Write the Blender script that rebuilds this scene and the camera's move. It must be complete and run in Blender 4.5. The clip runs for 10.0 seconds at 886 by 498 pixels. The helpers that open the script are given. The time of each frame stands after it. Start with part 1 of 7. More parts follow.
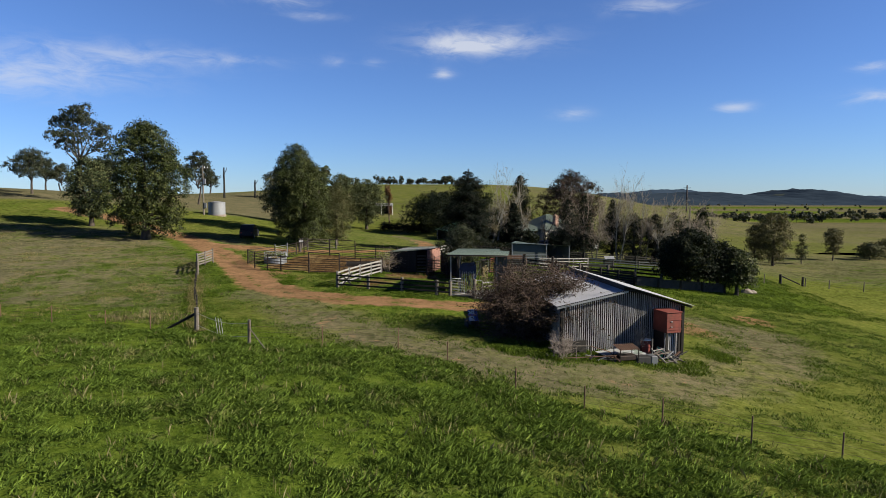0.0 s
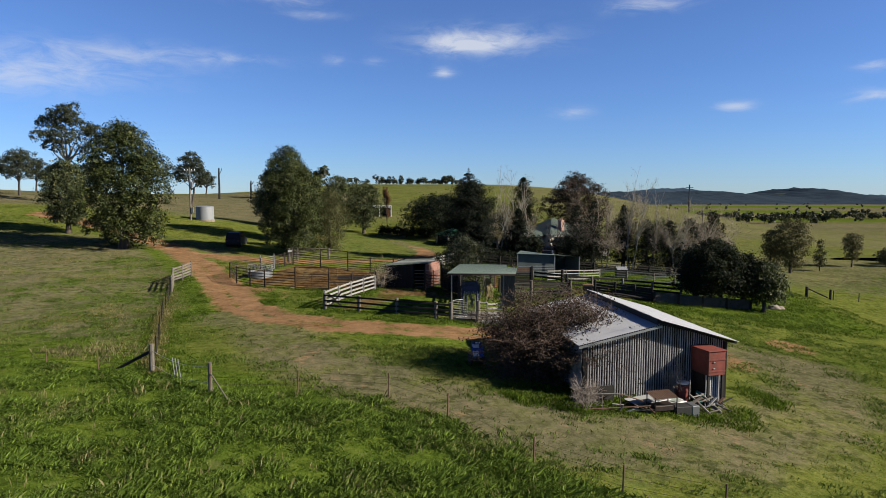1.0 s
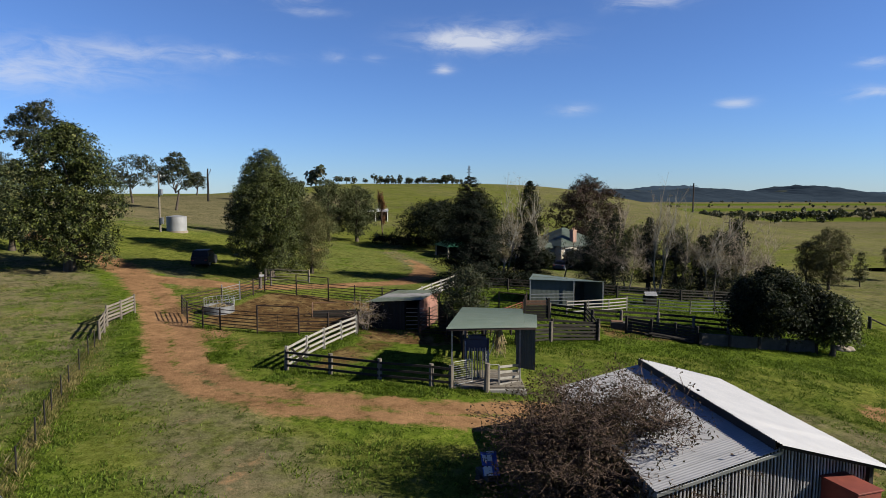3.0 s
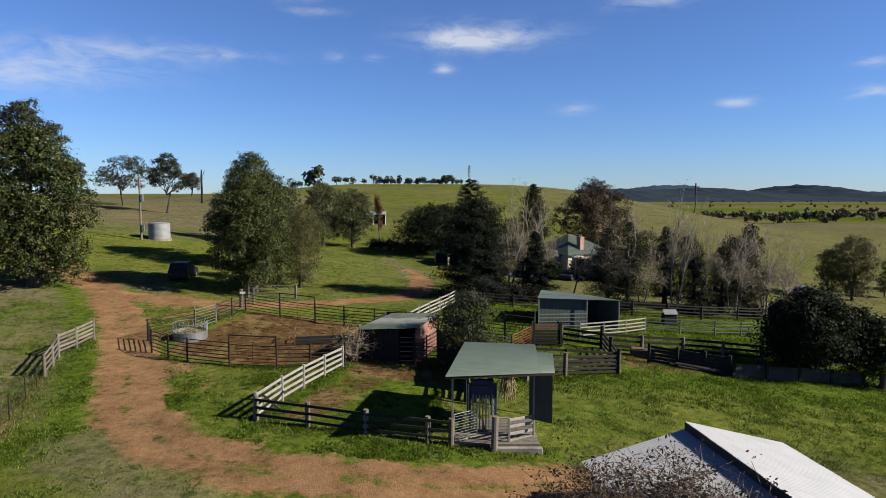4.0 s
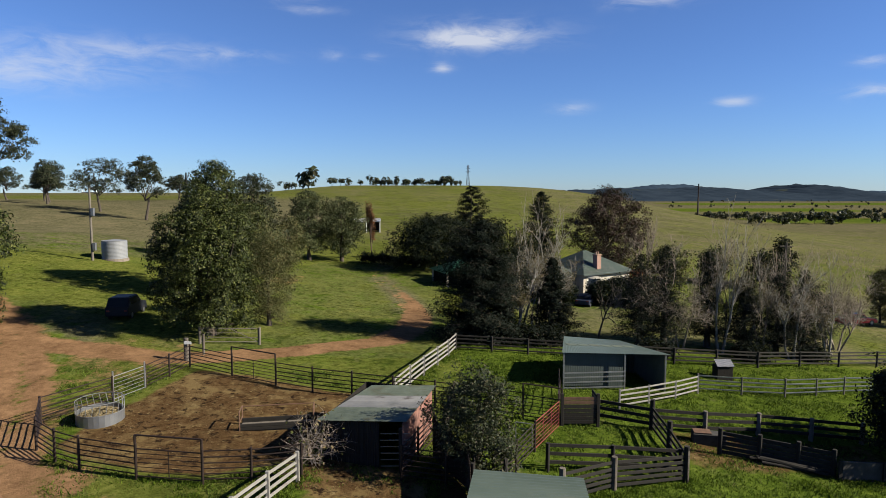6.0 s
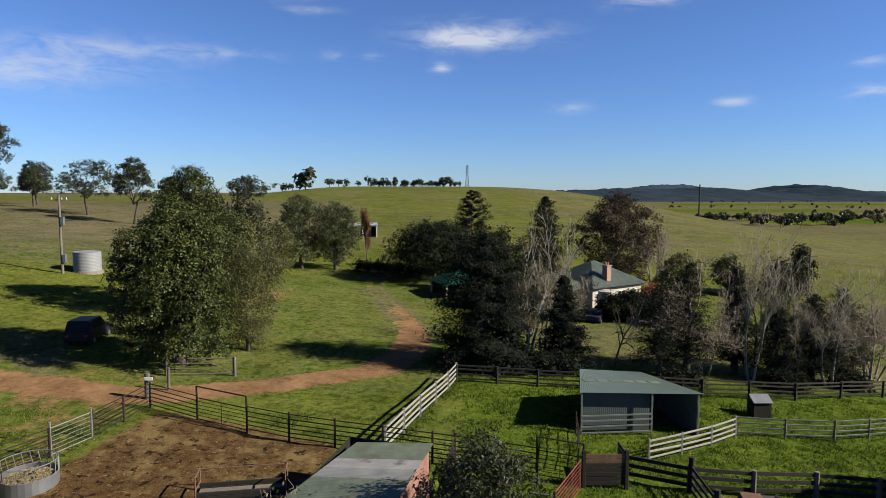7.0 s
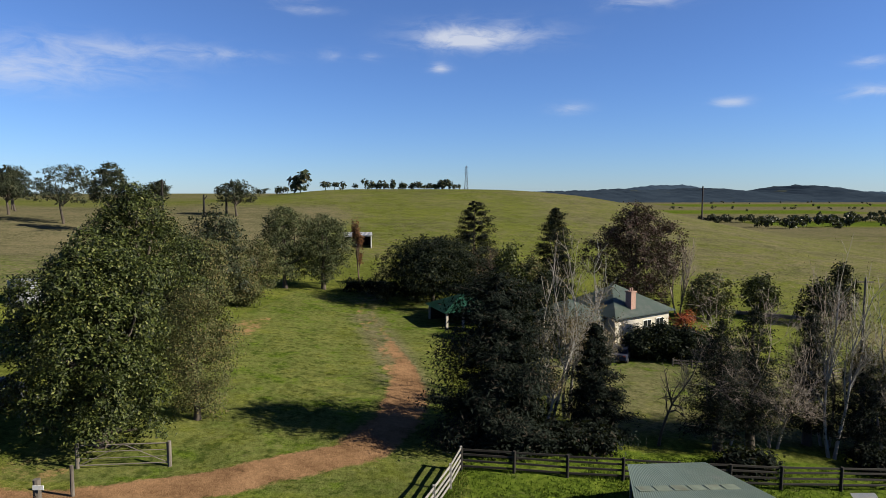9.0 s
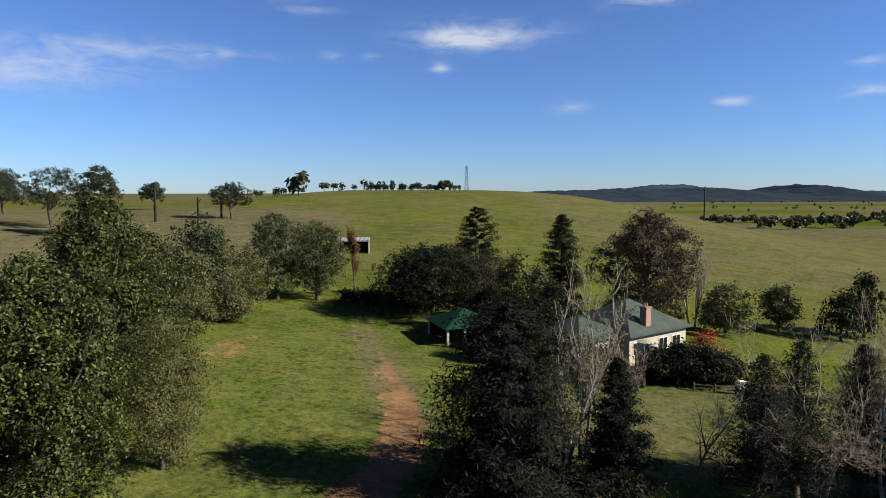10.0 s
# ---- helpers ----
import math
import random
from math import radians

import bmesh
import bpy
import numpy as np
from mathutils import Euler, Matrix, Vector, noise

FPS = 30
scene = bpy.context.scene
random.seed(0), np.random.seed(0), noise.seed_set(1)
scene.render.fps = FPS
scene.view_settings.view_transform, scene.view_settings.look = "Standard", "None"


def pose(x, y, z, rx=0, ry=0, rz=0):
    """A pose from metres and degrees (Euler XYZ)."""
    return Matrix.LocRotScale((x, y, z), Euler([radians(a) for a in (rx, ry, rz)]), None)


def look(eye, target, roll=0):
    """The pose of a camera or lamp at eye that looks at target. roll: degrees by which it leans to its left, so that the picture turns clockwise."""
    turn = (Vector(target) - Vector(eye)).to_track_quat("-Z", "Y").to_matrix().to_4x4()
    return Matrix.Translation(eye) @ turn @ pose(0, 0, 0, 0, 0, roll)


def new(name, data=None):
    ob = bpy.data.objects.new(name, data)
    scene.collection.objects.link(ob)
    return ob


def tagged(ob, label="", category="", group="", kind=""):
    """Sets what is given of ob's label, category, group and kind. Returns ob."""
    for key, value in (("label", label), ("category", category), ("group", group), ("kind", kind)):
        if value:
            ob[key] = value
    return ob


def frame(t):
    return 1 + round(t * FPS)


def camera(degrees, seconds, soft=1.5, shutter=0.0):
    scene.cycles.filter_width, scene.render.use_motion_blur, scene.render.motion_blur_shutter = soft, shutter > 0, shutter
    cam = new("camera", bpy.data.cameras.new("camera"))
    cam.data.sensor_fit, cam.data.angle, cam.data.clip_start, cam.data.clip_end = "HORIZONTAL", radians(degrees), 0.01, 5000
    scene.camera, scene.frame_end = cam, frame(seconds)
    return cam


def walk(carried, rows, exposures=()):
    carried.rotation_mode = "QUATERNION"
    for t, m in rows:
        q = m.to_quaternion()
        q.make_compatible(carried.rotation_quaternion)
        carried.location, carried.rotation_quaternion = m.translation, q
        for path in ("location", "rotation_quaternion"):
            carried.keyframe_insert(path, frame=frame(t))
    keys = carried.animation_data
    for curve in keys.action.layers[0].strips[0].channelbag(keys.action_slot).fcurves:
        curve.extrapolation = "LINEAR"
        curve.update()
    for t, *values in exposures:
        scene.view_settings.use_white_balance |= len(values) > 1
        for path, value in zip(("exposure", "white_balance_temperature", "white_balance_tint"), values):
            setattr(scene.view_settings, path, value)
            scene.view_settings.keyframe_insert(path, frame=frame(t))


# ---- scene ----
cam = camera(70.0, 10.0, 0.75)
METRES, EYE, TILT, LEAN, TURN = 40.0, 8.0, -4.6, 0.0, 0.0
ROWS = [
    (0.0, 0.0, 0.0, 0.0, 0.0, 0.0, 0.0),
    (0.5, 0.0003, 0.0756, 0.0178, 0.014, -0.041, -0.01),
    (1.0, 0.001, 0.1401, 0.033, 0.034, -0.103, 0.01),
    (1.5, 0.0019, 0.2051, 0.0485, 0.048, -0.179, 0.03),
    (2.0, 0.0031, 0.2726, 0.0643, 0.062, -0.234, 0.03),
    (2.5, 0.0038, 0.3421, 0.0803, 0.055, -0.296, 0.05),
    (4.0, 0.0057, 0.5539, 0.1293, 0.055, -0.407, 0.03),
    (4.5, 0.0058, 0.6263, 0.1452, 0.041, -0.42, 0.04),
    (5.0, 0.0055, 0.699, 0.162, -0.007, -0.462, 0.02),
    (5.5, 0.0057, 0.7719, 0.179, -0.041, -0.489, 0.03),
    (7.0, 0.0062, 0.9859, 0.2277, -0.159, -0.51, 0.01),
    (7.5, 0.0062, 1.0537, 0.2435, -0.193, -0.503, 0.02),
    (8.0, 0.0059, 1.1197, 0.2587, -0.214, -0.483, 0.03),
    (8.5, 0.0056, 1.184, 0.2742, -0.227, -0.462, 0.03),
    (9.0, 0.005, 1.2475, 0.2901, -0.255, -0.476, 0.05),
    (9.5, 0.0053, 1.3097, 0.3063, -0.248, -0.489, 0.08),
    (10.0, 0.0054, 1.3731, 0.3223, -0.234, -0.51, 0.12),
]
walk(cam, [(t, pose(0, 0, EYE, TILT, LEAN, TURN) @ pose(METRES * x, METRES * y, METRES * z, 90 + pitch, roll, yaw)) for t, x, y, z, yaw, pitch, roll in ROWS])


# ---- lie of the land ----
def soft(u, k):
    return k * np.logaddexp(0, u / k)


def step(a, b, v):
    t = np.clip((v - a) / (b - a), 0, 1)
    return t * t * (3 - 2 * t)


SWELLS = [(-0.36, -1.26, -0.57, 2.32), (0.19, 0.24, 0.57, 0.04), (-0.5, 0.22, -0.06, -1.39), (-0.17, 0.47, 0.05, 0.94), (0.44, -0.23, -1.43, -0.36)]


def terrain(x, y):
    """Height of the ground: a paddock that falls to the right, a hillside to the left, a round hill ahead, a flat valley beyond."""
    x, y = np.asarray(x, float), np.asarray(y, float)
    u = soft(-x - 17 + 0.42 * np.clip(y - 62, -40, 45) - 0.6 * np.clip(y - 112, 0, 60), 6)
    z = 0.6 - (0.11 - 0.05 * step(48, 85, y)) * soft(np.minimum(x, 60) + 1, 4)
    z = z + 11.5 * (1 - np.exp(-((u / 100) ** 1.25)))
    z = z - 12 * step(50, 260, x + 0.25 * (y - 150))
    for i, row in enumerate(SWELLS):
        for j, a in enumerate(row):
            z = z + a * np.exp(-((x + 60 - 30 * i) ** 2 + (y - 35 - 30 * j) ** 2) / 1152)
    z = z + 3.2 * np.exp(-((x + 155) ** 2 + (y - 205) ** 2) / 2600)
    crest = -17 + 35 * np.exp(-((np.maximum(x, 0) / 175) ** 3)) - 7 * step(55, 150, -x)
    t = np.clip((y - 140) / 317, 0, 1)
    t = 0.55 * t + 0.45 * t * t * (3 - 2 * t)
    z = z * (1 - t) + crest * t
    out = step(460, 900, y) * step(-50, 150, x)
    return z * (1 - out) - 17 * out


# ---- world and light ----
SUN_AZ, SUN_EL = 102.0, 30.0        # degrees clockwise from the way ahead; above the horizon
sun = new("sun", bpy.data.lights.new("sun", "SUN"))
sun.data.energy, sun.data.angle, sun.data.color = 5.0, radians(0.53), (1.0, 0.91, 0.74)
SUNWAY = Vector((math.sin(radians(SUN_AZ)) * math.cos(radians(SUN_EL)), math.cos(radians(SUN_AZ)) * math.cos(radians(SUN_EL)), math.sin(radians(SUN_EL))))
sun.matrix_world = look(SUNWAY * 100, (0, 0, 0))
scene.view_settings.exposure = 1.25


class Tree:
    """A small wrapper to write node trees in few lines."""

    def __init__(self, tree):
        self.t = tree

    def n(self, kind, **inputs):
        node = self.t.nodes.new("ShaderNode" + kind)
        for key, value in inputs.items():
            self.put(node.inputs[int(key[1:])] if key[0] == "i" and key[1:].isdigit() else node.inputs[key.replace("_", " ")], value)
        return node

    def put(self, socket, value):
        if isinstance(value, bpy.types.NodeSocket):
            self.t.links.new(value, socket)
        elif hasattr(value, "outputs"):
            self.t.links.new(value.outputs[0], socket)
        else:
            socket.default_value = value

    def math(self, op, a, b=0.0, c=0.0, clamp=False):
        node = self.n("Math", i0=a, i1=b, i2=c)
        node.operation, node.use_clamp = op, clamp
        return node.outputs[0]

    def noise(self, scale, detail=4, rough=0.55, coords=None, **more):
        node = self.n("TexNoise", Scale=scale, Detail=detail, Roughness=rough, **more)
        if coords is not None:
            self.put(node.inputs["Vector"], coords)
        return node.outputs[0]

    def ramp(self, fac, stops):
        node = self.n("ValToRGB", i0=fac)
        while len(node.color_ramp.elements) < len(stops):
            node.color_ramp.elements.new(0.5)
        for e, (p, c) in zip(node.color_ramp.elements, stops):
            e.position, e.color = p, (*c, 1) if len(c) == 3 else c
        return node.outputs[0]

    def mix(self, fac, a, b, blend="MIX"):
        node = self.t.nodes.new("ShaderNodeMix")
        node.data_type, node.blend_type = "RGBA", blend
        self.put(node.inputs[0], fac)
        for s, v in ((6, a), (7, b)):
            self.put(node.inputs[s], (*v, 1) if isinstance(v, tuple) and len(v) == 3 else v)
        return node.outputs[2]

    def smooth(self, v, lo, hi):
        node = self.n("MapRange", Value=v)
        node.interpolation_type = "SMOOTHSTEP"
        node.inputs[1].default_value, node.inputs[2].default_value = lo, hi
        return node.outputs[0]


def build_world():
    world = bpy.data.worlds.new("sky")
    scene.world, world.use_nodes = world, True
    world.node_tree.nodes.clear()
    k = Tree(world.node_tree)
    sky = k.n("TexSky")
    sky.sky_type, sky.sun_disc = "NISHITA", False
    sky.sun_elevation, sky.sun_rotation = radians(SUN_EL), radians(SUN_AZ)
    sky.altitude, sky.air_density, sky.dust_density, sky.ozone_density = 300, 1.0, 0.05, 3.0
    way = k.n("TexCoord").outputs["Generated"]
    sep = k.n("SeparateXYZ", i0=way)
    # thin high cloud: (azimuth, height, half width, half height, strength) in degrees
    az = k.math("MULTIPLY", k.math("ARCTAN2", sep.outputs[0], sep.outputs[1]), 57.296)
    up = k.math("MULTIPLY", k.math("ARCSINE", sep.outputs[2]), 57.296)
    flat = k.n("CombineXYZ", X=k.math("MULTIPLY", az, 0.32), Y=up, Z=0.0)
    wisp = k.noise(0.9, 7, 0.62, flat.outputs[0], Distortion=0.6)
    total = 0.0
    for a, e, w, h, s in ((-31, 9.7, 7.0, 1.5, 0.55), (-35, 8.6, 4.5, 1.2, 0.5), (-25.5, 11.3, 7.5, 0.9, 0.5), (-17.5, 11.5, 4.0, 0.45, 0.3), (3.6, 13.5, 5.6, 1.15, 0.9), (1.4, 13.2, 3.4, 0.75, 0.6), (0.0, 10.9, 0.95, 0.4, 0.95),
                          (-9.7, 11.8, 1.2, 0.45, 0.45), (-6.2, 11.8, 1.1, 0.4, 0.4), (-11.3, 15.3, 2.4, 0.35, 0.45), (11.5, 7.3, 1.6, 0.45, 0.7), (24.4, 7.3, 1.4, 0.45, 0.7),
                          (34.0, 7.4, 2.4, 0.5, 0.7), (33.8, 9.6, 1.3, 0.4, 0.6), (17.4, 15.7, 3.4, 0.6, 0.65), (-14, 16.3, 4, 0.6, 0.45)):
        dx = k.math("MULTIPLY", k.math("SUBTRACT", az, a), 1 / w)
        dy = k.math("MULTIPLY", k.math("SUBTRACT", up, e), 1 / h)
        r = k.math("ADD", k.math("MULTIPLY", dx, dx), k.math("MULTIPLY", dy, dy))
        g = k.math("MULTIPLY", k.math("POWER", 2.718, k.math("MULTIPLY", r, -1.0)), s)
        total = k.math("ADD", g, total)
    cloud = k.math("MULTIPLY", total, k.smooth(k.math("ADD", wisp, k.math("MULTIPLY", total, 0.22)), 0.36, 0.86), clamp=True)
    low = k.smooth(up, 30.0, -2.0)
    tint = k.mix(low, (0.588, 0.722, 1.05), (0.508, 0.710, 1.126))
    tint = k.mix(k.smooth(up, 20.0, 55.0), tint, (0.252, 0.336, 0.554))
    col = k.mix(1.0, sky.outputs[0], tint, "MULTIPLY")
    col = k.mix(k.math("MULTIPLY", cloud, 0.8), col, (5.9, 6.2, 6.9))
    back = k.n("Background", Color=col, Strength=0.05)
    out = k.n("OutputWorld")
    k.put(out.inputs[0], back)


build_world()


# ---- materials ----
def material(name, rough=0.8, metal=0.0, spec=0.5):
    m = bpy.data.materials.new(name)
    m.use_nodes = True
    k = Tree(m.node_tree)
    b = m.node_tree.nodes["Principled BSDF"]
    b.inputs["Roughness"].default_value, b.inputs["Metallic"].default_value = rough, metal
    b.inputs["Specular IOR Level"].default_value = spec
    return m, k, b


def place_of(k):
    return k.n("NewGeometry").outputs["Position"]


def local_of(k):
    return k.n("TexCoord").outputs["Object"]


def bump(k, b, height, strength=0.3, distance=0.02):
    node = k.n("Bump", Height=height, Strength=strength, Distance=distance)
    k.put(b.inputs["Normal"], node.outputs[0])


def surface(name, dark, light, scale=6.0, rough=0.8, metal=0.0, stain=None, stain_scale=0.8, stain_at=(0.5, 0.7), grain=40.0, relief=0.3, stretch=(1, 1, 1), spec=0.4, piece=0.0):
    """A worn plain surface: two tones in a broad noise, fine grain, stains of another colour."""
    m, k, b = material(name, rough, metal, spec)
    at = k.n("Mapping", Vector=local_of(k), Scale=stretch).outputs[0]
    broad, fine = k.noise(scale, 4, 0.6, at), k.noise(grain, 3, 0.6, at)
    f = k.math("ADD", k.math("MULTIPLY", broad, 0.7), k.math("MULTIPLY", fine, 0.3))
    if piece:
        f = k.math("ADD", f, k.math("MULTIPLY", k.math("SUBTRACT", k.n("ObjectInfo").outputs["Random"], 0.5), piece))
    col = k.ramp(f, ((0.3, dark), (0.7, light)))
    if stain:
        mask = k.smooth(k.noise(stain_scale, 5, 0.65, at), *stain_at)
        col = k.mix(mask, col, stain)
    k.put(b.inputs["Base Color"], col)
    k.put(b.inputs["Roughness"], k.math("ADD", k.math("MULTIPLY", fine, 0.25), rough - 0.12, clamp=True))
    bump(k, b, f, relief, 0.01)
    return m


def leaf_material(name, dark, light, warm=None, warm_share=0.2, shine=0.45, trans=0.12, gloss=0.12):
    m, k, b = material(name, shine, 0.0, gloss)
    r = k.n("NewGeometry").outputs["Random Per Island"]
    col = k.ramp(r, ((0.0, dark), (0.75, light), (1.0, tuple(min(1, c * 1.25) for c in light))))
    clump = k.noise(0.9, 2, 0.5, place_of(k))
    col = k.mix(k.smooth(clump, 0.35, 0.7), col, k.mix(0.55, col, dark))
    if warm:
        col = k.mix(k.math("LESS_THAN", k.math("FRACT", k.math("MULTIPLY", r, 7.31)), warm_share), col, warm)
    k.put(b.inputs["Base Color"], col)
    tr = k.n("BsdfTranslucent", Color=k.mix(0.5, col, (0.08, 0.10, 0.015)))
    mixed = k.n("MixShader", i0=trans, i1=b.outputs[0], i2=tr.outputs[0])
    k.put(m.node_tree.nodes["Material Output"].inputs[0], mixed)
    return m


def ground_material():
    m, k, b = material("pasture", 1.0, 0.0, 0.0)
    p = place_of(k)
    att = k.n("Attribute")
    att.attribute_name = "cover"
    sep = k.n("SeparateColor", i0=att.outputs["Color"])
    dirt, lush, dry = sep.outputs[0], sep.outputs[1], sep.outputs[2]
    big, mid, fine = k.noise(0.05, 5, 0.6, p), k.noise(0.5, 6, 0.7, p), k.noise(2.2, 7, 0.75, p)
    tiny = k.noise(11.0, 4, 0.75, p)
    spot = k.math("ADD", k.math("MULTIPLY", fine, 0.6), k.math("MULTIPLY", tiny, 0.4))
    green = k.ramp(spot, ((0.34, (0.023, 0.030, 0.007)), (0.48, (0.069, 0.081, 0.016)), (0.62, (0.119, 0.133, 0.033))))
    deep = k.ramp(spot, ((0.34, (0.006, 0.019, 0.002)), (0.48, (0.051, 0.077, 0.010)), (0.62, (0.092, 0.121, 0.019))))
    straw = k.ramp(spot, ((0.34, (0.040, 0.038, 0.017)), (0.48, (0.086, 0.079, 0.044)), (0.62, (0.129, 0.116, 0.072))))
    f = k.math("ADD", k.math("MULTIPLY", big, 0.4), k.math("MULTIPLY", mid, 0.6))
    drymask = k.smooth(k.math("ADD", f, k.math("SUBTRACT", k.math("MULTIPLY", dry, 0.8), 0.4)), 0.44, 0.68)
    lushmask = k.smooth(k.math("ADD", f, k.math("SUBTRACT", k.math("MULTIPLY", lush, 0.9), 0.45)), 0.42, 0.6)
    col = k.mix(drymask, green, straw)
    col = k.mix(lushmask, col, deep)
    clay = k.ramp(k.math("ADD", k.math("MULTIPLY", mid, 0.5), k.math("MULTIPLY", spot, 0.5)), ((0.34, (0.047, 0.029, 0.015)), (0.47, (0.135, 0.079, 0.042)), (0.62, (0.223, 0.134, 0.073))))
    clay = k.mix(k.smooth(tiny, 0.60, 0.72), clay, (0.231, 0.142, 0.074))
    edge = k.math("ADD", dirt, k.math("MULTIPLY", k.math("SUBTRACT", k.math("ADD", k.math("MULTIPLY", mid, 0.6), k.math("MULTIPLY", fine, 0.4)), 0.5), 2.0))
    band = k.math("ADD", k.math("MULTIPLY", k.noise(0.22, 6, 0.7, p), 0.65), k.math("MULTIPLY", k.noise(0.035, 4, 0.6, p), 0.35))
    col = k.mix(1.0, col, k.ramp(band, ((0.38, (0.72, 0.76, 0.72)), (0.5, (1.0, 1.0, 1.0)), (0.62, (1.22, 1.16, 1.16)))), "MULTIPLY")
    tuft = k.math("MULTIPLY", k.smooth(k.noise(1.3, 5, 0.7, p), 0.50, 0.62), k.smooth(k.noise(0.12, 3, 0.6, p), 0.36, 0.56))
    col = k.mix(k.math("MULTIPLY", tuft, 0.65), col, (0.014, 0.025, 0.005))
    pale = k.smooth(k.noise(0.9, 5, 0.7, k.n("Mapping", Vector=p, Location=(31, 7, 0)).outputs[0]), 0.56, 0.70)
    col = k.mix(k.math("MULTIPLY", pale, 0.45), col, (0.118, 0.115, 0.048))
    col = k.mix(k.smooth(edge, 0.30, 0.66), col, clay)
    # colour of the muddy yard, also laid where shadow darkens the ground
    mud_shade = k.ramp(spot, ((0.34, (0.023, 0.013, 0.006)), (0.48, (0.057, 0.034, 0.016)), (0.62, (0.099, 0.062, 0.029))))
    mud_shade = k.mix(k.smooth(k.noise(0.45, 6, 0.7, p), 0.46, 0.62), mud_shade, (0.124, 0.088, 0.040))
    mud_shade = k.mix(k.smooth(k.noise(1.9, 5, 0.7, p), 0.53, 0.63), mud_shade, (0.019, 0.012, 0.008))
    mud_shade = k.mix(k.math("MULTIPLY", k.smooth(k.noise(3.4, 5, 0.75, p), 0.58, 0.66), 0.7), mud_shade, (0.190, 0.148, 0.074))
    muddy = k.math("ADD", att.outputs["Alpha"], k.math("MULTIPLY", k.math("SUBTRACT", mid, 0.5), 0.8))
    col = k.mix(k.smooth(muddy, 0.35, 0.6), col, mud_shade)
    k.put(b.inputs["Base Color"], col)
    h = k.math("ADD", k.math("MULTIPLY", fine, 0.7), k.math("MULTIPLY", tiny, 0.3))
    bump(k, b, h, 0.8, 0.12)
    return m


def grass_material(name, dark, light, straw, share=(0.50, 0.66), trans=0.35):
    """Grass blades: a tone for each blade, with broad drifts towards straw and towards deep green."""
    m, k, b = material(name, 0.7, 0.0, 0.05)
    r = k.n("NewGeometry").outputs["Random Per Island"]
    p = place_of(k)
    col = k.ramp(r, ((0.0, dark), (0.8, light), (1.0, tuple(c * 1.5 for c in light))))
    drift = k.math("ADD", k.math("MULTIPLY", k.noise(0.28, 4, 0.6, p), 0.8), k.math("MULTIPLY", r, 0.2))
    col = k.mix(k.smooth(drift, *share), col, straw)
    col = k.mix(k.smooth(k.noise(0.75, 3, 0.6, p), 0.46, 0.66), col, k.mix(0.4, col, dark))
    col = k.mix(k.smooth(k.noise(2.1, 4, 0.65, p), 0.50, 0.68), col, tuple(c * 0.75 for c in dark))
    k.put(b.inputs["Base Color"], col)
    tr = k.n("BsdfTranslucent", Color=col)
    k.put(m.node_tree.nodes["Material Output"].inputs[0], k.n("MixShader", i0=trans, i1=b.outputs[0], i2=tr.outputs[0]))
    return m


MAT = {}
MAT["meadow"] = grass_material("meadow_grass", (0.034, 0.060, 0.008), (0.098, 0.144, 0.022), (0.170, 0.156, 0.068), (0.58, 0.76))
MAT["straw"] = grass_material("straw_grass", (0.059, 0.068, 0.016), (0.139, 0.132, 0.046), (0.219, 0.182, 0.081), (0.40, 0.60))
MAT["lush"] = grass_material("lush_grass", (0.029, 0.055, 0.005), (0.084, 0.121, 0.013), (0.095, 0.116, 0.023), (0.6, 0.8))
# pale tone of the sunlit corrugation flanks, with stains
MAT["slat"] = surface("lit_rib_iron", (0.240, 0.240, 0.258), (0.383, 0.383, 0.397), 1.4, 0.6, 0.0, stain=(0.109, 0.099, 0.090), stain_scale=1.3, stain_at=(0.6, 0.8), relief=0.1, piece=0.5)
MAT["leaf_rust"] = leaf_material("rust_brown_leaf", (0.079, 0.035, 0.016), (0.157, 0.075, 0.031), None, 0, 0.7)
MAT["pasture"] = ground_material()
MAT["leaf_fig"] = leaf_material("broad_green_leaf", (0.003, 0.006, 0.002), (0.040, 0.053, 0.012), (0.086, 0.094, 0.027), 0.13, 0.50, 0.10, 0.14)
MAT["leaf_olive"] = leaf_material("olive_leaf", (0.023, 0.028, 0.009), (0.073, 0.080, 0.029), (0.101, 0.085, 0.036), 0.22, 0.5)
MAT["leaf_gold"] = leaf_material("olive_gold_leaf", (0.024, 0.024, 0.010), (0.080, 0.078, 0.028), (0.110, 0.088, 0.036), 0.25, 0.5)
MAT["leaf_gum"] = leaf_material("gum_leaf", (0.010, 0.014, 0.008), (0.033, 0.041, 0.021), (0.051, 0.048, 0.027), 0.15, 0.45)
MAT["leaf_green"] = leaf_material("grey_green_leaf", (0.013, 0.019, 0.007), (0.057, 0.071, 0.030), (0.094, 0.094, 0.039), 0.15, 0.6)
MAT["leaf_dark"] = leaf_material("dark_leaf", (0.002, 0.004, 0.003), (0.014, 0.019, 0.011), (0.036, 0.036, 0.012), 0.04, 0.45, 0.08, 0.04)
MAT["leaf_cedar"] = leaf_material("conifer_needles", (0.003, 0.005, 0.004), (0.016, 0.021, 0.016), (0.030, 0.026, 0.020), 0.10, 0.7, 0.08, 0.03)
MAT["leaf_red"] = leaf_material("red_brown_leaf", (0.014, 0.008, 0.008), (0.050, 0.024, 0.022), (0.033, 0.031, 0.016), 0.25, 0.5)
MAT["leaf_yellow"] = leaf_material("yellowing_leaf", (0.072, 0.054, 0.030), (0.168, 0.132, 0.072), (0.060, 0.066, 0.018), 0.2, 0.6)
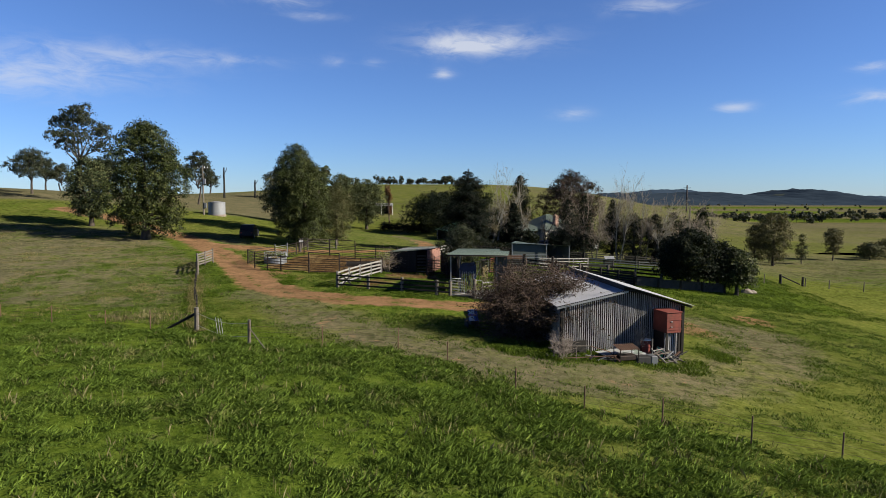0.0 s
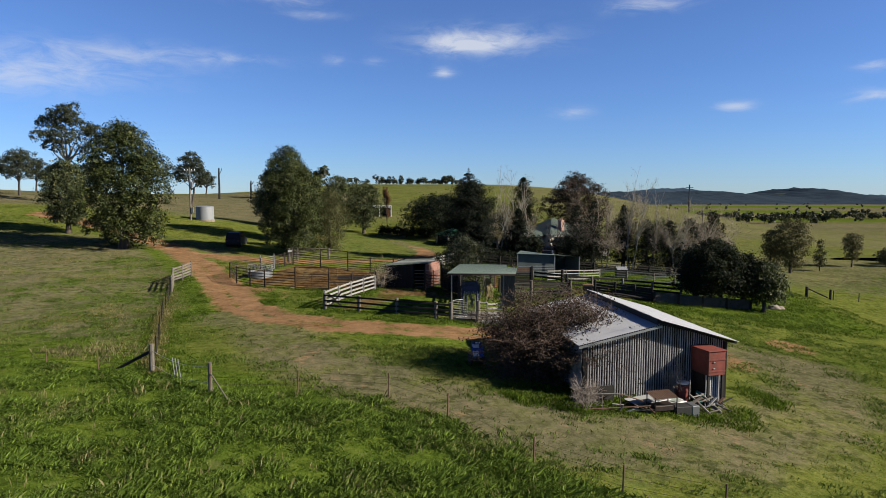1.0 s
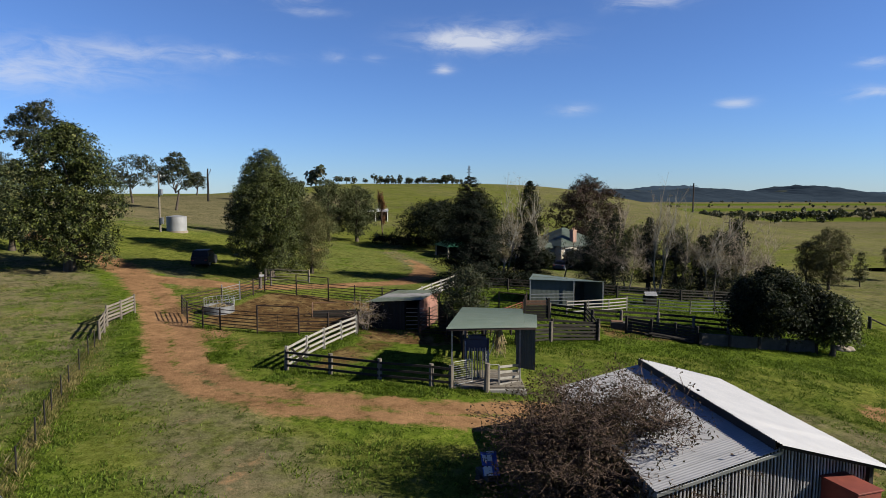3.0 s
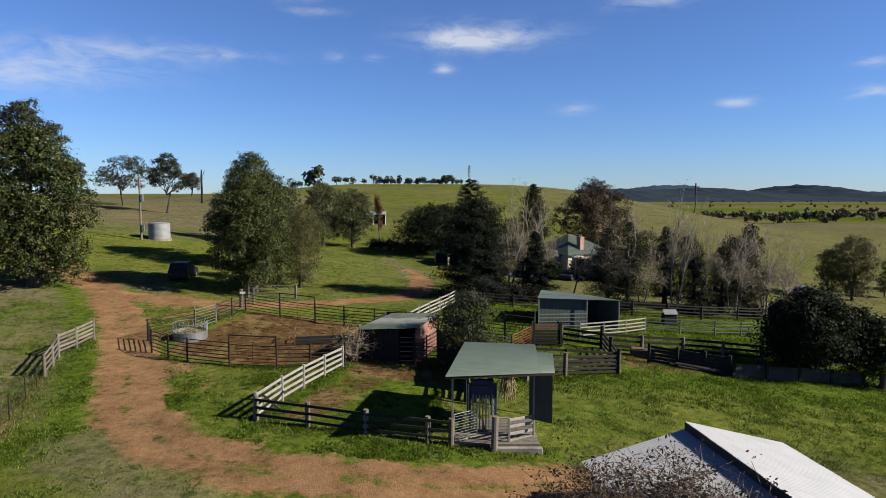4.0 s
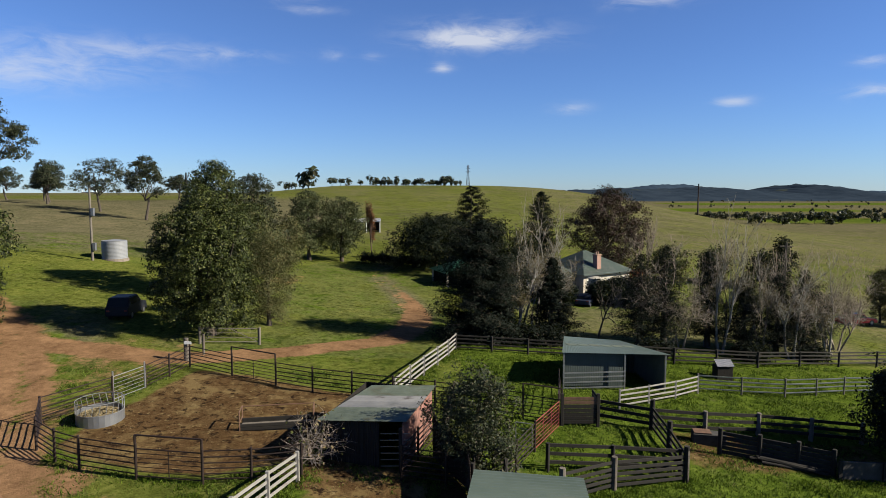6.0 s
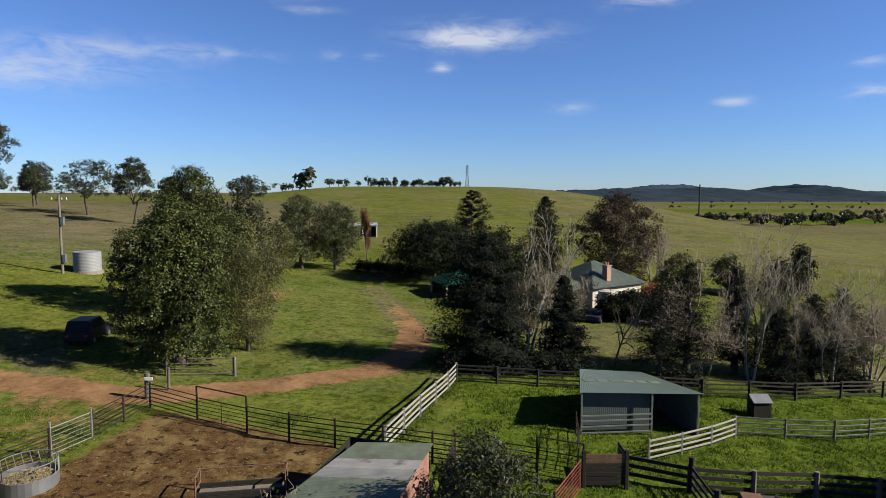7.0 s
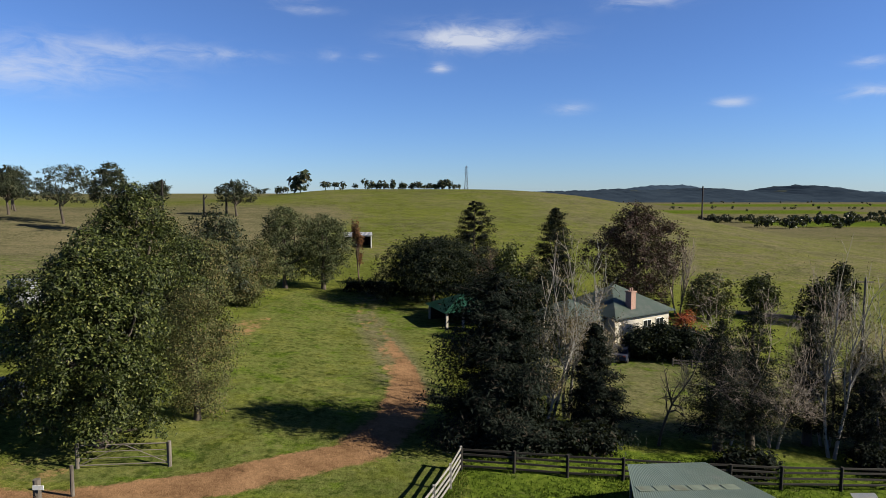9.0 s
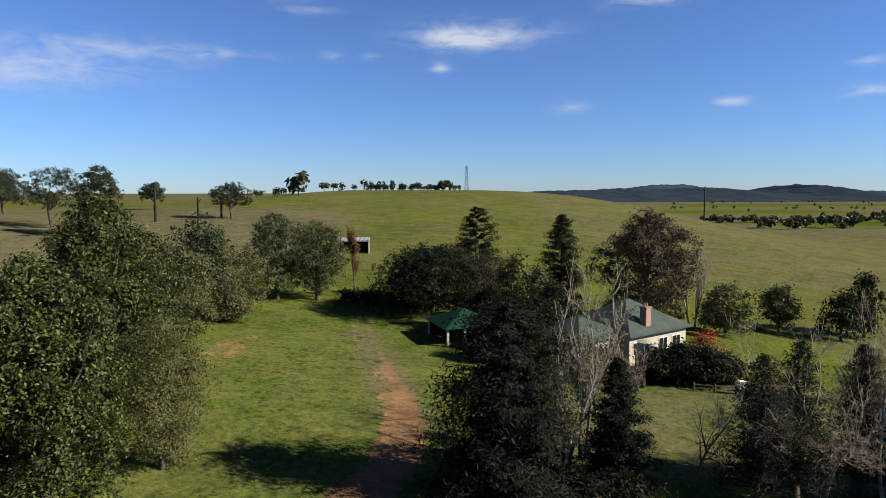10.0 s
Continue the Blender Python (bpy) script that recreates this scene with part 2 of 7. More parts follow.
MAT["leaf_dead"] = leaf_material("dead_brown_leaf", (0.020, 0.013, 0.009), (0.059, 0.039, 0.028), None, 0, 0.8)
MAT["zinc_tank"] = surface("grey_tank_iron", (0.136, 0.146, 0.162), (0.181, 0.190, 0.208), 1.2, 0.6, 0.0, stain=(0.108, 0.105, 0.108), stain_at=(0.55, 0.8), relief=0.1, stretch=(1, 1, 0.3))
MAT["leaf_orange"] = leaf_material("orange_leaf", (0.150, 0.030, 0.012), (0.301, 0.072, 0.024), None, 0, 0.6)
MAT["bark"] = surface("grey_brown_bark", (0.023, 0.017, 0.013), (0.066, 0.053, 0.041), 3, 0.9, relief=0.8, stretch=(1, 1, 0.25))
MAT["bark_pale"] = surface("pale_bark", (0.077, 0.070, 0.060), (0.175, 0.165, 0.147), 2.5, 0.8, stain=(0.042, 0.035, 0.028), relief=0.4, stretch=(1, 1, 0.4))
MAT["twig"] = surface("grey_twig", (0.114, 0.092, 0.076), (0.276, 0.231, 0.200), 2.5, 0.9, relief=0.3)
MAT["twig_pale"] = surface("pale_twig", (0.102, 0.095, 0.086), (0.254, 0.237, 0.213), 2.5, 0.85, relief=0.3)
MAT["twig_brown"] = surface("reddish_brown_twig", (0.035, 0.022, 0.016), (0.091, 0.060, 0.046), 2.5, 0.9, relief=0.3)
MAT["grass"] = leaf_material("grass_blade", (0.049, 0.075, 0.006), (0.118, 0.141, 0.017), (0.173, 0.157, 0.039), 0.10, 0.7, 0.4, 0.05)
MAT["grass_dry"] = leaf_material("dry_grass_blade", (0.046, 0.046, 0.015), (0.110, 0.102, 0.038), (0.159, 0.143, 0.071), 0.3, 0.7)
MAT["zinc"] = surface("galvanised_iron", (0.173, 0.183, 0.199), (0.265, 0.275, 0.290), 1.5, 0.42, 0.75, stain=(0.112, 0.092, 0.076), stain_at=(0.60, 0.8), relief=0.1)
MAT["zinc_roof"] = surface("weathered_zinc_roof", (0.206, 0.212, 0.234), (0.269, 0.274, 0.297), 1.2, 0.5, 0.1, stain=(0.206, 0.190, 0.187), stain_at=(0.62, 0.85), relief=0.08)
MAT["zinc_wall"] = surface("weathered_zinc_wall", (0.133, 0.138, 0.142), (0.222, 0.222, 0.222), 1.4, 0.7, 0.0, stain=(0.064, 0.057, 0.054), stain_scale=0.9, stain_at=(0.52, 0.72), relief=0.1, piece=0.5)
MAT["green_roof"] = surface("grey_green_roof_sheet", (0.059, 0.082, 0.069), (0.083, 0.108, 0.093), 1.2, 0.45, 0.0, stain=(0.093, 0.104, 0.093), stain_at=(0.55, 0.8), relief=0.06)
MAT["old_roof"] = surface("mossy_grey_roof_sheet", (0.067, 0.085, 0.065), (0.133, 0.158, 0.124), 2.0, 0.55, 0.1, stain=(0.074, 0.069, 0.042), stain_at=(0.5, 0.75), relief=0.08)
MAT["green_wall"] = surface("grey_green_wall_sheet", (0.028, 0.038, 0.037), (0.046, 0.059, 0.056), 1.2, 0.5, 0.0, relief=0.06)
MAT["rust"] = surface("rusty_red_iron", (0.095, 0.016, 0.012), (0.165, 0.034, 0.022), 3, 0.75, 0.1, stain=(0.045, 0.018, 0.012), stain_at=(0.5, 0.75), relief=0.3)
MAT["rust_brown"] = surface("rusty_brown_iron", (0.064, 0.035, 0.022), (0.140, 0.079, 0.051), 4, 0.8, 0.1, relief=0.3)
MAT["timber"] = surface("weathered_grey_timber", (0.055, 0.046, 0.038), (0.131, 0.116, 0.098), 5, 0.9, stain=(0.024, 0.019, 0.015), stain_at=(0.55, 0.8), relief=0.6, stretch=(1, 1, 0.3), piece=0.25)
MAT["timber_dark"] = surface("dark_timber", (0.005, 0.004, 0.003), (0.013, 0.011, 0.009), 5, 0.9, relief=0.6, piece=0.25)
MAT["white_rail"] = surface("old_white_paint", (0.140, 0.135, 0.125), (0.211, 0.204, 0.191), 4, 0.7, stain=(0.098, 0.088, 0.074), stain_scale=3, stain_at=(0.55, 0.75), relief=0.3, piece=0.15)
MAT["steel_dark"] = surface("brown_black_steel", (0.008, 0.005, 0.005), (0.032, 0.019, 0.014), 6, 0.6, 0.3, relief=0.2)
MAT["steel"] = surface("galvanised_pipe", (0.203, 0.209, 0.214), (0.316, 0.320, 0.326), 6, 0.4, 0.7, relief=0.1)
# stained concrete, its whole tone lowered to carry the shade below the shrubs
MAT["shade_concrete"] = surface("stained_shade_concrete", (0.020, 0.019, 0.018), (0.046, 0.044, 0.041), 2, 0.9, stain=(0.011, 0.011, 0.010), stain_at=(0.5, 0.75), relief=0.3)
MAT["concrete"] = surface("grey_concrete", (0.142, 0.137, 0.132), (0.234, 0.229, 0.219), 2, 0.9, stain=(0.076, 0.071, 0.061), stain_at=(0.5, 0.75), relief=0.3)
MAT["pink_wall"] = surface("faded_pink_sheet", (0.152, 0.071, 0.056), (0.234, 0.127, 0.102), 3, 0.85, stain=(0.102, 0.051, 0.041), relief=0.2)
MAT["cream"] = surface("cream_wall", (0.285, 0.261, 0.216), (0.349, 0.327, 0.279), 1.5, 0.85, relief=0.15)
MAT["brick"] = surface("pinkish_brick", (0.191, 0.108, 0.082), (0.305, 0.197, 0.159), 8, 0.9, relief=0.5)
MAT["white"] = surface("white_paint", (0.500, 0.495, 0.480), (0.600, 0.595, 0.585), 2, 0.6, relief=0.05)
MAT["black"] = surface("black_rubber", (0.008, 0.008, 0.009), (0.019, 0.019, 0.019), 4, 0.7, relief=0.1)
MAT["blue"] = surface("blue_plastic", (0.013, 0.032, 0.178), (0.032, 0.076, 0.318), 3, 0.4, relief=0.05)
MAT["blue_steel"] = surface("dark_blue_steel", (0.013, 0.022, 0.054), (0.025, 0.038, 0.082), 3, 0.5, 0.2, relief=0.05)
MAT["hay"] = surface("pale_hay", (0.142, 0.112, 0.056), (0.265, 0.214, 0.122), 20, 0.95, relief=0.9)
MAT["stone"] = surface("pale_rock", (0.095, 0.079, 0.067), (0.203, 0.172, 0.140), 3, 0.9, relief=0.6)
MAT["teal"] = surface("teal_plastic", (0.006, 0.191, 0.140), (0.019, 0.267, 0.203), 3, 0.5, relief=0.05)


def glass_material():
    m, k, b = material("dark_glass", 0.2, 0.0, 0.12)
    b.inputs["Base Color"].default_value = (0.01, 0.012, 0.014, 1)
    return m


MAT["glass"] = glass_material()


def paint(name, colour, rough=0.25, coat=0.15):
    m, k, b = material(name, rough, 0.0, 0.12 if coat == 0 else 0.5)
    f = k.noise(2.0, 3, 0.5, local_of(k))
    k.put(b.inputs["Base Color"], k.mix(k.math("MULTIPLY", f, 0.4), colour, tuple(0.6 * c + 0.03 for c in colour)))
    b.inputs["Coat Weight"].default_value = coat
    return m


MAT["car_red"] = paint("red_car_paint", (0.36, 0.03, 0.04))
MAT["car_dark"] = paint("dark_car_paint", (0.006, 0.008, 0.014), 0.5, 0.0)
MAT["car_blue"] = paint("grey_blue_car_paint", (0.018, 0.024, 0.045), 0.4, 0.0)


# ---- building blocks ----
def part(name, bm, mat, parent=None, label=""):
    me = bpy.data.meshes.new(name)
    bm.to_mesh(me)
    bm.free()
    me.materials.append(MAT[mat])
    ob = new(name, me)
    if parent is not None:
        ob.parent = parent
    return tagged(ob, label)


def raw(name, verts, faces, mat, parent=None, label="", smooth=False):
    """A mesh from arrays; all faces have the same number of corners."""
    verts, faces = np.asarray(verts, np.float32), np.asarray(faces, np.int32)
    me = bpy.data.meshes.new(name)
    n, c = faces.shape
    me.vertices.add(len(verts))
    me.vertices.foreach_set("co", verts.ravel())
    me.loops.add(n * c)
    me.loops.foreach_set("vertex_index", faces.ravel())
    me.polygons.add(n)
    me.polygons.foreach_set("loop_start", np.arange(n, dtype=np.int32) * c)
    me.polygons.foreach_set("use_smooth", np.full(n, smooth))
    me.update(calc_edges=True)
    me.materials.append(MAT[mat])
    ob = new(name, me)
    if parent is not None:
        ob.parent = parent
    return tagged(ob, label)


def thing(name, x, y, z=None, turn=0.0, label="", category="", group="", kind=""):
    ob = new(name)
    ob.empty_display_size = 0.2
    ob.matrix_world = pose(x, y, float(terrain(x, y)) if z is None else z, 0, 0, turn)
    return tagged(ob, label, category, group, kind)


def block(bm, lo, hi, bevel=0.0, m=None):
    c = [(a + b) / 2 for a, b in zip(lo, hi)]
    s = [abs(b - a) for a, b in zip(lo, hi)]
    made = bmesh.ops.create_cube(bm, size=1.0, matrix=(m or Matrix()) @ Matrix.Translation(c) @ Matrix.Diagonal((*s, 1)))["verts"]
    if bevel:
        bmesh.ops.bevel(bm, geom=list({e for v in made for e in v.link_edges}), offset=bevel, segments=1, affect="EDGES")


def bar(bm, a, b, w, h=None, bevel=0.0):
    """A board or beam from a to b, w wide (level), h high."""
    a, b = Vector(a), Vector(b)
    h = w if h is None else h
    d = b - a
    q = d.to_track_quat("X", "Z").to_matrix().to_4x4()
    block(bm, (0, -w / 2, -h / 2), (d.length, w / 2, h / 2), bevel, Matrix.Translation(a) @ q)


def pipe(bm, a, b, r0, r1=None, n=8, caps=True):
    a, b = Vector(a), Vector(b)
    r1 = r0 if r1 is None else r1
    d = b - a
    q = d.to_track_quat("Z", "Y").to_matrix().to_4x4()
    bmesh.ops.create_cone(bm, cap_ends=caps, segments=n, radius1=r0, radius2=r1, depth=d.length, matrix=Matrix.Translation((a + b) / 2) @ q)


def B():
    return bmesh.new()


def sheet(bm, p00, p10, p01, p11, waves, amp=0.018, per=6, nv=1, thick=0.0):
    """Corrugated sheet over four corners; the waves are counted from p00 to p10 and their ridges run from p00 to p01."""
    p00, p10, p01, p11 = (Vector(p) for p in (p00, p10, p01, p11))
    nrm = (p10 - p00).cross(p01 - p00).normalized()
    nu = waves * per
    rows = []
    for j in range(nv + 1):
        v = j / nv
        row = []
        for i in range(nu + 1):
            u = i / nu
            q = (p00 * (1 - u) + p10 * u) * (1 - v) + (p01 * (1 - u) + p11 * u) * v
            row.append(bm.verts.new(q + nrm * amp * math.sin(u * waves * 2 * math.pi)))
        rows.append(row)
    for j in range(nv):
        for i in range(nu):
            bm.faces.new((rows[j][i], rows[j][i + 1], rows[j + 1][i + 1], rows[j + 1][i]))


# ---- ground ----
def graded(lo, hi, fine_lo, fine_hi, d, growth=1.09):
    mid = list(np.arange(fine_lo, fine_hi + d / 2, d))
    up, s = [], d
    v = mid[-1]
    while v < hi:
        s *= growth
        v += s
        up.append(v)
    down, s, v = [], d, mid[0]
    while v > lo:
        s *= growth
        v -= s
        down.append(v)
    return np.array(down[::-1] + mid + up)


def near_line(x, y, pts):
    """Distance from places to a line of points."""
    best = np.full(x.shape, 1e9)
    for (ax, ay), (bx, by) in zip(pts, pts[1:]):
        dx, dy = bx - ax, by - ay
        t = np.clip(((x - ax) * dx + (y - ay) * dy) / (dx * dx + dy * dy), 0, 1)
        best = np.minimum(best, np.hypot(x - ax - t * dx, y - ay - t * dy))
    return best


def inside(x, y, pts):
    """Whether places lie in a polygon."""
    hit = np.zeros(x.shape, bool)
    for (ax, ay), (bx, by) in zip(pts, pts[1:] + pts[:1]):
        cross = ((ay > y) != (by > y)) & (x < (bx - ax) * (y - ay) / (by - ay + 1e-9) + ax)
        hit ^= cross
    return hit


TRACK = [(-62, 103), (-48, 96), (-38.6, 88), (-32.5, 82.5), (-26, 73), (-22.4, 67), (-19.0, 60.5), (-15.3, 52.6), (-11.3, 48.6), (-6.8, 46.6), (-3.1, 46.2), (1.7, 46.0), (5, 47)]
BRANCH = [(-30, 79.8), (-26, 79.2), (-19.8, 77.9), (-15.5, 78.8), (-11.3, 81.0), (-7.9, 83.3), (-4.6, 85.6)]
LANE = [(-4.6, 85.6), (-2.7, 91), (-2.2, 97), (-2.6, 103), (-4.0, 110), (-5.0, 114)]
LAWN_TRACK = [(-2.4, 99), (-4.2, 108), (-5.7, 115), (-9, 128), (-10, 140), (-9.8, 180)]
WHEELS = [(-14, 50), (-9.6, 43), (-6.6, 38.3), (-3.8, 35), (-0.6, 32.6), (2.7, 31), (6, 29.8), (10.2, 29.8), (16.1, 33.3), (21, 39), (22.6, 44.7), (19.3, 48.5), (17, 50)]
YARD = [(-18.9, 63.4), (-15.8, 61.6), (-12.9, 60.7), (-9.9, 60.4), (-5.6, 62.5), (-4.6, 72.0), (-10.5, 74.6), (-16.4, 76.2)]
PEN = [(-8.6, 52.2), (-0.2, 50.6), (-0.4, 60.5), (-5.9, 60.4)]


def relief(x, y):
    """Small unevenness of the ground."""
    out = 0.0
    for a, b, c, s in ((0.9, 0.35, 0.3, 0.025), (-0.5, 1.1, 1.7, 0.025), (2.3, 1.1, 4.0, 0.015), (-1.7, 2.6, 0.5, 0.015), (0.21, 0.13, 2.0, 0.04), (-0.14, 0.24, 0.7, 0.04)):
        out = out + s * np.sin(a * x + b * y + c)
    return out


def build_ground():
    xs = graded(-4600, 4600, -34, 34, 0.5)
    ys = graded(-500, 4900, 12, 104, 0.5)
    X, Y = np.meshgrid(xs, ys)
    Z = terrain(X, Y)
    near = step(260, 120, np.abs(X)) * step(330, 150, Y)
    pool = step(1.35, 0.95, np.hypot((X - 91) / 9.5, (Y - 141) / 5.0))
    Z = Z * (1 - pool) - 4.75 * pool
    rough = relief(X, Y)
    d_track = near_line(X, Y, TRACK)
    dirt = 0.86 * step(3.2, 0.4, d_track) * (1 - 0.45 * step(0.55, 0.1, d_track) * step(90, 70, Y))
    dirt = np.maximum(dirt, step(2.3, 0.7, near_line(X, Y, BRANCH)))
    d_lane = near_line(X, Y, LANE)
    reach = 2.5 - 1.3 * step(90, 112, Y)
    dirt = np.maximum(dirt, (0.92 - 0.45 * step(96, 120, Y)) * step(1.15, 0.2, d_lane / reach))
    dirt = np.maximum(dirt, 0.26 * ((X > -16) & (X < -6.5) & (Y > 49) & (Y < 60.5)))
    d_lawn = near_line(X, Y, LAWN_TRACK)
    dirt = np.maximum(dirt, 0.44 * step(0.75, 0.25, np.abs(d_lawn - 0.85)) * step(175, 125, Y))
    d_wheels = near_line(X, Y, WHEELS)
    dirt = np.maximum(dirt, 0.24 * step(2.8, 0.8, d_wheels))
    edge = near_line(X, Y, YARD + YARD[:1])
    mud_shade = np.where(inside(X, Y, YARD), step(-0.4, 1.2, edge), step(0.9, -0.4, edge) * 0.6) * 0.8
    edge = near_line(X, Y, PEN + PEN[:1])
    mud_shade = np.maximum(mud_shade, np.where(inside(X, Y, PEN), step(2.4, 0.8, near_line(X, Y, [(-6.6, 52.6), (-5.2, 56), (-3.6, 60.2)])), 0) * 0.52)
    # outline of the black shadow before the pink shed, filled with mud colour
    shed_shadow = [(-5.9, 60.2), (-5.6, 62.6), (-1.4, 61.4), (0.4, 62.0), (1.2, 59.4), (-0.4, 58.2), (-3.4, 59.0)]
    edge = near_line(X, Y, shed_shadow + shed_shadow[:1])
    mud_shade = np.maximum(mud_shade, np.where(inside(X, Y, shed_shadow), 0.9, 0.9 * step(0.7, 0.0, edge)))
    # brown box by the log pile paints the shrubs' shade on the ground
    mud_shade = np.maximum(mud_shade, 0.55 * step(11.5, 13, X) * step(25.5, 23.5, X) * step(63.2, 64.4, Y) * step(69.4, 68.4, Y))
    dirt = np.maximum(dirt, 0.62 * step(3.2, 1.5, np.hypot(X + 16.5, Y - 60.0)))
    dirt = np.maximum(dirt, 0.36 * step(4.5, 1.5, np.hypot((X + 22) / 1.6, Y - 79.8)))
    dirt = np.maximum(dirt, 0.6 * step(1.8, 0.6, np.hypot((X - 25.5) / 1.5, (Y - 51.5) / 2)))
    dirt = np.maximum(dirt, 0.42 * step(3, 1, np.hypot((X + 19.5), (Y - 112) / 5)))
    dirt = np.maximum(dirt, 0.55 * step(4, 1.0, np.hypot((X - 17.5), (Y - 46) / 1.5)))
    junction = [(-27, 74), (-22.5, 66.5), (-19.3, 65), (-18.3, 76), (-20, 79), (-30, 80.5)]
    edge = near_line(X, Y, junction + junction[:1])
    dirt = np.maximum(dirt, np.where(inside(X, Y, junction), 0.40, 0.40 * step(1.6, 0.0, edge)))
    dirt = np.maximum(dirt, 0.38 * step(5.5, 1.5, np.hypot((X + 15.5) / 1.2, Y - 57.5)))
    worn = step(1.2, 0.2, d_track) * near
    Z = Z + rough * near * (1 - 0.7 * np.clip(dirt, 0, 1)) - 0.05 * worn
    lush = np.full(Z.shape, 0.45)
    lush += 0.3 * step(45, 38, Y) * step(6, -3, X - 0 * Y) * step(33, 28, Y + 0.6 * X)
    lush += 0.2 * step(4.5, 2.2, d_track) * step(104, 60, Y)
    lush += 0.35 * ((X > 1.5) & (X < 40) & (Y > 60) & (Y < 88)) + 0.4 * inside(X, Y, PEN)
    lush -= 0.12 * step(130, 180, Y)
    lush -= 0.18 * step(5, 1.5, d_wheels)
    lush += 0.04 * ((X > -22) & (X < 1) & (Y > 80) & (Y < 145))
    dry = np.full(Z.shape, 0.40)
    dry += 0.55 * step(-15, -24, X + 0.15 * (Y - 40)) * step(36, 42, Y) * step(98, 74, Y)
    dry += 0.62 * step(-26, -48, X) * step(104, 132, Y) * step(330, 220, Y)
    dry += 0.26 * step(5, 1.5, d_wheels)
    dry += 0.12 * step(140, 200, Y)
    dry += 0.10 * step(25, 60, X) * step(75, 110, Y)
    dry += 0.16 * ((X > -22) & (X < 1) & (Y > 80) & (Y < 145))
    dry += 0.22 * step(3.0, 0.8, d_lawn) * step(190, 150, Y)
    dry -= 0.2 * ((X > 1.5) & (X < 40) & (Y > 60) & (Y < 88))
    dry += 0.12 * step(420, 620, Y)
    lush -= 0.2 * step(420, 620, Y)
    dry += 0.25 * step(7, 10, X) * step(46, 40, X) * step(89, 92, Y) * step(116, 110, Y)
    dry += 0.18 * step(40, 56, X) * step(82, 94, Y) * step(150, 128, Y)
    field = ((X > 345) & (X < 1000) & (Y > 640) & (Y < 735)) | ((X > 200) & (X < 700) & (Y > 1050) & (Y < 1250)) | ((X > 600) & (X < 2000) & (Y > 1500) & (Y < 1800))
    lush = np.where(field, 0.66, lush)
    dry = np.where(field, 0.0, dry)
    ny, nx = X.shape
    idx = np.arange(nx * ny).reshape(ny, nx)
    faces = np.stack([idx[:-1, :-1], idx[:-1, 1:], idx[1:, 1:], idx[1:, :-1]], -1).reshape(-1, 4)
    ob = raw("ground", np.stack([X, Y, Z], -1).reshape(-1, 3), faces, "pasture", smooth=True)
    col = ob.data.attributes.new("cover", "FLOAT_COLOR", "POINT")
    rgba = np.stack([dirt, lush, dry, mud_shade], -1).clip(0, 1).astype(np.float32)
    col.data.foreach_set("color", rgba.ravel())
    ob.data.attributes.active_color_name = "cover"
    tagged(ob, "green and straw-coloured pasture with red clay farm tracks", "ground", kind="structure")


build_ground()


# ---- trees ----
def unit(v):
    return v / (np.linalg.norm(v, axis=-1, keepdims=True) + 1e-9)


class Wood:
    """Collects tapered limbs into one mesh."""

    def __init__(self, sides=6):
        self.v, self.f, self.n, self.sides = [], [], 0, sides

    def limb(self, pts, radii, sides=None):
        s = sides or self.sides
        pts = np.asarray(pts, float)
        d = unit(np.gradient(pts, axis=0))
        ref = np.where(np.abs(d[:, 2:3]) > 0.9, np.array([[1.0, 0, 0]]), np.array([[0, 0, 1.0]]))
        a = unit(np.cross(d, ref))
        b = np.cross(d, a)
        ang = np.arange(s) / s * 2 * np.pi
        ring = pts[:, None] + np.asarray(radii)[:, None, None] * (np.cos(ang)[None, :, None] * a[:, None] + np.sin(ang)[None, :, None] * b[:, None])
        k = len(pts)
        i = np.arange(k - 1)[:, None] * s
        j = np.arange(s)[None, :]
        jn = (j + 1) % s
        q = np.stack([i + j, i + jn, i + s + jn, i + s + j], -1).reshape(-1, 4) + self.n
        self.v.append(ring.reshape(-1, 3))
        self.f.append(q)
        self.n += k * s

    def mesh(self, name, mat, parent, label=""):
        return raw(name, np.concatenate(self.v), np.concatenate(self.f), mat, parent, label, True)


def curve_to(rng, a, b, n=5, bend=0.12):
    a, b = np.asarray(a, float), np.asarray(b, float)
    t = np.linspace(0, 1, n)[:, None]
    d = np.linalg.norm(b - a)
    side = rng.normal(0, bend * d, 3)
    side2 = rng.normal(0, bend * d * 0.5, 3)
    return a + (b - a) * t + side * (t * (1 - t)) * 2 + side2 * np.sin(t * 2 * np.pi) * 0.5


def leaves(rng, at, out, size, droop=0.2, ratio=0.5, flat=0.0):
    """Rhombic leaves at the given places, facing roughly outwards."""
    n = len(at)
    nrm = unit(out + rng.normal(0, 0.5, (n, 3)) + np.array([0, 0, 0.4 + flat]))
    along = unit(np.cross(nrm, rng.normal(0, 1, (n, 3))))
    along[:, 2] -= droop
    along = unit(along)
    across = np.cross(nrm, along)
    s = size * rng.uniform(0.65, 1.35, (n, 1))
    fold = nrm * s * 0.12
    v = np.stack([at - along * s, at + across * s * ratio + fold, at + along * s, at - across * s * ratio + fold], 1)
    f = np.arange(n * 4).reshape(n, 4)
    return v.reshape(-1, 3), f


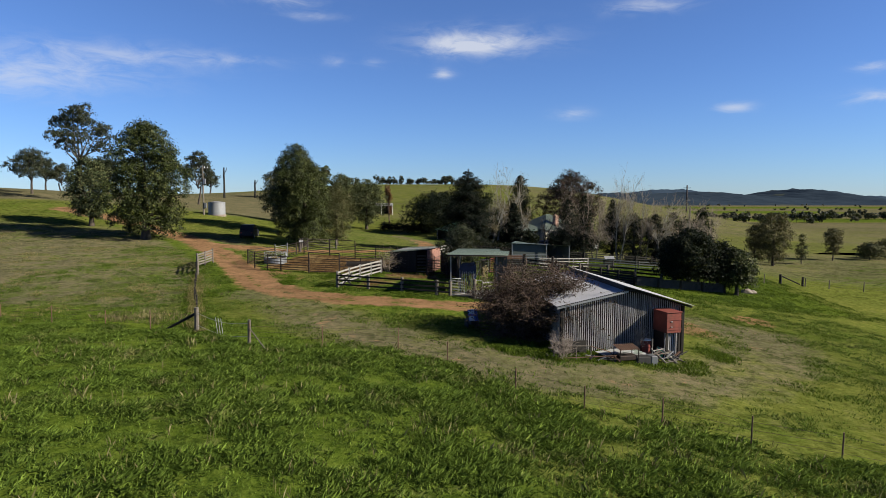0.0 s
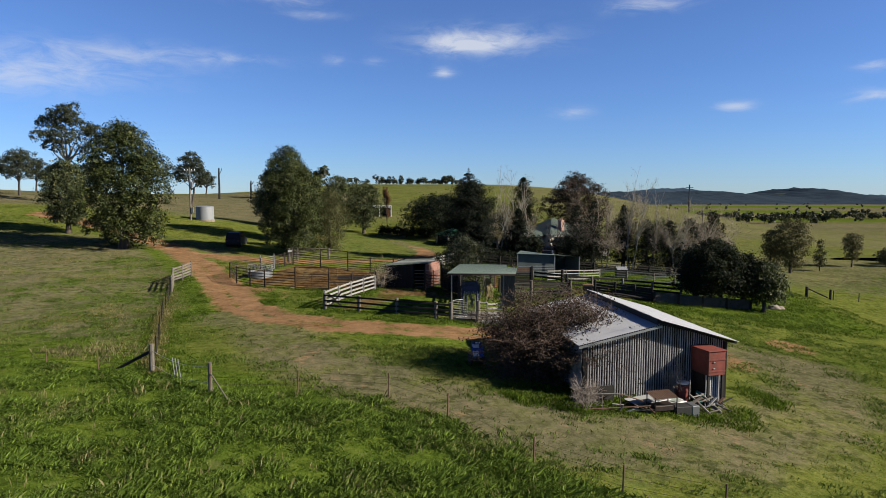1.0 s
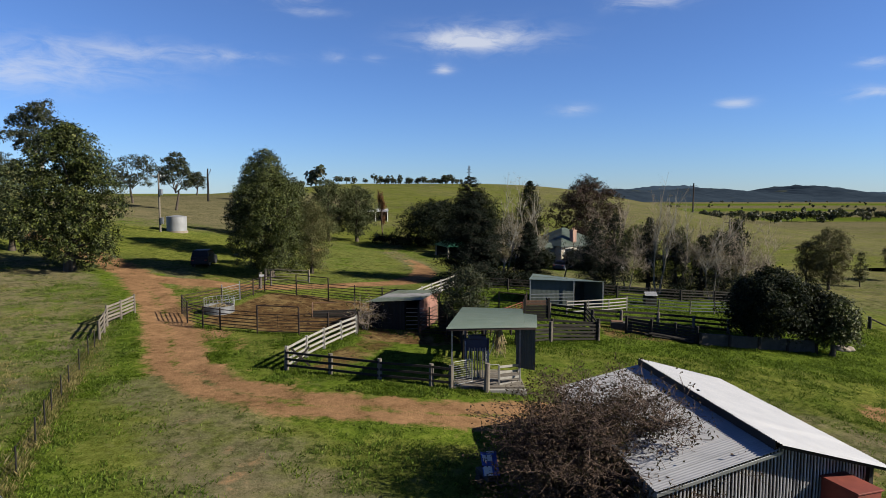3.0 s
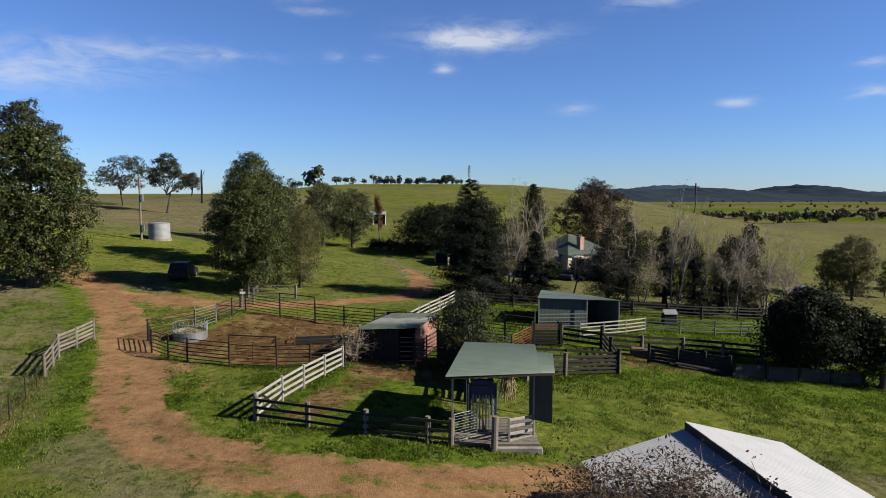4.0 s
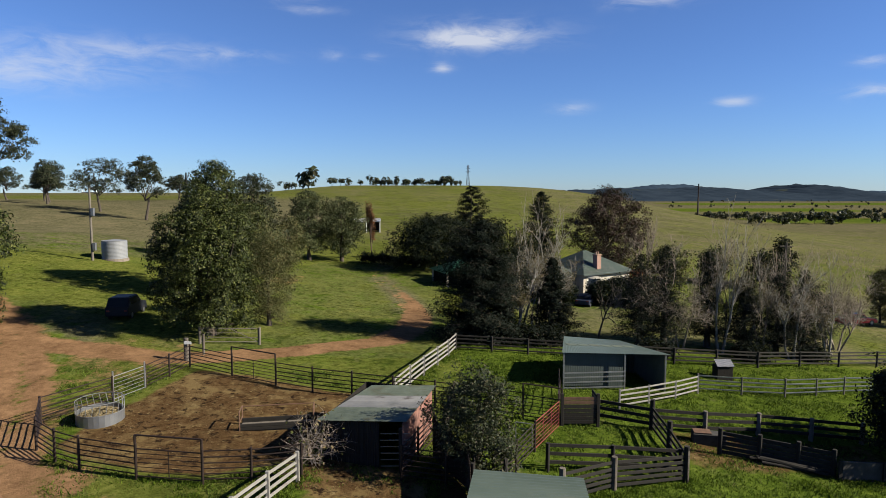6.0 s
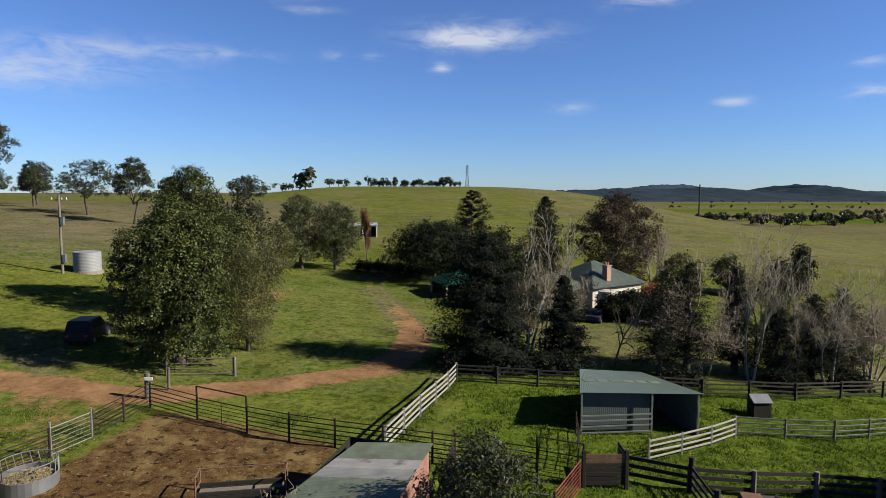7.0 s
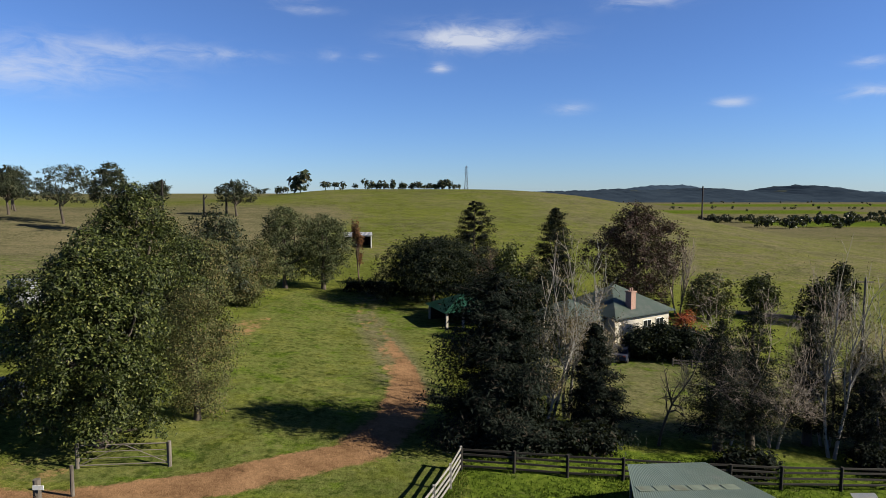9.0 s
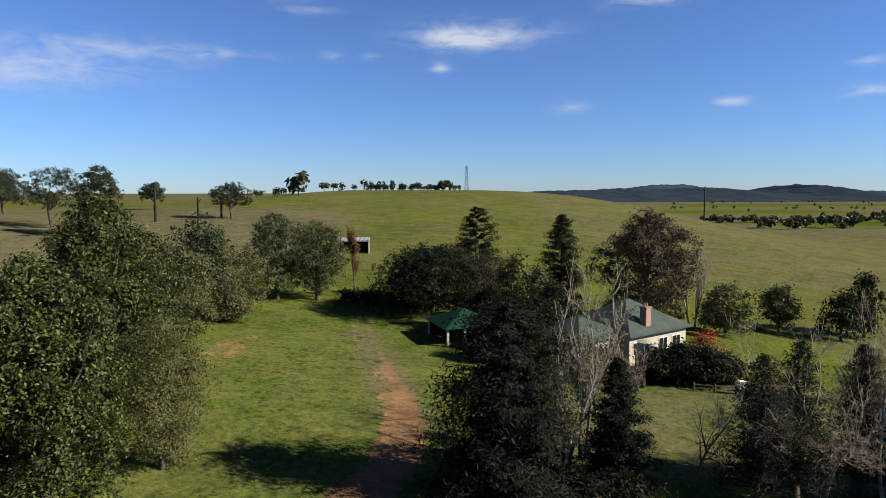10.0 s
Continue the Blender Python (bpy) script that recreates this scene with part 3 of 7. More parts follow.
def crown(rng, lobes, count, size, hollow=0.78, per=24, tuft=2.2, ragged=0.10, **how):
    """Leaves in tufts round a set of lobes (x, y, z, rx, ry, rz), most tufts near the lobes' skins."""
    lobes = np.asarray(lobes, float)
    w = (lobes[:, 3] * lobes[:, 4] + lobes[:, 4] * lobes[:, 5] + lobes[:, 3] * lobes[:, 5])
    size, n = size * 1.1, max(8, int(count * 0.78) // per)
    pick = rng.choice(len(lobes), n, p=w / w.sum())
    d = unit(rng.normal(0, 1, (n, 3)))
    d[:, 2] = np.where(d[:, 2] < -0.55, -d[:, 2], d[:, 2])
    r = hollow + (1.06 - hollow) * rng.random((n, 1)) ** 0.7 + np.maximum(0, rng.normal(0, ragged, (n, 1)))
    L = lobes[pick]
    at = np.repeat(L[:, :3] + d * L[:, 3:] * r, per, 0)
    at = at + rng.normal(0, 1, at.shape) * size * tuft * np.repeat(rng.uniform(0.5, 1.3, (n, 1)), per, 0) * np.array([1, 1, 0.8])
    return leaves(rng, at, np.repeat(d, per, 0), size, **how)


def spread_lobes(rng, n, h0, h1, rx, ry, size, top=0.5, low=0.55, squash=0.85):
    """Lobes filling an uneven crown between two heights; widest at the share top from the bottom."""
    out = []
    for i in range(n):
        t = (i + 0.5) / n
        env = math.sin(math.pi * min(1.0, max(0.0, (0.5 * t / top) if t < top else 0.5 + 0.5 * (t - top) / (1 - top)))) ** 0.6
        env = max(env, low * (1 - t))
        a = i * 2.399 + rng.normal(0, 0.3)
        k = math.sqrt(rng.uniform(0.25, 1.0)) * rng.uniform(0.72, 1.06)
        s = size * rng.uniform(0.75, 1.25) * (0.72 + 0.4 * env)
        out.append((math.cos(a) * max(0.3, rx - 0.35 * s) * env * k, math.sin(a) * max(0.3, ry - 0.35 * s) * env * k, h0 + (h1 - h0) * t, s, s, s * squash))
    return out


def broadleaf(x, y, height, radius, seed, mat="leaf_fig", bark="bark", count=14000, leaf=0.13, lobes=26, clear=0.12, trunk=0.32, top=0.45, label="", stretch=1.0, wood_show=10, name="tree", low=0.55, lobe=0.34, lean=(0, 0), group="", **how):
    rng = np.random.default_rng(seed)
    t = thing(name, x, y, label=label, category="tree", group=group)
    blobs = spread_lobes(rng, lobes, height * clear + radius * lobe * 0.7, height - radius * lobe * 0.75, radius, radius * stretch, radius * lobe, top, low)
    blobs = [(a + lean[0] * c / height, b + lean[1] * c / height, c, d, e, f) for a, b, c, d, e, f in blobs]
    w = Wood(7)
    fork = height * max(0.18, clear + 0.1)
    zs = np.linspace(-0.3, height * 0.75, 7)
    w.limb(np.stack([rng.normal(0, trunk * 0.25, 7) + lean[0] * zs / height, rng.normal(0, trunk * 0.25, 7) + lean[1] * zs / height, zs], 1), trunk * np.array([1.5, 1.0, 0.85, 0.7, 0.5, 0.32, 0.12]))
    for i in rng.permutation(len(blobs))[:wood_show]:
        b = blobs[i]
        z0 = min(fork + rng.uniform(0, 0.3) * height, b[2] * 0.8)
        w.limb(curve_to(rng, (lean[0] * z0 / height, lean[1] * z0 / height, z0), b[:3], 5), trunk * np.array([0.55, 0.42, 0.3, 0.18, 0.06]), 5)
    w.mesh("trunk", bark, t)
    v, f = crown(rng, blobs, count, leaf, **how)
    raw("crown", v, f, mat, t)
    return t


def conifer(x, y, height, radius, seed, mat="leaf_cedar", count=9000, leaf=0.16, label="", tiers=16, gap=0.2, name="tree", trunk=0.25, clear=0.05, power=0.8, group=""):
    rng = np.random.default_rng(seed)
    t = thing(name, x, y, label=label, category="tree", group=group)
    w = Wood(6)
    zs = np.linspace(-0.3, height * 0.97, 6)
    w.limb(np.stack([rng.normal(0, 0.05, 6), rng.normal(0, 0.05, 6), zs], 1), trunk * np.array([1.4, 1, 0.8, 0.6, 0.35, 0.06]))
    tips, outs = [], []
    n_branch = tiers * 7
    for i in range(n_branch):
        u = (i + rng.random()) / n_branch
        z = height * (clear + (0.985 - clear) * u)
        reach = radius * ((1 - u) ** power) * rng.uniform(0.5, 1.2) + 0.12
        a = i * 2.399 + rng.normal(0, 0.35)
        end = np.array([math.cos(a) * reach, math.sin(a) * reach, z + reach * rng.uniform(-0.12, 0.3)])
        pts = curve_to(rng, (0, 0, z), end, 4, 0.08)
        if i % 2 == 0:
            w.limb(pts, 0.05 * np.array([1, 0.7, 0.4, 0.1]) * (1.3 - u), 4)
        m = max(6, int(count / n_branch * (0.4 + 1.4 * (1 - u))))
        s = rng.uniform(0.12, 1.0, m) ** 0.7
        at = np.array(pts[0]) + (end - pts[0]) * s[:, None] + rng.normal(0, 1, (m, 3)) * (0.07 + 0.10 * reach * (0.35 + s[:, None] * 0.65)) * np.array([1, 1, 0.6])
        tips.append(at)
        outs.append(np.repeat(unit(end - np.array([0, 0, z - reach]))[None], m, 0))
    w.mesh("trunk", "bark", t)
    v, f = leaves(rng, np.concatenate(tips), np.concatenate(outs), leaf, 0.3, 0.28)
    raw("crown", v, f, mat, t)
    return t


def bare(x, y, height, radius, seed, mat="twig", label="", stems=1, depth=4, leaf=None, leaf_count=0, trunk=0.13, upright=0.6, name="tree", twigs=3, group="", leaf_size=0.09, thin=0.009, stem=1.0):
    """A leafless tree: limbs that fork down to fine twigs, with a few leaves left."""
    rng = np.random.default_rng(seed)
    t = thing(name, x, y, label=label, category="tree", group=group)
    w, fine = Wood(5), Wood(3)
    ends = []

    def grow(p, d, length, r, level):
        n = 4 if level > 1 else 3 if level == 1 else 2
        q = [p]
        dd = d.copy()
        for _ in range(n - 1):
            dd = unit(dd + rng.normal(0, 0.16, 3) + np.array([0, 0, 0.07 * upright]))
            q.append(q[-1] + dd * length / (n - 1))
        q = np.array(q)
        r = max(r, thin)
        (w if r > 0.03 else fine).limb(q, np.linspace(r, r * 0.55, n))
        if level == 0:
            ends.append(q[-1])
            return
        k = rng.integers(2, 4) if level < depth else rng.integers(4, 6)
        for i in range(k):
            f = rng.uniform(0.35 if level < depth else 0.35 + 0.3 * (stem > 1), 1.0)
            at = q[min(n - 2, int(f * (n - 1)))] * (1 - (f * (n - 1)) % 1) + q[min(n - 1, int(f * (n - 1)) + 1)] * ((f * (n - 1)) % 1)
            side = unit(rng.normal(0, 1, 3) * np.array([1, 1, 0.35]))
            nd = unit(dd * upright + side * (1.05 - upright * 0.55) + np.array([0, 0, 0.22 * upright]))
            grow(at, nd, min(length, 1.15) * rng.uniform(0.55, 0.82), r * rng.uniform(0.42, 0.6), level - 1)
        grow(q[-1], unit(dd + rng.normal(0, 0.2, 3)), length * 0.72, r * 0.55, level - 1)

    for s in range(stems):
        a = s * 2.399
        lean = np.array([math.cos(a), math.sin(a), 0]) * (0.35 if stems > 1 else 0.05)
        grow(np.array([0.12 * math.cos(a) * (stems > 1), 0.12 * math.sin(a) * (stems > 1), -0.15]), unit(np.array([0, 0, 1.0]) + lean), stem, trunk, depth)
    # scale the growth to its true height and spread
    av = np.concatenate(w.v + fine.v)
    top = np.percentile(av[:, 2], 99.7)
    wide = np.percentile(np.hypot(av[:, 0], av[:, 1]), 98)
    sc = np.array([radius / wide, radius / wide, height / top])

    # widths are kept by working on the centre lines
    for wood in (w, fine):
        for i, v in enumerate(wood.v):
            s = wood.sides
            ring = v.reshape(-1, s, 3)
            mid = ring.mean(1, keepdims=True)
            wood.v[i] = (mid * sc + (ring - mid) * min(1.15, max(0.8, height / 6))).reshape(-1, 3)
    if w.v:
        w.mesh("trunk", mat, t)
    if fine.v:
        tagged(fine.mesh("branchwork", mat, t), kind="stuff")
    if leaf and leaf_count:
        e = np.array(ends) * sc
        pick = e[rng.integers(0, len(e), leaf_count)] + rng.normal(0, 0.15, (leaf_count, 3))
        v, f = leaves(rng, pick, rng.normal(0, 1, (leaf_count, 3)), leaf_size)
        tagged(raw("foliage", v, f, leaf, t), kind="stuff")
    return t


# ---- trees and shrubs ----
broadleaf(-18.5, 84.8, 11.9, 4.2, 11, "leaf_fig", "bark", 86000, 0.088, 44, 0.0, 0.36, 0.42, "large round evergreen tree with glossy mid-green leaves beside a gate", lobe=0.28, low=0.9)
broadleaf(-22.6, 98, 13.9, 4.4, 12, "leaf_fig", "bark", 60000, 0.10, 36, 0.03, 0.36, 0.45, "dense evergreen tree behind a larger one", lobe=0.28, low=0.7)
broadleaf(-15.0, 89.3, 8.6, 2.3, 13, "leaf_olive", "bark", 34000, 0.062, 34, 0.0, 0.18, 0.5, "slim olive-brown feathery tree", lobe=0.36, per=40, tuft=4.5, ragged=0.25, low=0.45)
broadleaf(-38.3, 81.5, 15.2, 5.3, 14, "leaf_fig", "bark", 60000, 0.12, 42, 0.0, 0.45, 0.42, "large dark green tree at the bend of the track", lobe=0.28, low=0.85)
broadleaf(-50.0, 90.0, 9.9, 3.1, 15, "leaf_green", "bark", 22000, 0.13, 30, 0.06, 0.3, 0.45, "bushy green tree on the hillside")
broadleaf(-23.3, 146, 12.6, 4.8, 16, "leaf_green", "bark", 26000, 0.125, 30, 0.05, 0.3, 0.5, "grey-green tree at the edge of the lawn")
broadleaf(-17.8, 147.5, 11.8, 4.6, 17, "leaf_green", "bark", 26000, 0.125, 30, 0.03, 0.3, 0.42, "round grey-green tree at the edge of the lawn")
broadleaf(-0.8, 141, 9.8, 8.2, 18, "leaf_dark", "bark", 46000, 0.14, 46, 0.0, 0.3, 0.35, "wide dark evergreen tree with branches to the ground", low=0.95)
broadleaf(28, 140, 15.4, 7.0, 19, "leaf_red", "bark", 50000, 0.13, 60, 0.0, 0.4, 0.45, "large red-brown autumn tree behind the house", low=0.75, lobe=0.25)
for x, y, h, r, n, s in ((25.8, 66.0, 6.3, 3.0, 34000, 31), (29.0, 66.1, 5.3, 2.1, 22000, 32), (24.3, 66.0, 3.9, 1.8, 9000, 33), (27.8, 68.4, 5.8, 2.4, 12000, 35), (30.6, 65.4, 4.8, 1.8, 20000, 36)):
    broadleaf(x, y, h, r, s, "leaf_dark" if s != 36 else "leaf_fig", "bark", n, 0.10, 30, 0.15, 0.2, 0.35, "dense dark green shrub behind a low concrete wall", low=0.95, ragged=0.25, name="shrub", group="dark shrubs by the wall")
broadleaf(1.8, 61.3, 5.15, 2.0, 34, "leaf_gum", "bark", 22000, 0.06, 30, 0.0, 0.1, 0.4, "small grey-green bushy tree between the pens", low=0.9, ragged=0.2)
conifer(3.6, 88.4, 10.3, 3.9, 21, "leaf_cedar", 46000, 0.15, "tall ragged dark evergreen beside the drive", power=0.22, tiers=26, clear=0.02, trunk=0.3)
conifer(10.0, 90.0, 7.4, 2.4, 22, "leaf_cedar", 16000, 0.135, "small dark conifer in the garden hedge", power=0.7)
conifer(5.6, 150, 14.4, 6.4, 23, "leaf_cedar", 16000, 0.22, "tall pine with level tiers of branches", tiers=10, power=0.6)
conifer(18, 148, 13.8, 4.2, 24, "leaf_dark", 20000, 0.2, "tall narrow dark conifer behind the house", power=0.5, tiers=24)
for x, y, h, r, s in ((17.6, 91.4, 8.6, 2.2, 41), (20.0, 92.2, 9.4, 2.4, 42), (24.4, 93.5, 9.2, 1.9, 43), (27.2, 92.5, 7.4, 2.3, 44), (30.4, 92.8, 7.6, 2.2, 45), (33.4, 94, 8.2, 2.4, 46)):
    conifer(x, y - 2.4, h * 0.97, r * 1.15, s, "leaf_cedar", 12000, 0.105, "ragged dark conifer in the row behind the sheep pens", power=0.55, tiers=20, clear=0.12, group="conifers behind the pens")
for x, y, h, r, s in ((7.4, 91.0, 11.6, 3.0, 51), (9.0, 93.6, 10.2, 2.8, 52), (11.4, 96.5, 12.4, 2.6, 53), (6.6, 89.4, 8.0, 2.4, 54)):
    bare(x, y, h, r, s, "twig_pale", "tall leafless pale-barked tree by the house garden", leaf="leaf_yellow", leaf_count=3200, leaf_size=0.06, upright=0.62, trunk=0.12, depth=4, thin=0.013, stem=2.6, stems=2, group="bare trees by the garden")
for x, y, h, r, s in ((24.8, 89.0, 12.8, 2.4, 57), (27.6, 90.4, 10.6, 2.2, 58), (31.2, 89.2, 9.4, 2.6, 59), (35.2, 90.6, 9.0, 2.6, 60)):
    bare(x, y, h, r, s, "twig_pale", "tall leafless pale-barked tree in the row behind the pens", leaf="leaf_yellow", leaf_count=2600, leaf_size=0.055, upright=0.62, trunk=0.11, depth=4, thin=0.013, stem=2.4, stems=2, group="pale bare trees behind the pens")
bare(13.9, 89.2, 7.2, 2.4, 55, "bark", "thin dark leafless tree behind the animal shelter", upright=0.5, trunk=0.10, depth=3, thin=0.014, stem=2.2)
for x, y, h, r, s in ((18.6, 92.5, 10.0, 2.6, 61), (21.6, 92.3, 9.4, 2.7, 62), (25.6, 93.4, 11.4, 2.6, 67), (28.4, 91.8, 10.4, 2.8, 63), (31.6, 92.4, 10.0, 3.0, 64), (35.6, 94.4, 9.8, 3.4, 65), (37.8, 96.0, 9.4, 3.2, 66), (39.4, 98.4, 8.4, 2.4, 69)):
    bare(x, y - 2.4, h * 0.97, r * 1.25, s, "twig", "leafless grey tree in the row behind the pens", leaf="leaf_yellow", leaf_count=1600, leaf_size=0.055, upright=0.5, stems=2, depth=5, trunk=0.09, thin=0.0095, stem=1.8, group="bare trees behind the pens")
bare(6.5, 143, 8.4, 2.4, 71, "twig_brown", "leafless brown tree behind the dark evergreen", stems=2, upright=0.8)
bare(-12.6, 150.5, 10.4, 1.2, 72, "twig_brown", "slim rust-brown autumn poplar at the edge of the lawn", upright=1.2, depth=5, leaf="leaf_rust", leaf_count=3000, leaf_size=0.11)
bare(5.8, 38.5, 4.2, 3.9, 73, "twig_brown", "wide leafless brown tree leaning over the shed", stems=22, depth=5, trunk=0.10, upright=0.3, thin=0.012, leaf="leaf_dead", leaf_count=42000, leaf_size=0.06)


def gum(x, y, height, radius, seed, label, clear=0.45, count=6000, leaf=0.22, lobes=12, trunk=0.3, group=""):
    """A gum tree: a pale trunk, long bare limbs and separate tufts of leaves."""
    rng = np.random.default_rng(seed)
    t = thing("gum_tree", x, y, label=label, category="tree", group=group)
    w, tufts = Wood(7), []
    fork = height * clear
    w.limb(curve_to(rng, (0, 0, -0.4), (rng.normal(0, 0.4), rng.normal(0, 0.4), fork), 5, 0.04), trunk * np.array([1.3, 1.0, 0.9, 0.8, 0.72]))
    for i in range(lobes):
        a = i * 2.399 + rng.normal(0, 0.4)
        u = (i + 0.5) / lobes
        s = radius * rng.uniform(0.30, 0.46)
        k = (radius - 0.6 * s) * math.sqrt(rng.uniform(0.25, 1.0)) * math.cos(math.pi / 2 * u) ** 0.6
        z = fork + (height - fork - 0.7 * s) * (0.12 + 0.88 * u)
        end = np.array([math.cos(a) * k, math.sin(a) * k, z])
        w.limb(curve_to(rng, (0, 0, fork * rng.uniform(0.8, 1.0)), end, 6, 0.14), trunk * np.array([0.5, 0.42, 0.34, 0.24, 0.14, 0.05]), 5)
        tufts.append((*end, s, s, s * 0.7))
        for _ in range(2):
            o = rng.normal(0, 0.75, 3) * s
            tufts.append((end[0] + o[0], end[1] + o[1], end[2] + o[2] * 0.5, s * 0.5, s * 0.5, s * 0.36))
    w.mesh("trunk", "bark_pale" if seed == 81 else "bark", t)
    v, f = crown(rng, tufts, count * 3 // 2, leaf, 0.55, per=14, tuft=1.3, ragged=0.1, droop=0.5, ratio=0.45)
    raw("crown", v, f, "leaf_gum", t)
    return t


gum(-98, 172, 26.5, 8.6, 81, "tall sparse gum tree on the hillside", 0.46, 13000, 0.22, 9, 0.6)
for x, y, h, r, s in ((-95, 211, 15.2, 9.0, 83), (-76.3, 198, 16.6, 5.4, 82), (-133, 250, 14.5, 6.0, 84), (-110, 300, 10.6, 5.6, 90), (-121, 187, 13.5, 6.0, 85), (-134, 182, 12.5, 5.4, 86), (-66, 257, 12.0, 7.2, 88), (-119, 226, 12, 4.6, 89), (-150, 240, 13, 6, 91), (-168, 280, 13, 6, 92), (-146, 268, 11, 5, 96)):
    gum(x, y, h, r, s, "gum tree on the hill", 0.34, 8000, 0.20, 9, 0.34, group="gum trees on the hill")
broadleaf(59.0, 112.5, 9.6, 3.3, 93, "leaf_gold", "bark", 26000, 0.09, 44, 0.03, 0.2, 0.6, "bushy olive-gold tree with two stems in the paddock", lobe=0.24, ragged=0.35, per=14, low=0.6)
broadleaf(56.9, 115.0, 7.2, 2.0, 97, "leaf_gold", "bark", 12000, 0.09, 28, 0.03, 0.14, 0.55, "thin olive-brown tree in the paddock", lobe=0.26, ragged=0.35, per=14, low=0.6)
broadleaf(75.5, 122, 6.4, 1.9, 94, "leaf_gold", "bark", 8000, 0.10, 22, 0.15, 0.12, 0.6, "small brownish tree in the paddock", lobe=0.3)
broadleaf(66.0, 116, 5.6, 0.8, 95, "leaf_olive", "bark", 3000, 0.10, 16, 0.05, 0.08, 0.4, "slim olive poplar in the paddock", lobe=0.6)
for x, y, h, r, s in ((84, 124, 3.4, 2.4, 98), (90, 127, 4.2, 2.8, 99), (97, 131, 3.6, 2.6, 100)):
    broadleaf(x, y, h, r, s, "leaf_olive", "bark", 5000, 0.13, 16, 0.0, 0.1, 0.4, "low brown-green bush beside the pond", low=0.9, name="shrub", group="bushes by the pond")


for x, y, h, r, s in ((5.6, 90.6, 2.6, 1.6, 130), (3.0, 86.6, 1.2, 1.2, 122), (4.8, 86.6, 1.3, 1.4, 123), (7.2, 87.2, 1.5, 1.5, 124), (9.6, 87.6, 1.4, 1.5, 125), (17.8, 85.8, 1.0, 1.5, 132), (26.8, 87.4, 0.9, 1.5, 135), (32.8, 89.6, 0.9, 1.5, 137)):
    broadleaf(x, y, h, r, s, "leaf_cedar", "bark", 4200, 0.12, 16, 0.0, 0.1, 0.4, "dark undergrowth shrub below the tree row", name="shrub", low=0.95, group="undergrowth below the trees")


def dist(a, b):
    return math.hypot(a[0] - b[0], a[1] - b[1])


def g(x, y):
    return float(terrain(x, y))


# ---- fences and gates ----
def post_part(parent, o, x, y, h, r, mat, square=False, sink=0.3):
    bm = B()
    z = g(x, y) - o[2]
    if square:
        block(bm, (x - o[0] - r, y - o[1] - r, z - sink), (x - o[0] + r, y - o[1] + r, z + h), 0.012)
    else:
        top = (x - o[0] + 0.02, y - o[1] - 0.01, z + h)
        pipe(bm, (x - o[0], y - o[1], z - sink), top, r * 1.06, r * 0.93, 9)
    return part("post", bm, mat, parent)


def fence(points, h, rails, label, name="rail_fence", post_r=0.09, rail=(0.045, 0.12), post_mat="timber", rail_mat="timber", sag=0.02, square=False, seed=0, between=0, pipes=False, extra=0.06, offset=0.0, category="fence"):
    """Posts at the points, rails at the given heights between them; every post and every rail is a piece."""
    rng = random.Random(seed)
    pts = []
    for a, b in zip(points, points[1:]):
        pts.append(a)
        for i in range(between):
            f = (i + 1) / (between + 1)
            pts.append((a[0] + (b[0] - a[0]) * f, a[1] + (b[1] - a[1]) * f))
    pts.append(points[-1])
    x0, y0 = pts[0]
    o = (x0, y0, g(x0, y0))
    t = thing(name, x0, y0, label=label, category=category)
    for x, y in pts:
        post_part(t, o, x, y, h + extra * rng.uniform(0.4, 1.4), post_r, post_mat, square)
    for a, b in zip(pts, pts[1:]):
        n = ((b[1] - a[1]) / dist(a, b) * offset, -(b[0] - a[0]) / dist(a, b) * offset)
        for z in rails:
            bm = B()
            p = (a[0] - o[0] + n[0], a[1] - o[1] + n[1], g(*a) - o[2] + z + rng.uniform(-sag, sag))
            q = (b[0] - o[0] + n[0], b[1] - o[1] + n[1], g(*b) - o[2] + z + rng.uniform(-sag, sag))
            if pipes:
                pipe(bm, p, q, rail[0], None, 6)
            else:
                bar(bm, p, q, rail[0], rail[1], 0.006)
            part("rail", bm, rail_mat, t)
    return t


def wire_fence(points, h, wires, label, between=0, post_r=0.035, mat="rust_brown", seed=0, droop=0.0):
    rng = random.Random(seed)
    x0, y0 = points[0]
    o = (x0, y0, g(x0, y0))
    t = thing("wire_fence", x0, y0, label=label, category="fence")
    pts = []
    for a, b in zip(points, points[1:]):
        for i in range(between + 1):
            f = i / (between + 1)
            pts.append((a[0] + (b[0] - a[0]) * f, a[1] + (b[1] - a[1]) * f))
    pts.append(points[-1])
    for x, y in pts:
        post_part(t, o, x + rng.uniform(-0.04, 0.04), y, h * rng.uniform(0.92, 1.08), post_r, mat)
    for z in wires:
        w = Wood(3)
        line = []
        for a, b in zip(pts, pts[1:]):
            for f in (0.0, 0.5):
                x, y = a[0] + (b[0] - a[0]) * f, a[1] + (b[1] - a[1]) * f
                line.append((x - o[0], y - o[1], g(x, y) - o[2] + z - droop * (f > 0)))
        line.append((pts[-1][0] - o[0], pts[-1][1] - o[1], g(*pts[-1]) - o[2] + z))
        w.limb(line, np.full(len(line), 0.007))
        w.mesh("wire", "steel_dark", t)
    return t


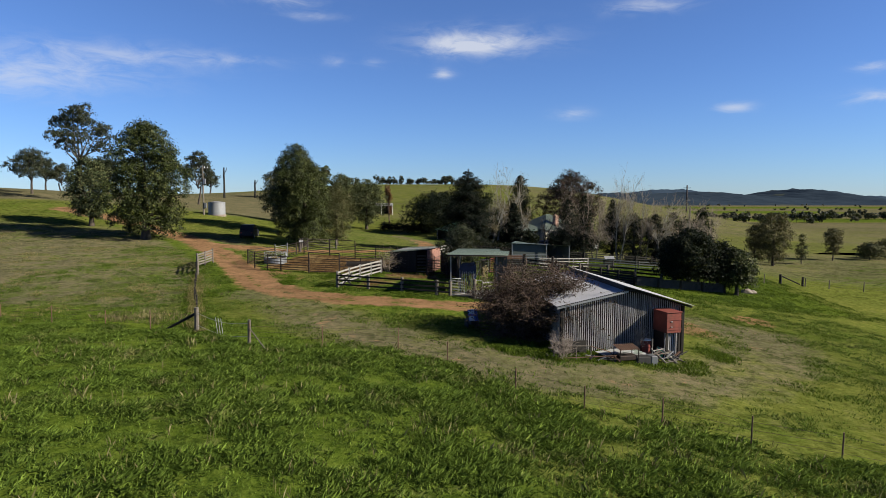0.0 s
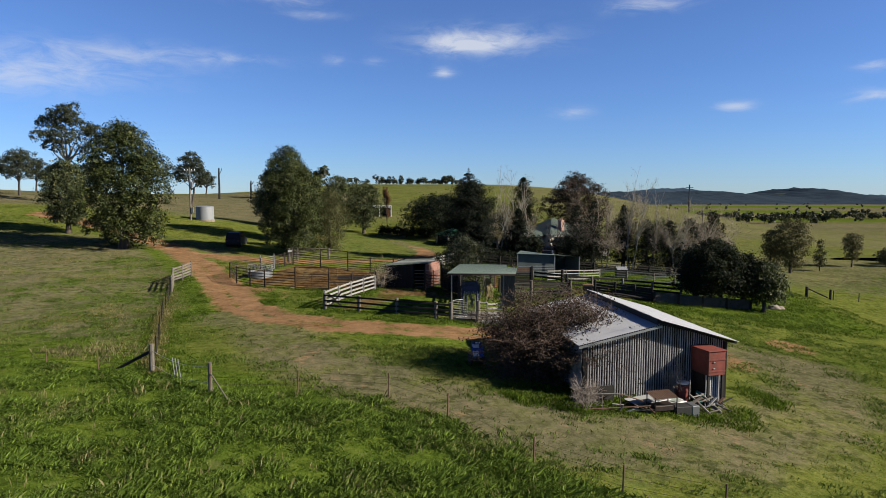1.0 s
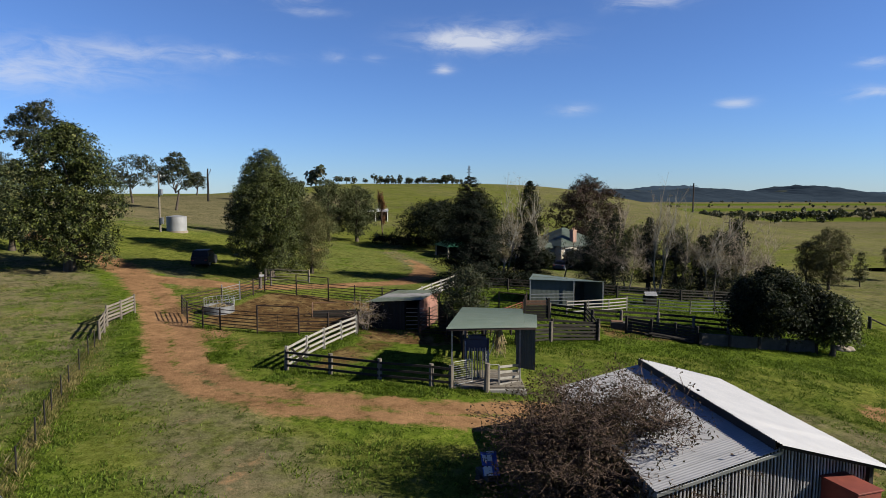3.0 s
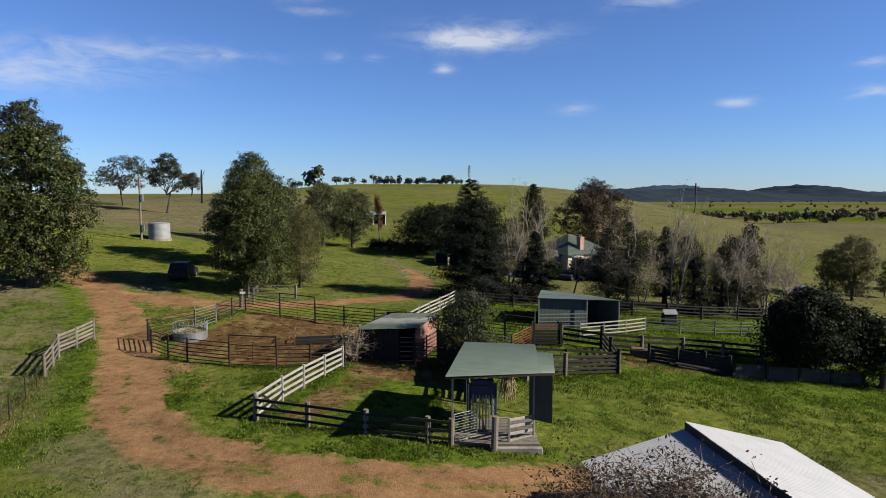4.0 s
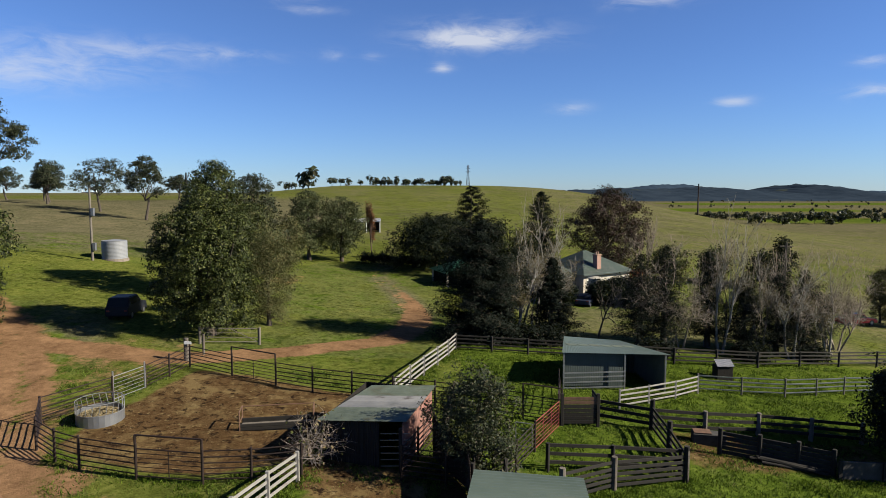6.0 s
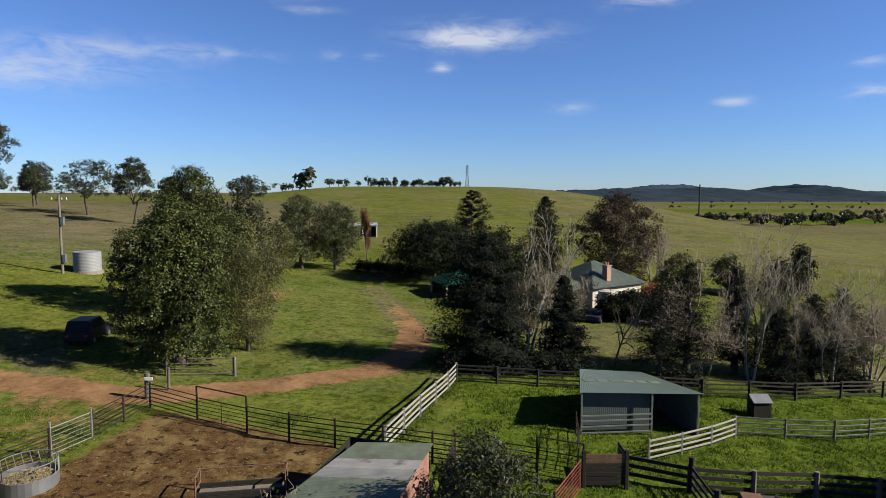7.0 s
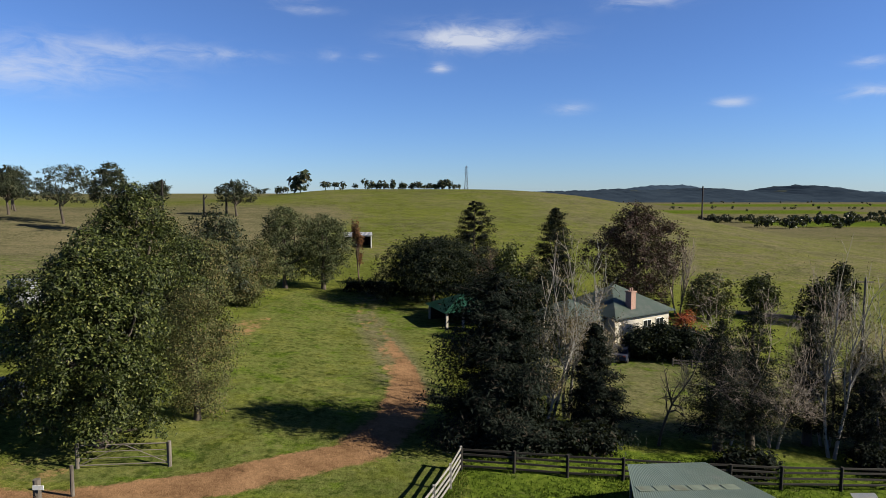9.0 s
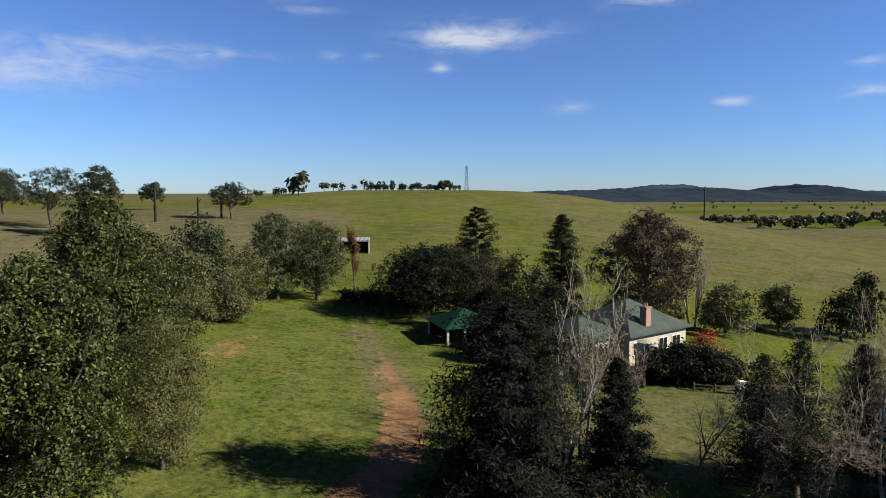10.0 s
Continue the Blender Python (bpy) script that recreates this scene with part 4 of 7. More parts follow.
def tube_gate(a, b, h, bars, label, mat="steel", lift=0.15, brace=False, r=0.02, name="gate", stays=1):
    """A tubular farm gate hung between two points."""
    o = (*a, g(*a))
    t = thing(name, *a, label=label, category="gate")
    za, zb = lift, g(*b) - o[2] + lift
    p, q = Vector((0, 0, za)), Vector((b[0] - a[0], b[1] - a[1], zb))
    up = Vector((0, 0, h))
    bm = B()
    for s, e in ((p, q), (p + up, q + up), (p, p + up), (q, q + up)):
        pipe(bm, s, e, r * 1.3, None, 7)
    part("gate_frame", bm, mat, t)
    for i in range(bars):
        f = (i + 1) / (bars + 1)
        bm = B()
        pipe(bm, p + up * f, q + up * f, r * 0.8, None, 6)
        part("bar", bm, mat, t)
    for i in range(stays):
        f = (i + 1) / (stays + 1)
        bm = B()
        pipe(bm, p.lerp(q, f), p.lerp(q, f) + up, r * 0.9, None, 6)
        part("stay", bm, mat, t)
    if brace:
        for s, e in ((p, p.lerp(q, 0.5) + up), (q, p.lerp(q, 0.5) + up)):
            bm = B()
            pipe(bm, s, e, r * 0.9, None, 6)
            part("brace", bm, mat, t)
    return t


# paddock fence and the open gateway in front
tube = thing("paddock_gate", -14.2, 36.0, label="sagging wire gate with three bent pipe uprights between two old posts", category="gate")
o = (-14.2, 36.0, g(-14.2, 36.0))
for x, y, h, r in ((-14.2, 36.0, 1.35, 0.13), (-10.3, 33.15, 1.25, 0.09)):
    post_part(tube, o, x, y, h, r, "timber")
for z in (0.35, 1.05):
    bm = B()
    last = None
    for i in range(9):
        f = i / 8
        x, y = -14.2 + 3.9 * f, 36.0 - 2.85 * f
        p = Vector((x - o[0], y - o[1], g(x, y) - o[2] + z - 0.25 * math.sin(math.pi * f)))
        if last:
            pipe(bm, last, p, 0.012, None, 5)
        last = p
    part("wire", bm, "steel", tube)
for f in (0.42, 0.47, 0.52):
    bm = B()
    x, y = -14.2 + 3.9 * f, 36.0 - 2.85 * f
    p = Vector((x - o[0], y - o[1], g(x, y) - o[2]))
    pipe(bm, p + Vector((0, 0, 0.05)), p + Vector((-0.12, 0.03, 1.0)), 0.02, None, 6)
    part("upright", bm, "steel", tube)
bm = B()
pipe(bm, (0, 0, 1.0), (-1.9, 0.3, 0.0), 0.085, 0.07, 8)
part("stay", bm, "timber_dark", tube, "dark leaning timber stay")
bm = B()
pipe(bm, (3.9, -2.85, 0.75), (5.3, -4.3, -0.25), 0.03, None, 6)
part("stay", bm, "timber", tube)
wire_fence([(-14.2, 36.0), (-16.3, 41.5), (-17.9, 45.2), (-19.4, 49.0), (-21.3, 54.3), (-22.9, 58.4)], 1.15, (0.25, 0.5, 0.75, 1.0), "old wire fence with rusty steel posts along the paddock", 1, 0.035, "timber_dark", 1)
wire_fence([(-10.3, 33.1), (-6.4, 33.2), (-2.4, 32.9), (0.2, 30.8), (3.1, 26.6), (5.7, 25.0), (8.6, 24.2), (11.3, 22.6), (14.2, 21.9), (19, 20.2), (25, 18)], 1.05, (0.3, 0.6, 0.9), "wire fence with thin steel posts across long grass", 0, 0.03, "rust_brown", 2)
wire_fence([(-14.2, 36.0), (-20, 37.0), (-27, 38.2), (-36, 39.5), (-50, 41)], 1.05, (0.3, 0.6, 0.9), "wire fence with thin steel posts across long grass", 1, 0.03, "rust_brown", 3)
wire_fence([(31.6, 73.9), (36.5, 75.6), (41.6, 77.3), (48, 78.0), (58, 80), (74, 84), (95, 90)], 1.2, (0.3, 0.6, 0.9, 1.1), "wire fence with round posts across the lower paddock", 1, 0.06, "timber", 4)
# heavy strainer posts with a stay
t = thing("strainer_post", 41.6, 77.5, label="two thick timber strainer posts with a sloping stay", category="fence post")
o = (41.6, 77.5, g(41.6, 77.5))
post_part(t, o, 41.6, 77.5, 1.3, 0.16, "timber_dark")
post_part(t, o, 44.6, 77.9, 1.2, 0.14, "timber_dark")
bm = B()
pipe(bm, (0.1, 0, 1.1), (2.6, 0.3, 0.0), 0.08, None, 8)
part("stay", bm, "timber_dark", t)

fence([(-24.1, 61.7), (-24.0, 63.5), (-24.0, 65.6)], 1.45, (0.35, 0.6, 0.85, 1.1, 1.35), "weathered grey timber yard fence beside the track", rail=(0.04, 0.15), post_mat="timber", rail_mat="timber", seed=5)
fence([(-22.6, 57.9), (-23.3, 59.8), (-24.1, 61.7)], 1.3, (0.3, 0.62, 0.95, 1.25), "weathered grey timber rail panel at the end of the yard fence", rail=(0.04, 0.13), post_mat="timber", rail_mat="timber", seed=18)
fence([(-8.7, 51.8), (-8.1, 54.3), (-7.45, 56.4), (-6.7, 58.5), (-5.95, 60.4)], 1.35, (0.3, 0.62, 0.94, 1.26), "white-painted four-rail timber yard fence", "white_rail_fence", 0.075, (0.04, 0.14), "white_rail", "white_rail", seed=6, square=True)
fence([(-8.7, 51.8), (-6.1, 51.1), (-3.3, 50.3), (-0.5, 49.9), (0.55, 49.75)], 1.2, (0.35, 0.7, 1.08), "dark timber yard fence with thick grey posts", rail=(0.05, 0.13), post_r=0.13, rail_mat="timber_dark", post_mat="timber", seed=7, offset=0.1)
fence([(-2.6, 71.0), (-1.8, 73.6), (-1.0, 76.2), (-0.1, 78.8), (0.7, 81.3), (1.3, 83.6)], 1.35, (0.3, 0.62, 0.94, 1.26), "white-painted four-rail timber fence along the drive", "white_rail_fence", 0.07, (0.04, 0.13), "white_rail", "white_rail", seed=8, square=True)
fence([(11.0, 71.7), (13.2, 73.0), (15.4, 74.4), (17.5, 76.0)], 1.2, (0.25, 0.55, 0.85, 1.15), "white-painted four-rail fence in the sheep pens", "white_rail_fence", 0.05, (0.04, 0.1), "white_rail", "white_rail", seed=9, square=True)
fence([(5.2, 59.6), (7.8, 61.2), (11.5, 62.5)], 1.35, (0.25, 0.5, 0.75, 1.0, 1.28), "dark timber stockyard fence with rough posts", rail=(0.05, 0.14), post_r=0.14, rail_mat="timber_dark", seed=10, extra=0.25)
fence([(5.1, 62.6), (8.2, 62.9), (11.45, 63.1)], 1.3, (0.45, 0.85, 1.25), "dark timber rail across the yard", rail=(0.06, 0.16), post_r=0.1, post_mat="timber_dark", rail_mat="timber_dark", seed=11)
fence([(11.5, 62.5), (11.75, 65.4), (11.9, 68.5)], 1.55, (0.3, 0.65, 1.0, 1.35), "dark timber stockyard fence with tall split posts", rail=(0.06, 0.15), post_r=0.14, post_mat="timber_dark", rail_mat="timber_dark", seed=12, extra=0.25)
fence([(9.1, 69.4), (11.9, 68.6), (14.9, 68.6), (18.1, 69.0), (21.1, 69.0), (24.0, 69.0)], 1.3, (0.4, 0.8, 1.2), "dark timber rail fence with grey posts", rail=(0.06, 0.18), post_r=0.13, rail_mat="timber_dark", seed=13)
fence([(1.3, 83.6), (7, 83.4), (13, 83.4), (18.7, 83.7), (25.9, 84.7), (34.6, 88.0), (44, 92)], 1.25, (0.3, 0.62, 0.94, 1.22), "dark timber rail fence in front of the trees", rail=(0.05, 0.11), post_r=0.09, post_mat="timber_dark", rail_mat="timber_dark", seed=14, between=1)
fence([(17.6, 76.3), (20.7, 76.5), (23.9, 76.9), (26.6, 77.8), (29.2, 78.8), (33, 80)], 1.2, (0.25, 0.55, 0.85, 1.15), "grey-green steel rail fence in the sheep pens", rail=(0.035, 0.09), post_r=0.06, post_mat="timber", rail_mat="green_wall", seed=15)
fence([(7.9, 75.0), (7.5, 72.4), (6.9, 69.8)], 1.25, (0.3, 0.65, 1.0, 1.25), "dark steel pen fence beside the shelter", rail=(0.025, 0.05), post_r=0.045, post_mat="steel_dark", rail_mat="steel_dark", seed=16, pipes=True)

fence([(14.6, 66.0), (16.4, 65.5), (18.1, 65.0), (19.6, 64.5)], 1.4, (0.2, 0.45, 0.7, 0.95, 1.2), "dark weathered timber barrier beside the concrete wall", rail=(0.06, 0.19), post_r=0.12, post_mat="timber_dark", rail_mat="timber_dark", seed=17)

# steel cattle panels round the yard
PANEL = (0.22, 0.45, 0.68, 0.92, 1.18, 1.45)
for k, line in enumerate(([(-18.9, 63.2), (-17.3, 62.0), (-15.8, 61.3), (-12.9, 60.5)], [(-9.9, 60.1), (-7.9, 60.3), (-5.9, 60.9)], [(-18.9, 63.2), (-20.45, 66.0), (-18.5, 69.4)],
                          [(-17.7, 71.7), (-17.2, 73.9), (-16.8, 76.2)], [(-16.8, 76.2), (-13.4, 74.5)], [(-10.2, 73.1), (-7.7, 72.1), (-5.2, 71.4), (-2.7, 70.8), (-0.2, 70.2), (2.3, 69.7), (4.8, 69.1)])):
    fence(line, 1.5, PANEL, "brown-black steel cattle panel fence round the dirt yard", "yard_fence", 0.06, (0.03, 0.05), "steel_dark", "steel_dark", 0.0, seed=20 + k, pipes=True)
for a, b, arch in (((-12.9, 60.5), (-9.9, 60.1), 1.95), ((-13.4, 74.5), (-10.2, 73.1), 2.0), ((4.8, 69.1), (6.9, 68.6), 2.0)):
    t = tube_gate(a, b, 1.2, 5, "brown-black steel yard gate under a high steel arch", "steel_dark", r=0.022)
    zb = g(*b) - g(*a)
    for p in ((0, 0, 0), (b[0] - a[0], b[1] - a[1], zb)):
        bm = B()
        pipe(bm, (p[0], p[1], p[2] - 0.2), (p[0], p[1], p[2] + arch), 0.055, None, 8)
        part("post", bm, "steel_dark", t)
    bm = B()
    pipe(bm, (0, 0, arch), (b[0] - a[0], b[1] - a[1], zb + arch), 0.04, None, 8)
    part("arch", bm, "steel_dark", t)
t = tube_gate((-18.5, 69.5), (-17.7, 71.65), 1.3, 5, "galvanised tubular gate in the yard fence", "steel", stays=0)
for x, y in ((0, 0), (0.8, 2.15)):
    bm = B()
    pipe(bm, (x, y, -0.2), (x, y, 1.75), 0.05, None, 8)
    part("post", bm, "steel", t)
t = tube_gate((-18.2, 81.9), (-14.1, 82.8), 1.05, 2, "rusty mesh gate with crossed braces below the tree", "timber", brace=True, r=0.025, stays=0)
o = (-18.2, 81.9, g(-18.2, 81.9))
for x, y in ((-18.3, 81.9), (-14.0, 82.82)):
    post_part(t, o, x, y, 1.3, 0.1, "timber")
t = thing("strainer_post", -17.6, 77.6, label="thick grey gatepost with a small white sign", category="fence post")
post_part(t, (-17.6, 77.6, g(-17.6, 77.6)), -17.6, 77.6, 1.6, 0.17, "timber")
post_part(t, (-17.6, 77.6, g(-17.6, 77.6)), -17.0, 79.2, 1.5, 0.09, "timber")
bm = B()
block(bm, (-0.05, -0.22, 1.2), (0.45, -0.19, 1.4), 0.005)
part("sign", bm, "white", t, "small plain white sign")

# pens beside the pink shed and the crush
for k, line in enumerate(([(-1.55, 60.9), (-0.9, 62.9), (-0.2, 65.0)], [(-1.55, 60.9), (0.4, 60.6), (2.4, 60.4)], [(2.4, 60.4), (3.6, 62.2), (4.8, 64.6)], [(0.3, 65.2), (0.9, 69.9)])):
    fence(line, 1.55, PANEL, "brown-black steel cattle panel beside the pink shed", "yard_fence", 0.06, (0.03, 0.05), "steel_dark", "steel_dark", 0.0, seed=40 + k, pipes=True)
tube_gate((4.8, 64.6), (6.6, 67.9), 1.35, 6, "rusty red tubular gate between the pens", "rust", r=0.022, stays=2)
tube_gate((3.9, 64.9), (4.7, 64.75), 1.2, 3, "bent galvanised pipe hoop beside a gate", "steel", r=0.02, stays=1)
fence([(1.4, 55.4), (1.5, 57.6), (1.6, 60.3)], 1.5, (0.3, 0.6, 0.9, 1.2, 1.5), "dark timber race behind the cattle crush", rail=(0.05, 0.13), post_r=0.1, post_mat="timber_dark", rail_mat="timber_dark", seed=50)
fence([(2.7, 55.2), (2.8, 57.6), (2.9, 60.2)], 1.5, (0.3, 0.6, 0.9, 1.2, 1.5), "dark timber race behind the cattle crush", rail=(0.05, 0.13), post_r=0.1, post_mat="timber_dark", rail_mat="timber_dark", seed=51)

t = thing("sheeted_race", -0.2, 63.4, label="dark rusty corrugated iron race wall with timber posts", category="fence")
o = (-0.2, 63.4, g(-0.2, 63.4))
line = [(-0.2, 63.4), (0.5, 61.9), (1.3, 60.5), (1.35, 58.6), (1.3, 56.8)]
for a, b in zip(line, line[1:]):
    bm = B()
    za, zb = g(*a) - o[2], g(*b) - o[2]
    sheet(bm, (a[0] - o[0], a[1] - o[1], za), (b[0] - o[0], b[1] - o[1], zb), (a[0] - o[0], a[1] - o[1], za + 1.9), (b[0] - o[0], b[1] - o[1], zb + 1.85), 14, 0.02)
    part("iron_sheet", bm, "steel_dark", t)
for a in line:
    post_part(t, o, a[0] + 0.08, a[1], 2.0, 0.08, "timber_dark")


# ---- buildings ----
def corrugated(parent, name, mat, corners, pitch=0.1, amp=0.02, label=""):
    bm = B()
    p = [Vector(c) for c in corners]
    sheet(bm, *p, max(2, round((p[1] - p[0]).length / pitch)), amp)
    return part(name, bm, mat, parent, label)


def gable_shed():
    t = thing("farm_shed", 10.35, 35.25, z=0, turn=7.0, label="old corrugated iron farm shed with a low pale gable roof", category="shed")
    skew = 0.17

    def S(*ps):
        return tuple((p[0], p[1] + skew * p[0], p[2]) for p in ps)

    zl, zr, za, w, d = 2.12, 1.78, 2.86, 4.18, 9.75

    def roof_z(x):
        return za + (zl - za) * (-x / w) if x < 0 else za + (zr - za) * (x / w)

    # roof: sheets side by side down both slopes
    n = 13
    for i in range(n):
        y0, y1 = i * d / n, (i + 1) * d / n + 0.03
        lift = 0.006 * (i % 2)
        front = -0.3 if i == 0 else y0
        corrugated(t, "roof_sheet", "zinc_roof", S((-0.05, y0, za + lift - 0.02), (-0.05, y1, za + lift - 0.02), (-w - 0.1, y0, zl + lift), (-w - 0.1, y1, zl + lift)), 0.12, 0.012)
        corrugated(t, "roof_sheet", "zinc_roof", S((-0.14, front, za + 0.25 + lift), (-0.14, y1, za + 0.25 + lift), (w + 0.12, front, zr + lift), (w + 0.12, y1, zr + lift)), 0.12, 0.012)
    # black strip fills the gap below the upper roof, in place of its shade
    bm = B()
    block(bm, (-0.17, 0.02, za - 0.06), (-0.13, d - 0.02, za + 0.235))
    part("ridge_gap_strip", bm, "black", t)
    for s, z in ((-1, zl), (1, zr)):
        bm = B()
        bar(bm, *S((-0.05 * s, -0.03, za - 0.1 + 0.2 * (s > 0)), (s * (w + 0.1), -0.03, z - 0.10)), 0.04, 0.11, 0.005)
        part("bargeboard", bm, "zinc" if s < 0 else "timber_dark", t)
    # gable wall: pale strips on dark backing paint the iron's lit and shaded flanks
    rng = random.Random(3)
    n = 61
    for i in range(n):
        x = -w + 0.30 + i * (2 * w - 0.6) / (n - 1)
        y, split = 0.40 + skew * x, 1.25 + 0.1 * math.sin(i * 0.37)
        bm = B()
        sway = rng.uniform(-0.012, 0.012)
        bar(bm, (x, y, -1.9), (x + sway, y, split), 0.05, rng.uniform(0.030, 0.040), 0.004)
        bar(bm, (x + sway, y - 0.012, split - 0.05), (x, y - 0.012, roof_z(x) - 0.07), 0.05, rng.uniform(0.030, 0.040), 0.004)
        part("slat", bm, "slat", t)
    bm = B()
    lo, hi = [], []
    for x in (-w + 0.25, 0.0, w - 0.25):
        lo.append(bm.verts.new((x, 0.45 + skew * x, -1.9)))
        hi.append(bm.verts.new((x, 0.45 + skew * x, roof_z(x) - 0.05)))
    for k in range(2):
        bm.faces.new((lo[k], lo[k + 1], hi[k + 1], hi[k]))
    bmesh.ops.solidify(bm, geom=bm.faces[:], thickness=-0.04)
    part("shaded_groove_backing", bm, "steel_dark", t, "dark backing standing for the shaded grooves of the iron")
    for s, z in ((-1, zl), (1, zr)):
        for i in range(10):
            y0, y1 = 0.45 + i * 0.92, 0.45 + (i + 1) * 0.92
            corrugated(t, "wall_sheet", "zinc_wall", S((s * (w - 0.22), y0, -1.9), (s * (w - 0.22), y1, -1.9), (s * (w - 0.22), y0, z - 0.02), (s * (w - 0.22), y1, z - 0.02)), 0.12, 0.022)
    corrugated(t, "back_wall", "zinc_wall", S((-w + 0.2, d - 0.3, -1.9), (w - 0.2, d - 0.3, -1.9), (-w + 0.2, d - 0.3, zr), (w - 0.2, d - 0.3, zr)), 0.12, 0.022)
    for x in (-w + 0.3, w - 0.35):
        bm = B()
        block(bm, (x - 0.08, 0.2 + skew * x, -1.9), (x + 0.08, 0.36 + skew * x, roof_z(x) - 0.15), 0.01)
        part("post", bm, "timber_dark", t)
    # rust-red iron bin on legs at the corner
    box = thing("iron_bin", 10.35, 35.25, z=0, turn=16.7, label="rusty red iron bin raised on legs against the shed wall", category="bin")
    bm = B()
    block(bm, (1.95, -0.98, 0.45), (2.9, 0.3, 1.6), 0.02)
    part("body", bm, "rust", box)
    bm = B()
    block(bm, (1.91, -1.03, 1.6), (2.94, 0.34, 1.65), 0.01)
    part("lid", bm, "rust", box)
    for x in (2.02, 2.82):
        for y in (-0.9, 0.22):
            bm = B()
            block(bm, (x - 0.05, y - 0.05, -1.8), (x + 0.05, y + 0.05, 0.42))
            part("leg", bm, "timber_dark", box)
    for z in (0.65, 1.2):
        bm = B()
        block(bm, (1.94, -1.005, z - 0.03), (2.91, -0.98, z + 0.03))
        part("band", bm, "rust", box)
    bm = B()
    for x, z in ((2.25, 1.1), (2.25, 0.8)):
        block(bm, (x - 0.05, -1.03, z - 0.03), (x + 0.05, -1.0, z + 0.03), 0.01)
    part("latch", bm, "zinc", box)
    for k in range(8):
        bm = B()
        bar(bm, (2.05 + k * 0.12, -0.72, -1.7), (2.05 + k * 0.12, -0.72, 0.45), 0.05, 0.05, 0.004)
        part("slat", bm, "slat", box)
    bm = B()
    block(bm, (2.0, -0.68, -1.7), (2.95, -0.64, 0.45))
    block(bm, (2.0, -0.64, -1.7), (2.04, 0.3, 0.45))
    part("skirt", bm, "steel_dark", box)


gable_shed()


def crush_shelter():
    t = thing("crush_shelter", 0, 50, z=0, label="open steel shelter with a grey-green skillion roof over a cattle crush", category="shelter")
    a = corrugated(t, "roof", "green_roof", ((0.29, -1.33, 3.66), (1.33, 5.37, 3.56), (4.5, -0.25, 3.5), (4.95, 4.6, 3.60)), 0.24, 0.032)
    bm = B()
    sheet(bm, (4.503, -0.25, 3.5), (4.824, 3.213, 3.571), (5.15, -0.07, 3.46), (5.6, 3.05, 3.52), 20, 0.032)
    part("roof_extension", bm, "green_roof", t)
    for x, y, z in ((0.62, -0.15, 3.6), (4.35, 0.75, 3.46), (1.5, 5.1, 3.5), (4.75, 4.3, 3.5)):
        bm = B()
        block(bm, (x - 0.045, y - 0.045, -0.4), (x + 0.045, y + 0.045, z), 0.005)
        part("post", bm, "steel", t)
    for p, q in (((0.32, -1.2, 3.58), (5.1, -0.05, 3.40)), ((1.33, 5.2, 3.48), (4.95, 4.4, 3.50)), ((0.8, 2.0, 3.54), (5.3, 1.7, 3.45))):
        bm = B()
        bar(bm, p, q, 0.06, 0.1)
        part("purlin", bm, "steel_dark", t)
    for i in range(4):
        f0, f1 = i / 4, (i + 1) / 4 + 0.01
        p = lambda f, z: (4.15 + 0.95 * f, 0.85 - 0.65 * f + 0.01 * (i % 2), z)
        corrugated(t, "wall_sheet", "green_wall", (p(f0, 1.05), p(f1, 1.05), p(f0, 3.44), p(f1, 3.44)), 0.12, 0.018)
    # plank floor
    f = thing("crush_floor", 0, 50, z=0, label="worn plank floor on a concrete edge under the shelter", category="floor")
    for i in range(9):
        bm = B()
        y = -0.25 + i * 0.36
        block(bm, (0.7, y, 0.22 - 0.12), (4.5, y + 0.3, 0.30), 0.01)
        part("plank", bm, "timber", f)
    bm = B()
    block(bm, (2.6, -0.5, -0.35), (4.6, -0.27, 0.2), 0.03)
    part("concrete_edge", bm, "concrete", f)
    # crush
    c = thing("cattle_crush", 2.05, 51.3, z=0.3, label="dark blue and galvanised steel cattle crush", category="cattle crush")
    bm = B()
    block(bm, (-0.62, -0.05, 1.55), (0.62, 0.25, 2.2), 0.03)
    block(bm, (-0.5, -0.12, 2.2), (0.5, 0.2, 2.45), 0.03)
    part("head_box", bm, "blue_steel", c)
    for x in (-0.6, 0.6):
        for y in (0, 2.2):
            bm = B()
            block(bm, (x - 0.05, y - 0.05, 0), (x + 0.05, y + 0.05, 2.3), 0.005)
            part("post", bm, "blue_steel", c)
    for i in range(7):
        x = -0.45 + i * 0.15
        bm = B()
        block(bm, (x - 0.03, -0.06, 0.05), (x + 0.03, -0.01, 1.75 - 0.05 * (i % 2)), 0.008)
        part("slat", bm, "steel", c)
    for s in (-1, 1):
        for i in range(5):
            z = 0.3 + i * 0.32
            bm = B()
            pipe(bm, (s * 0.6, 0, z), (s * 0.6, 2.2, z), 0.03, None, 6)
            part("side_rail", bm, "steel", c)
    bm = B()
    block(bm, (-0.58, 0.9, 0.2), (-0.54, 2.2, 1.5))
    part("side_sheet", bm, "blue_steel", c)
    bm = B()
    pipe(bm, (0.66, 0.3, 1.2), (0.95, 0.3, 1.9), 0.02, None, 6)
    part("lever", bm, "steel", c)
    t = thing("fence_post", 2.45, 49.55, label="thick split timber post in front of the crush", category="fence post")
    bm = B()
    pipe(bm, (0, 0, -0.3), (0.05, 0, 1.55), 0.17, 0.14, 10)
    part("post", bm, "timber", t)
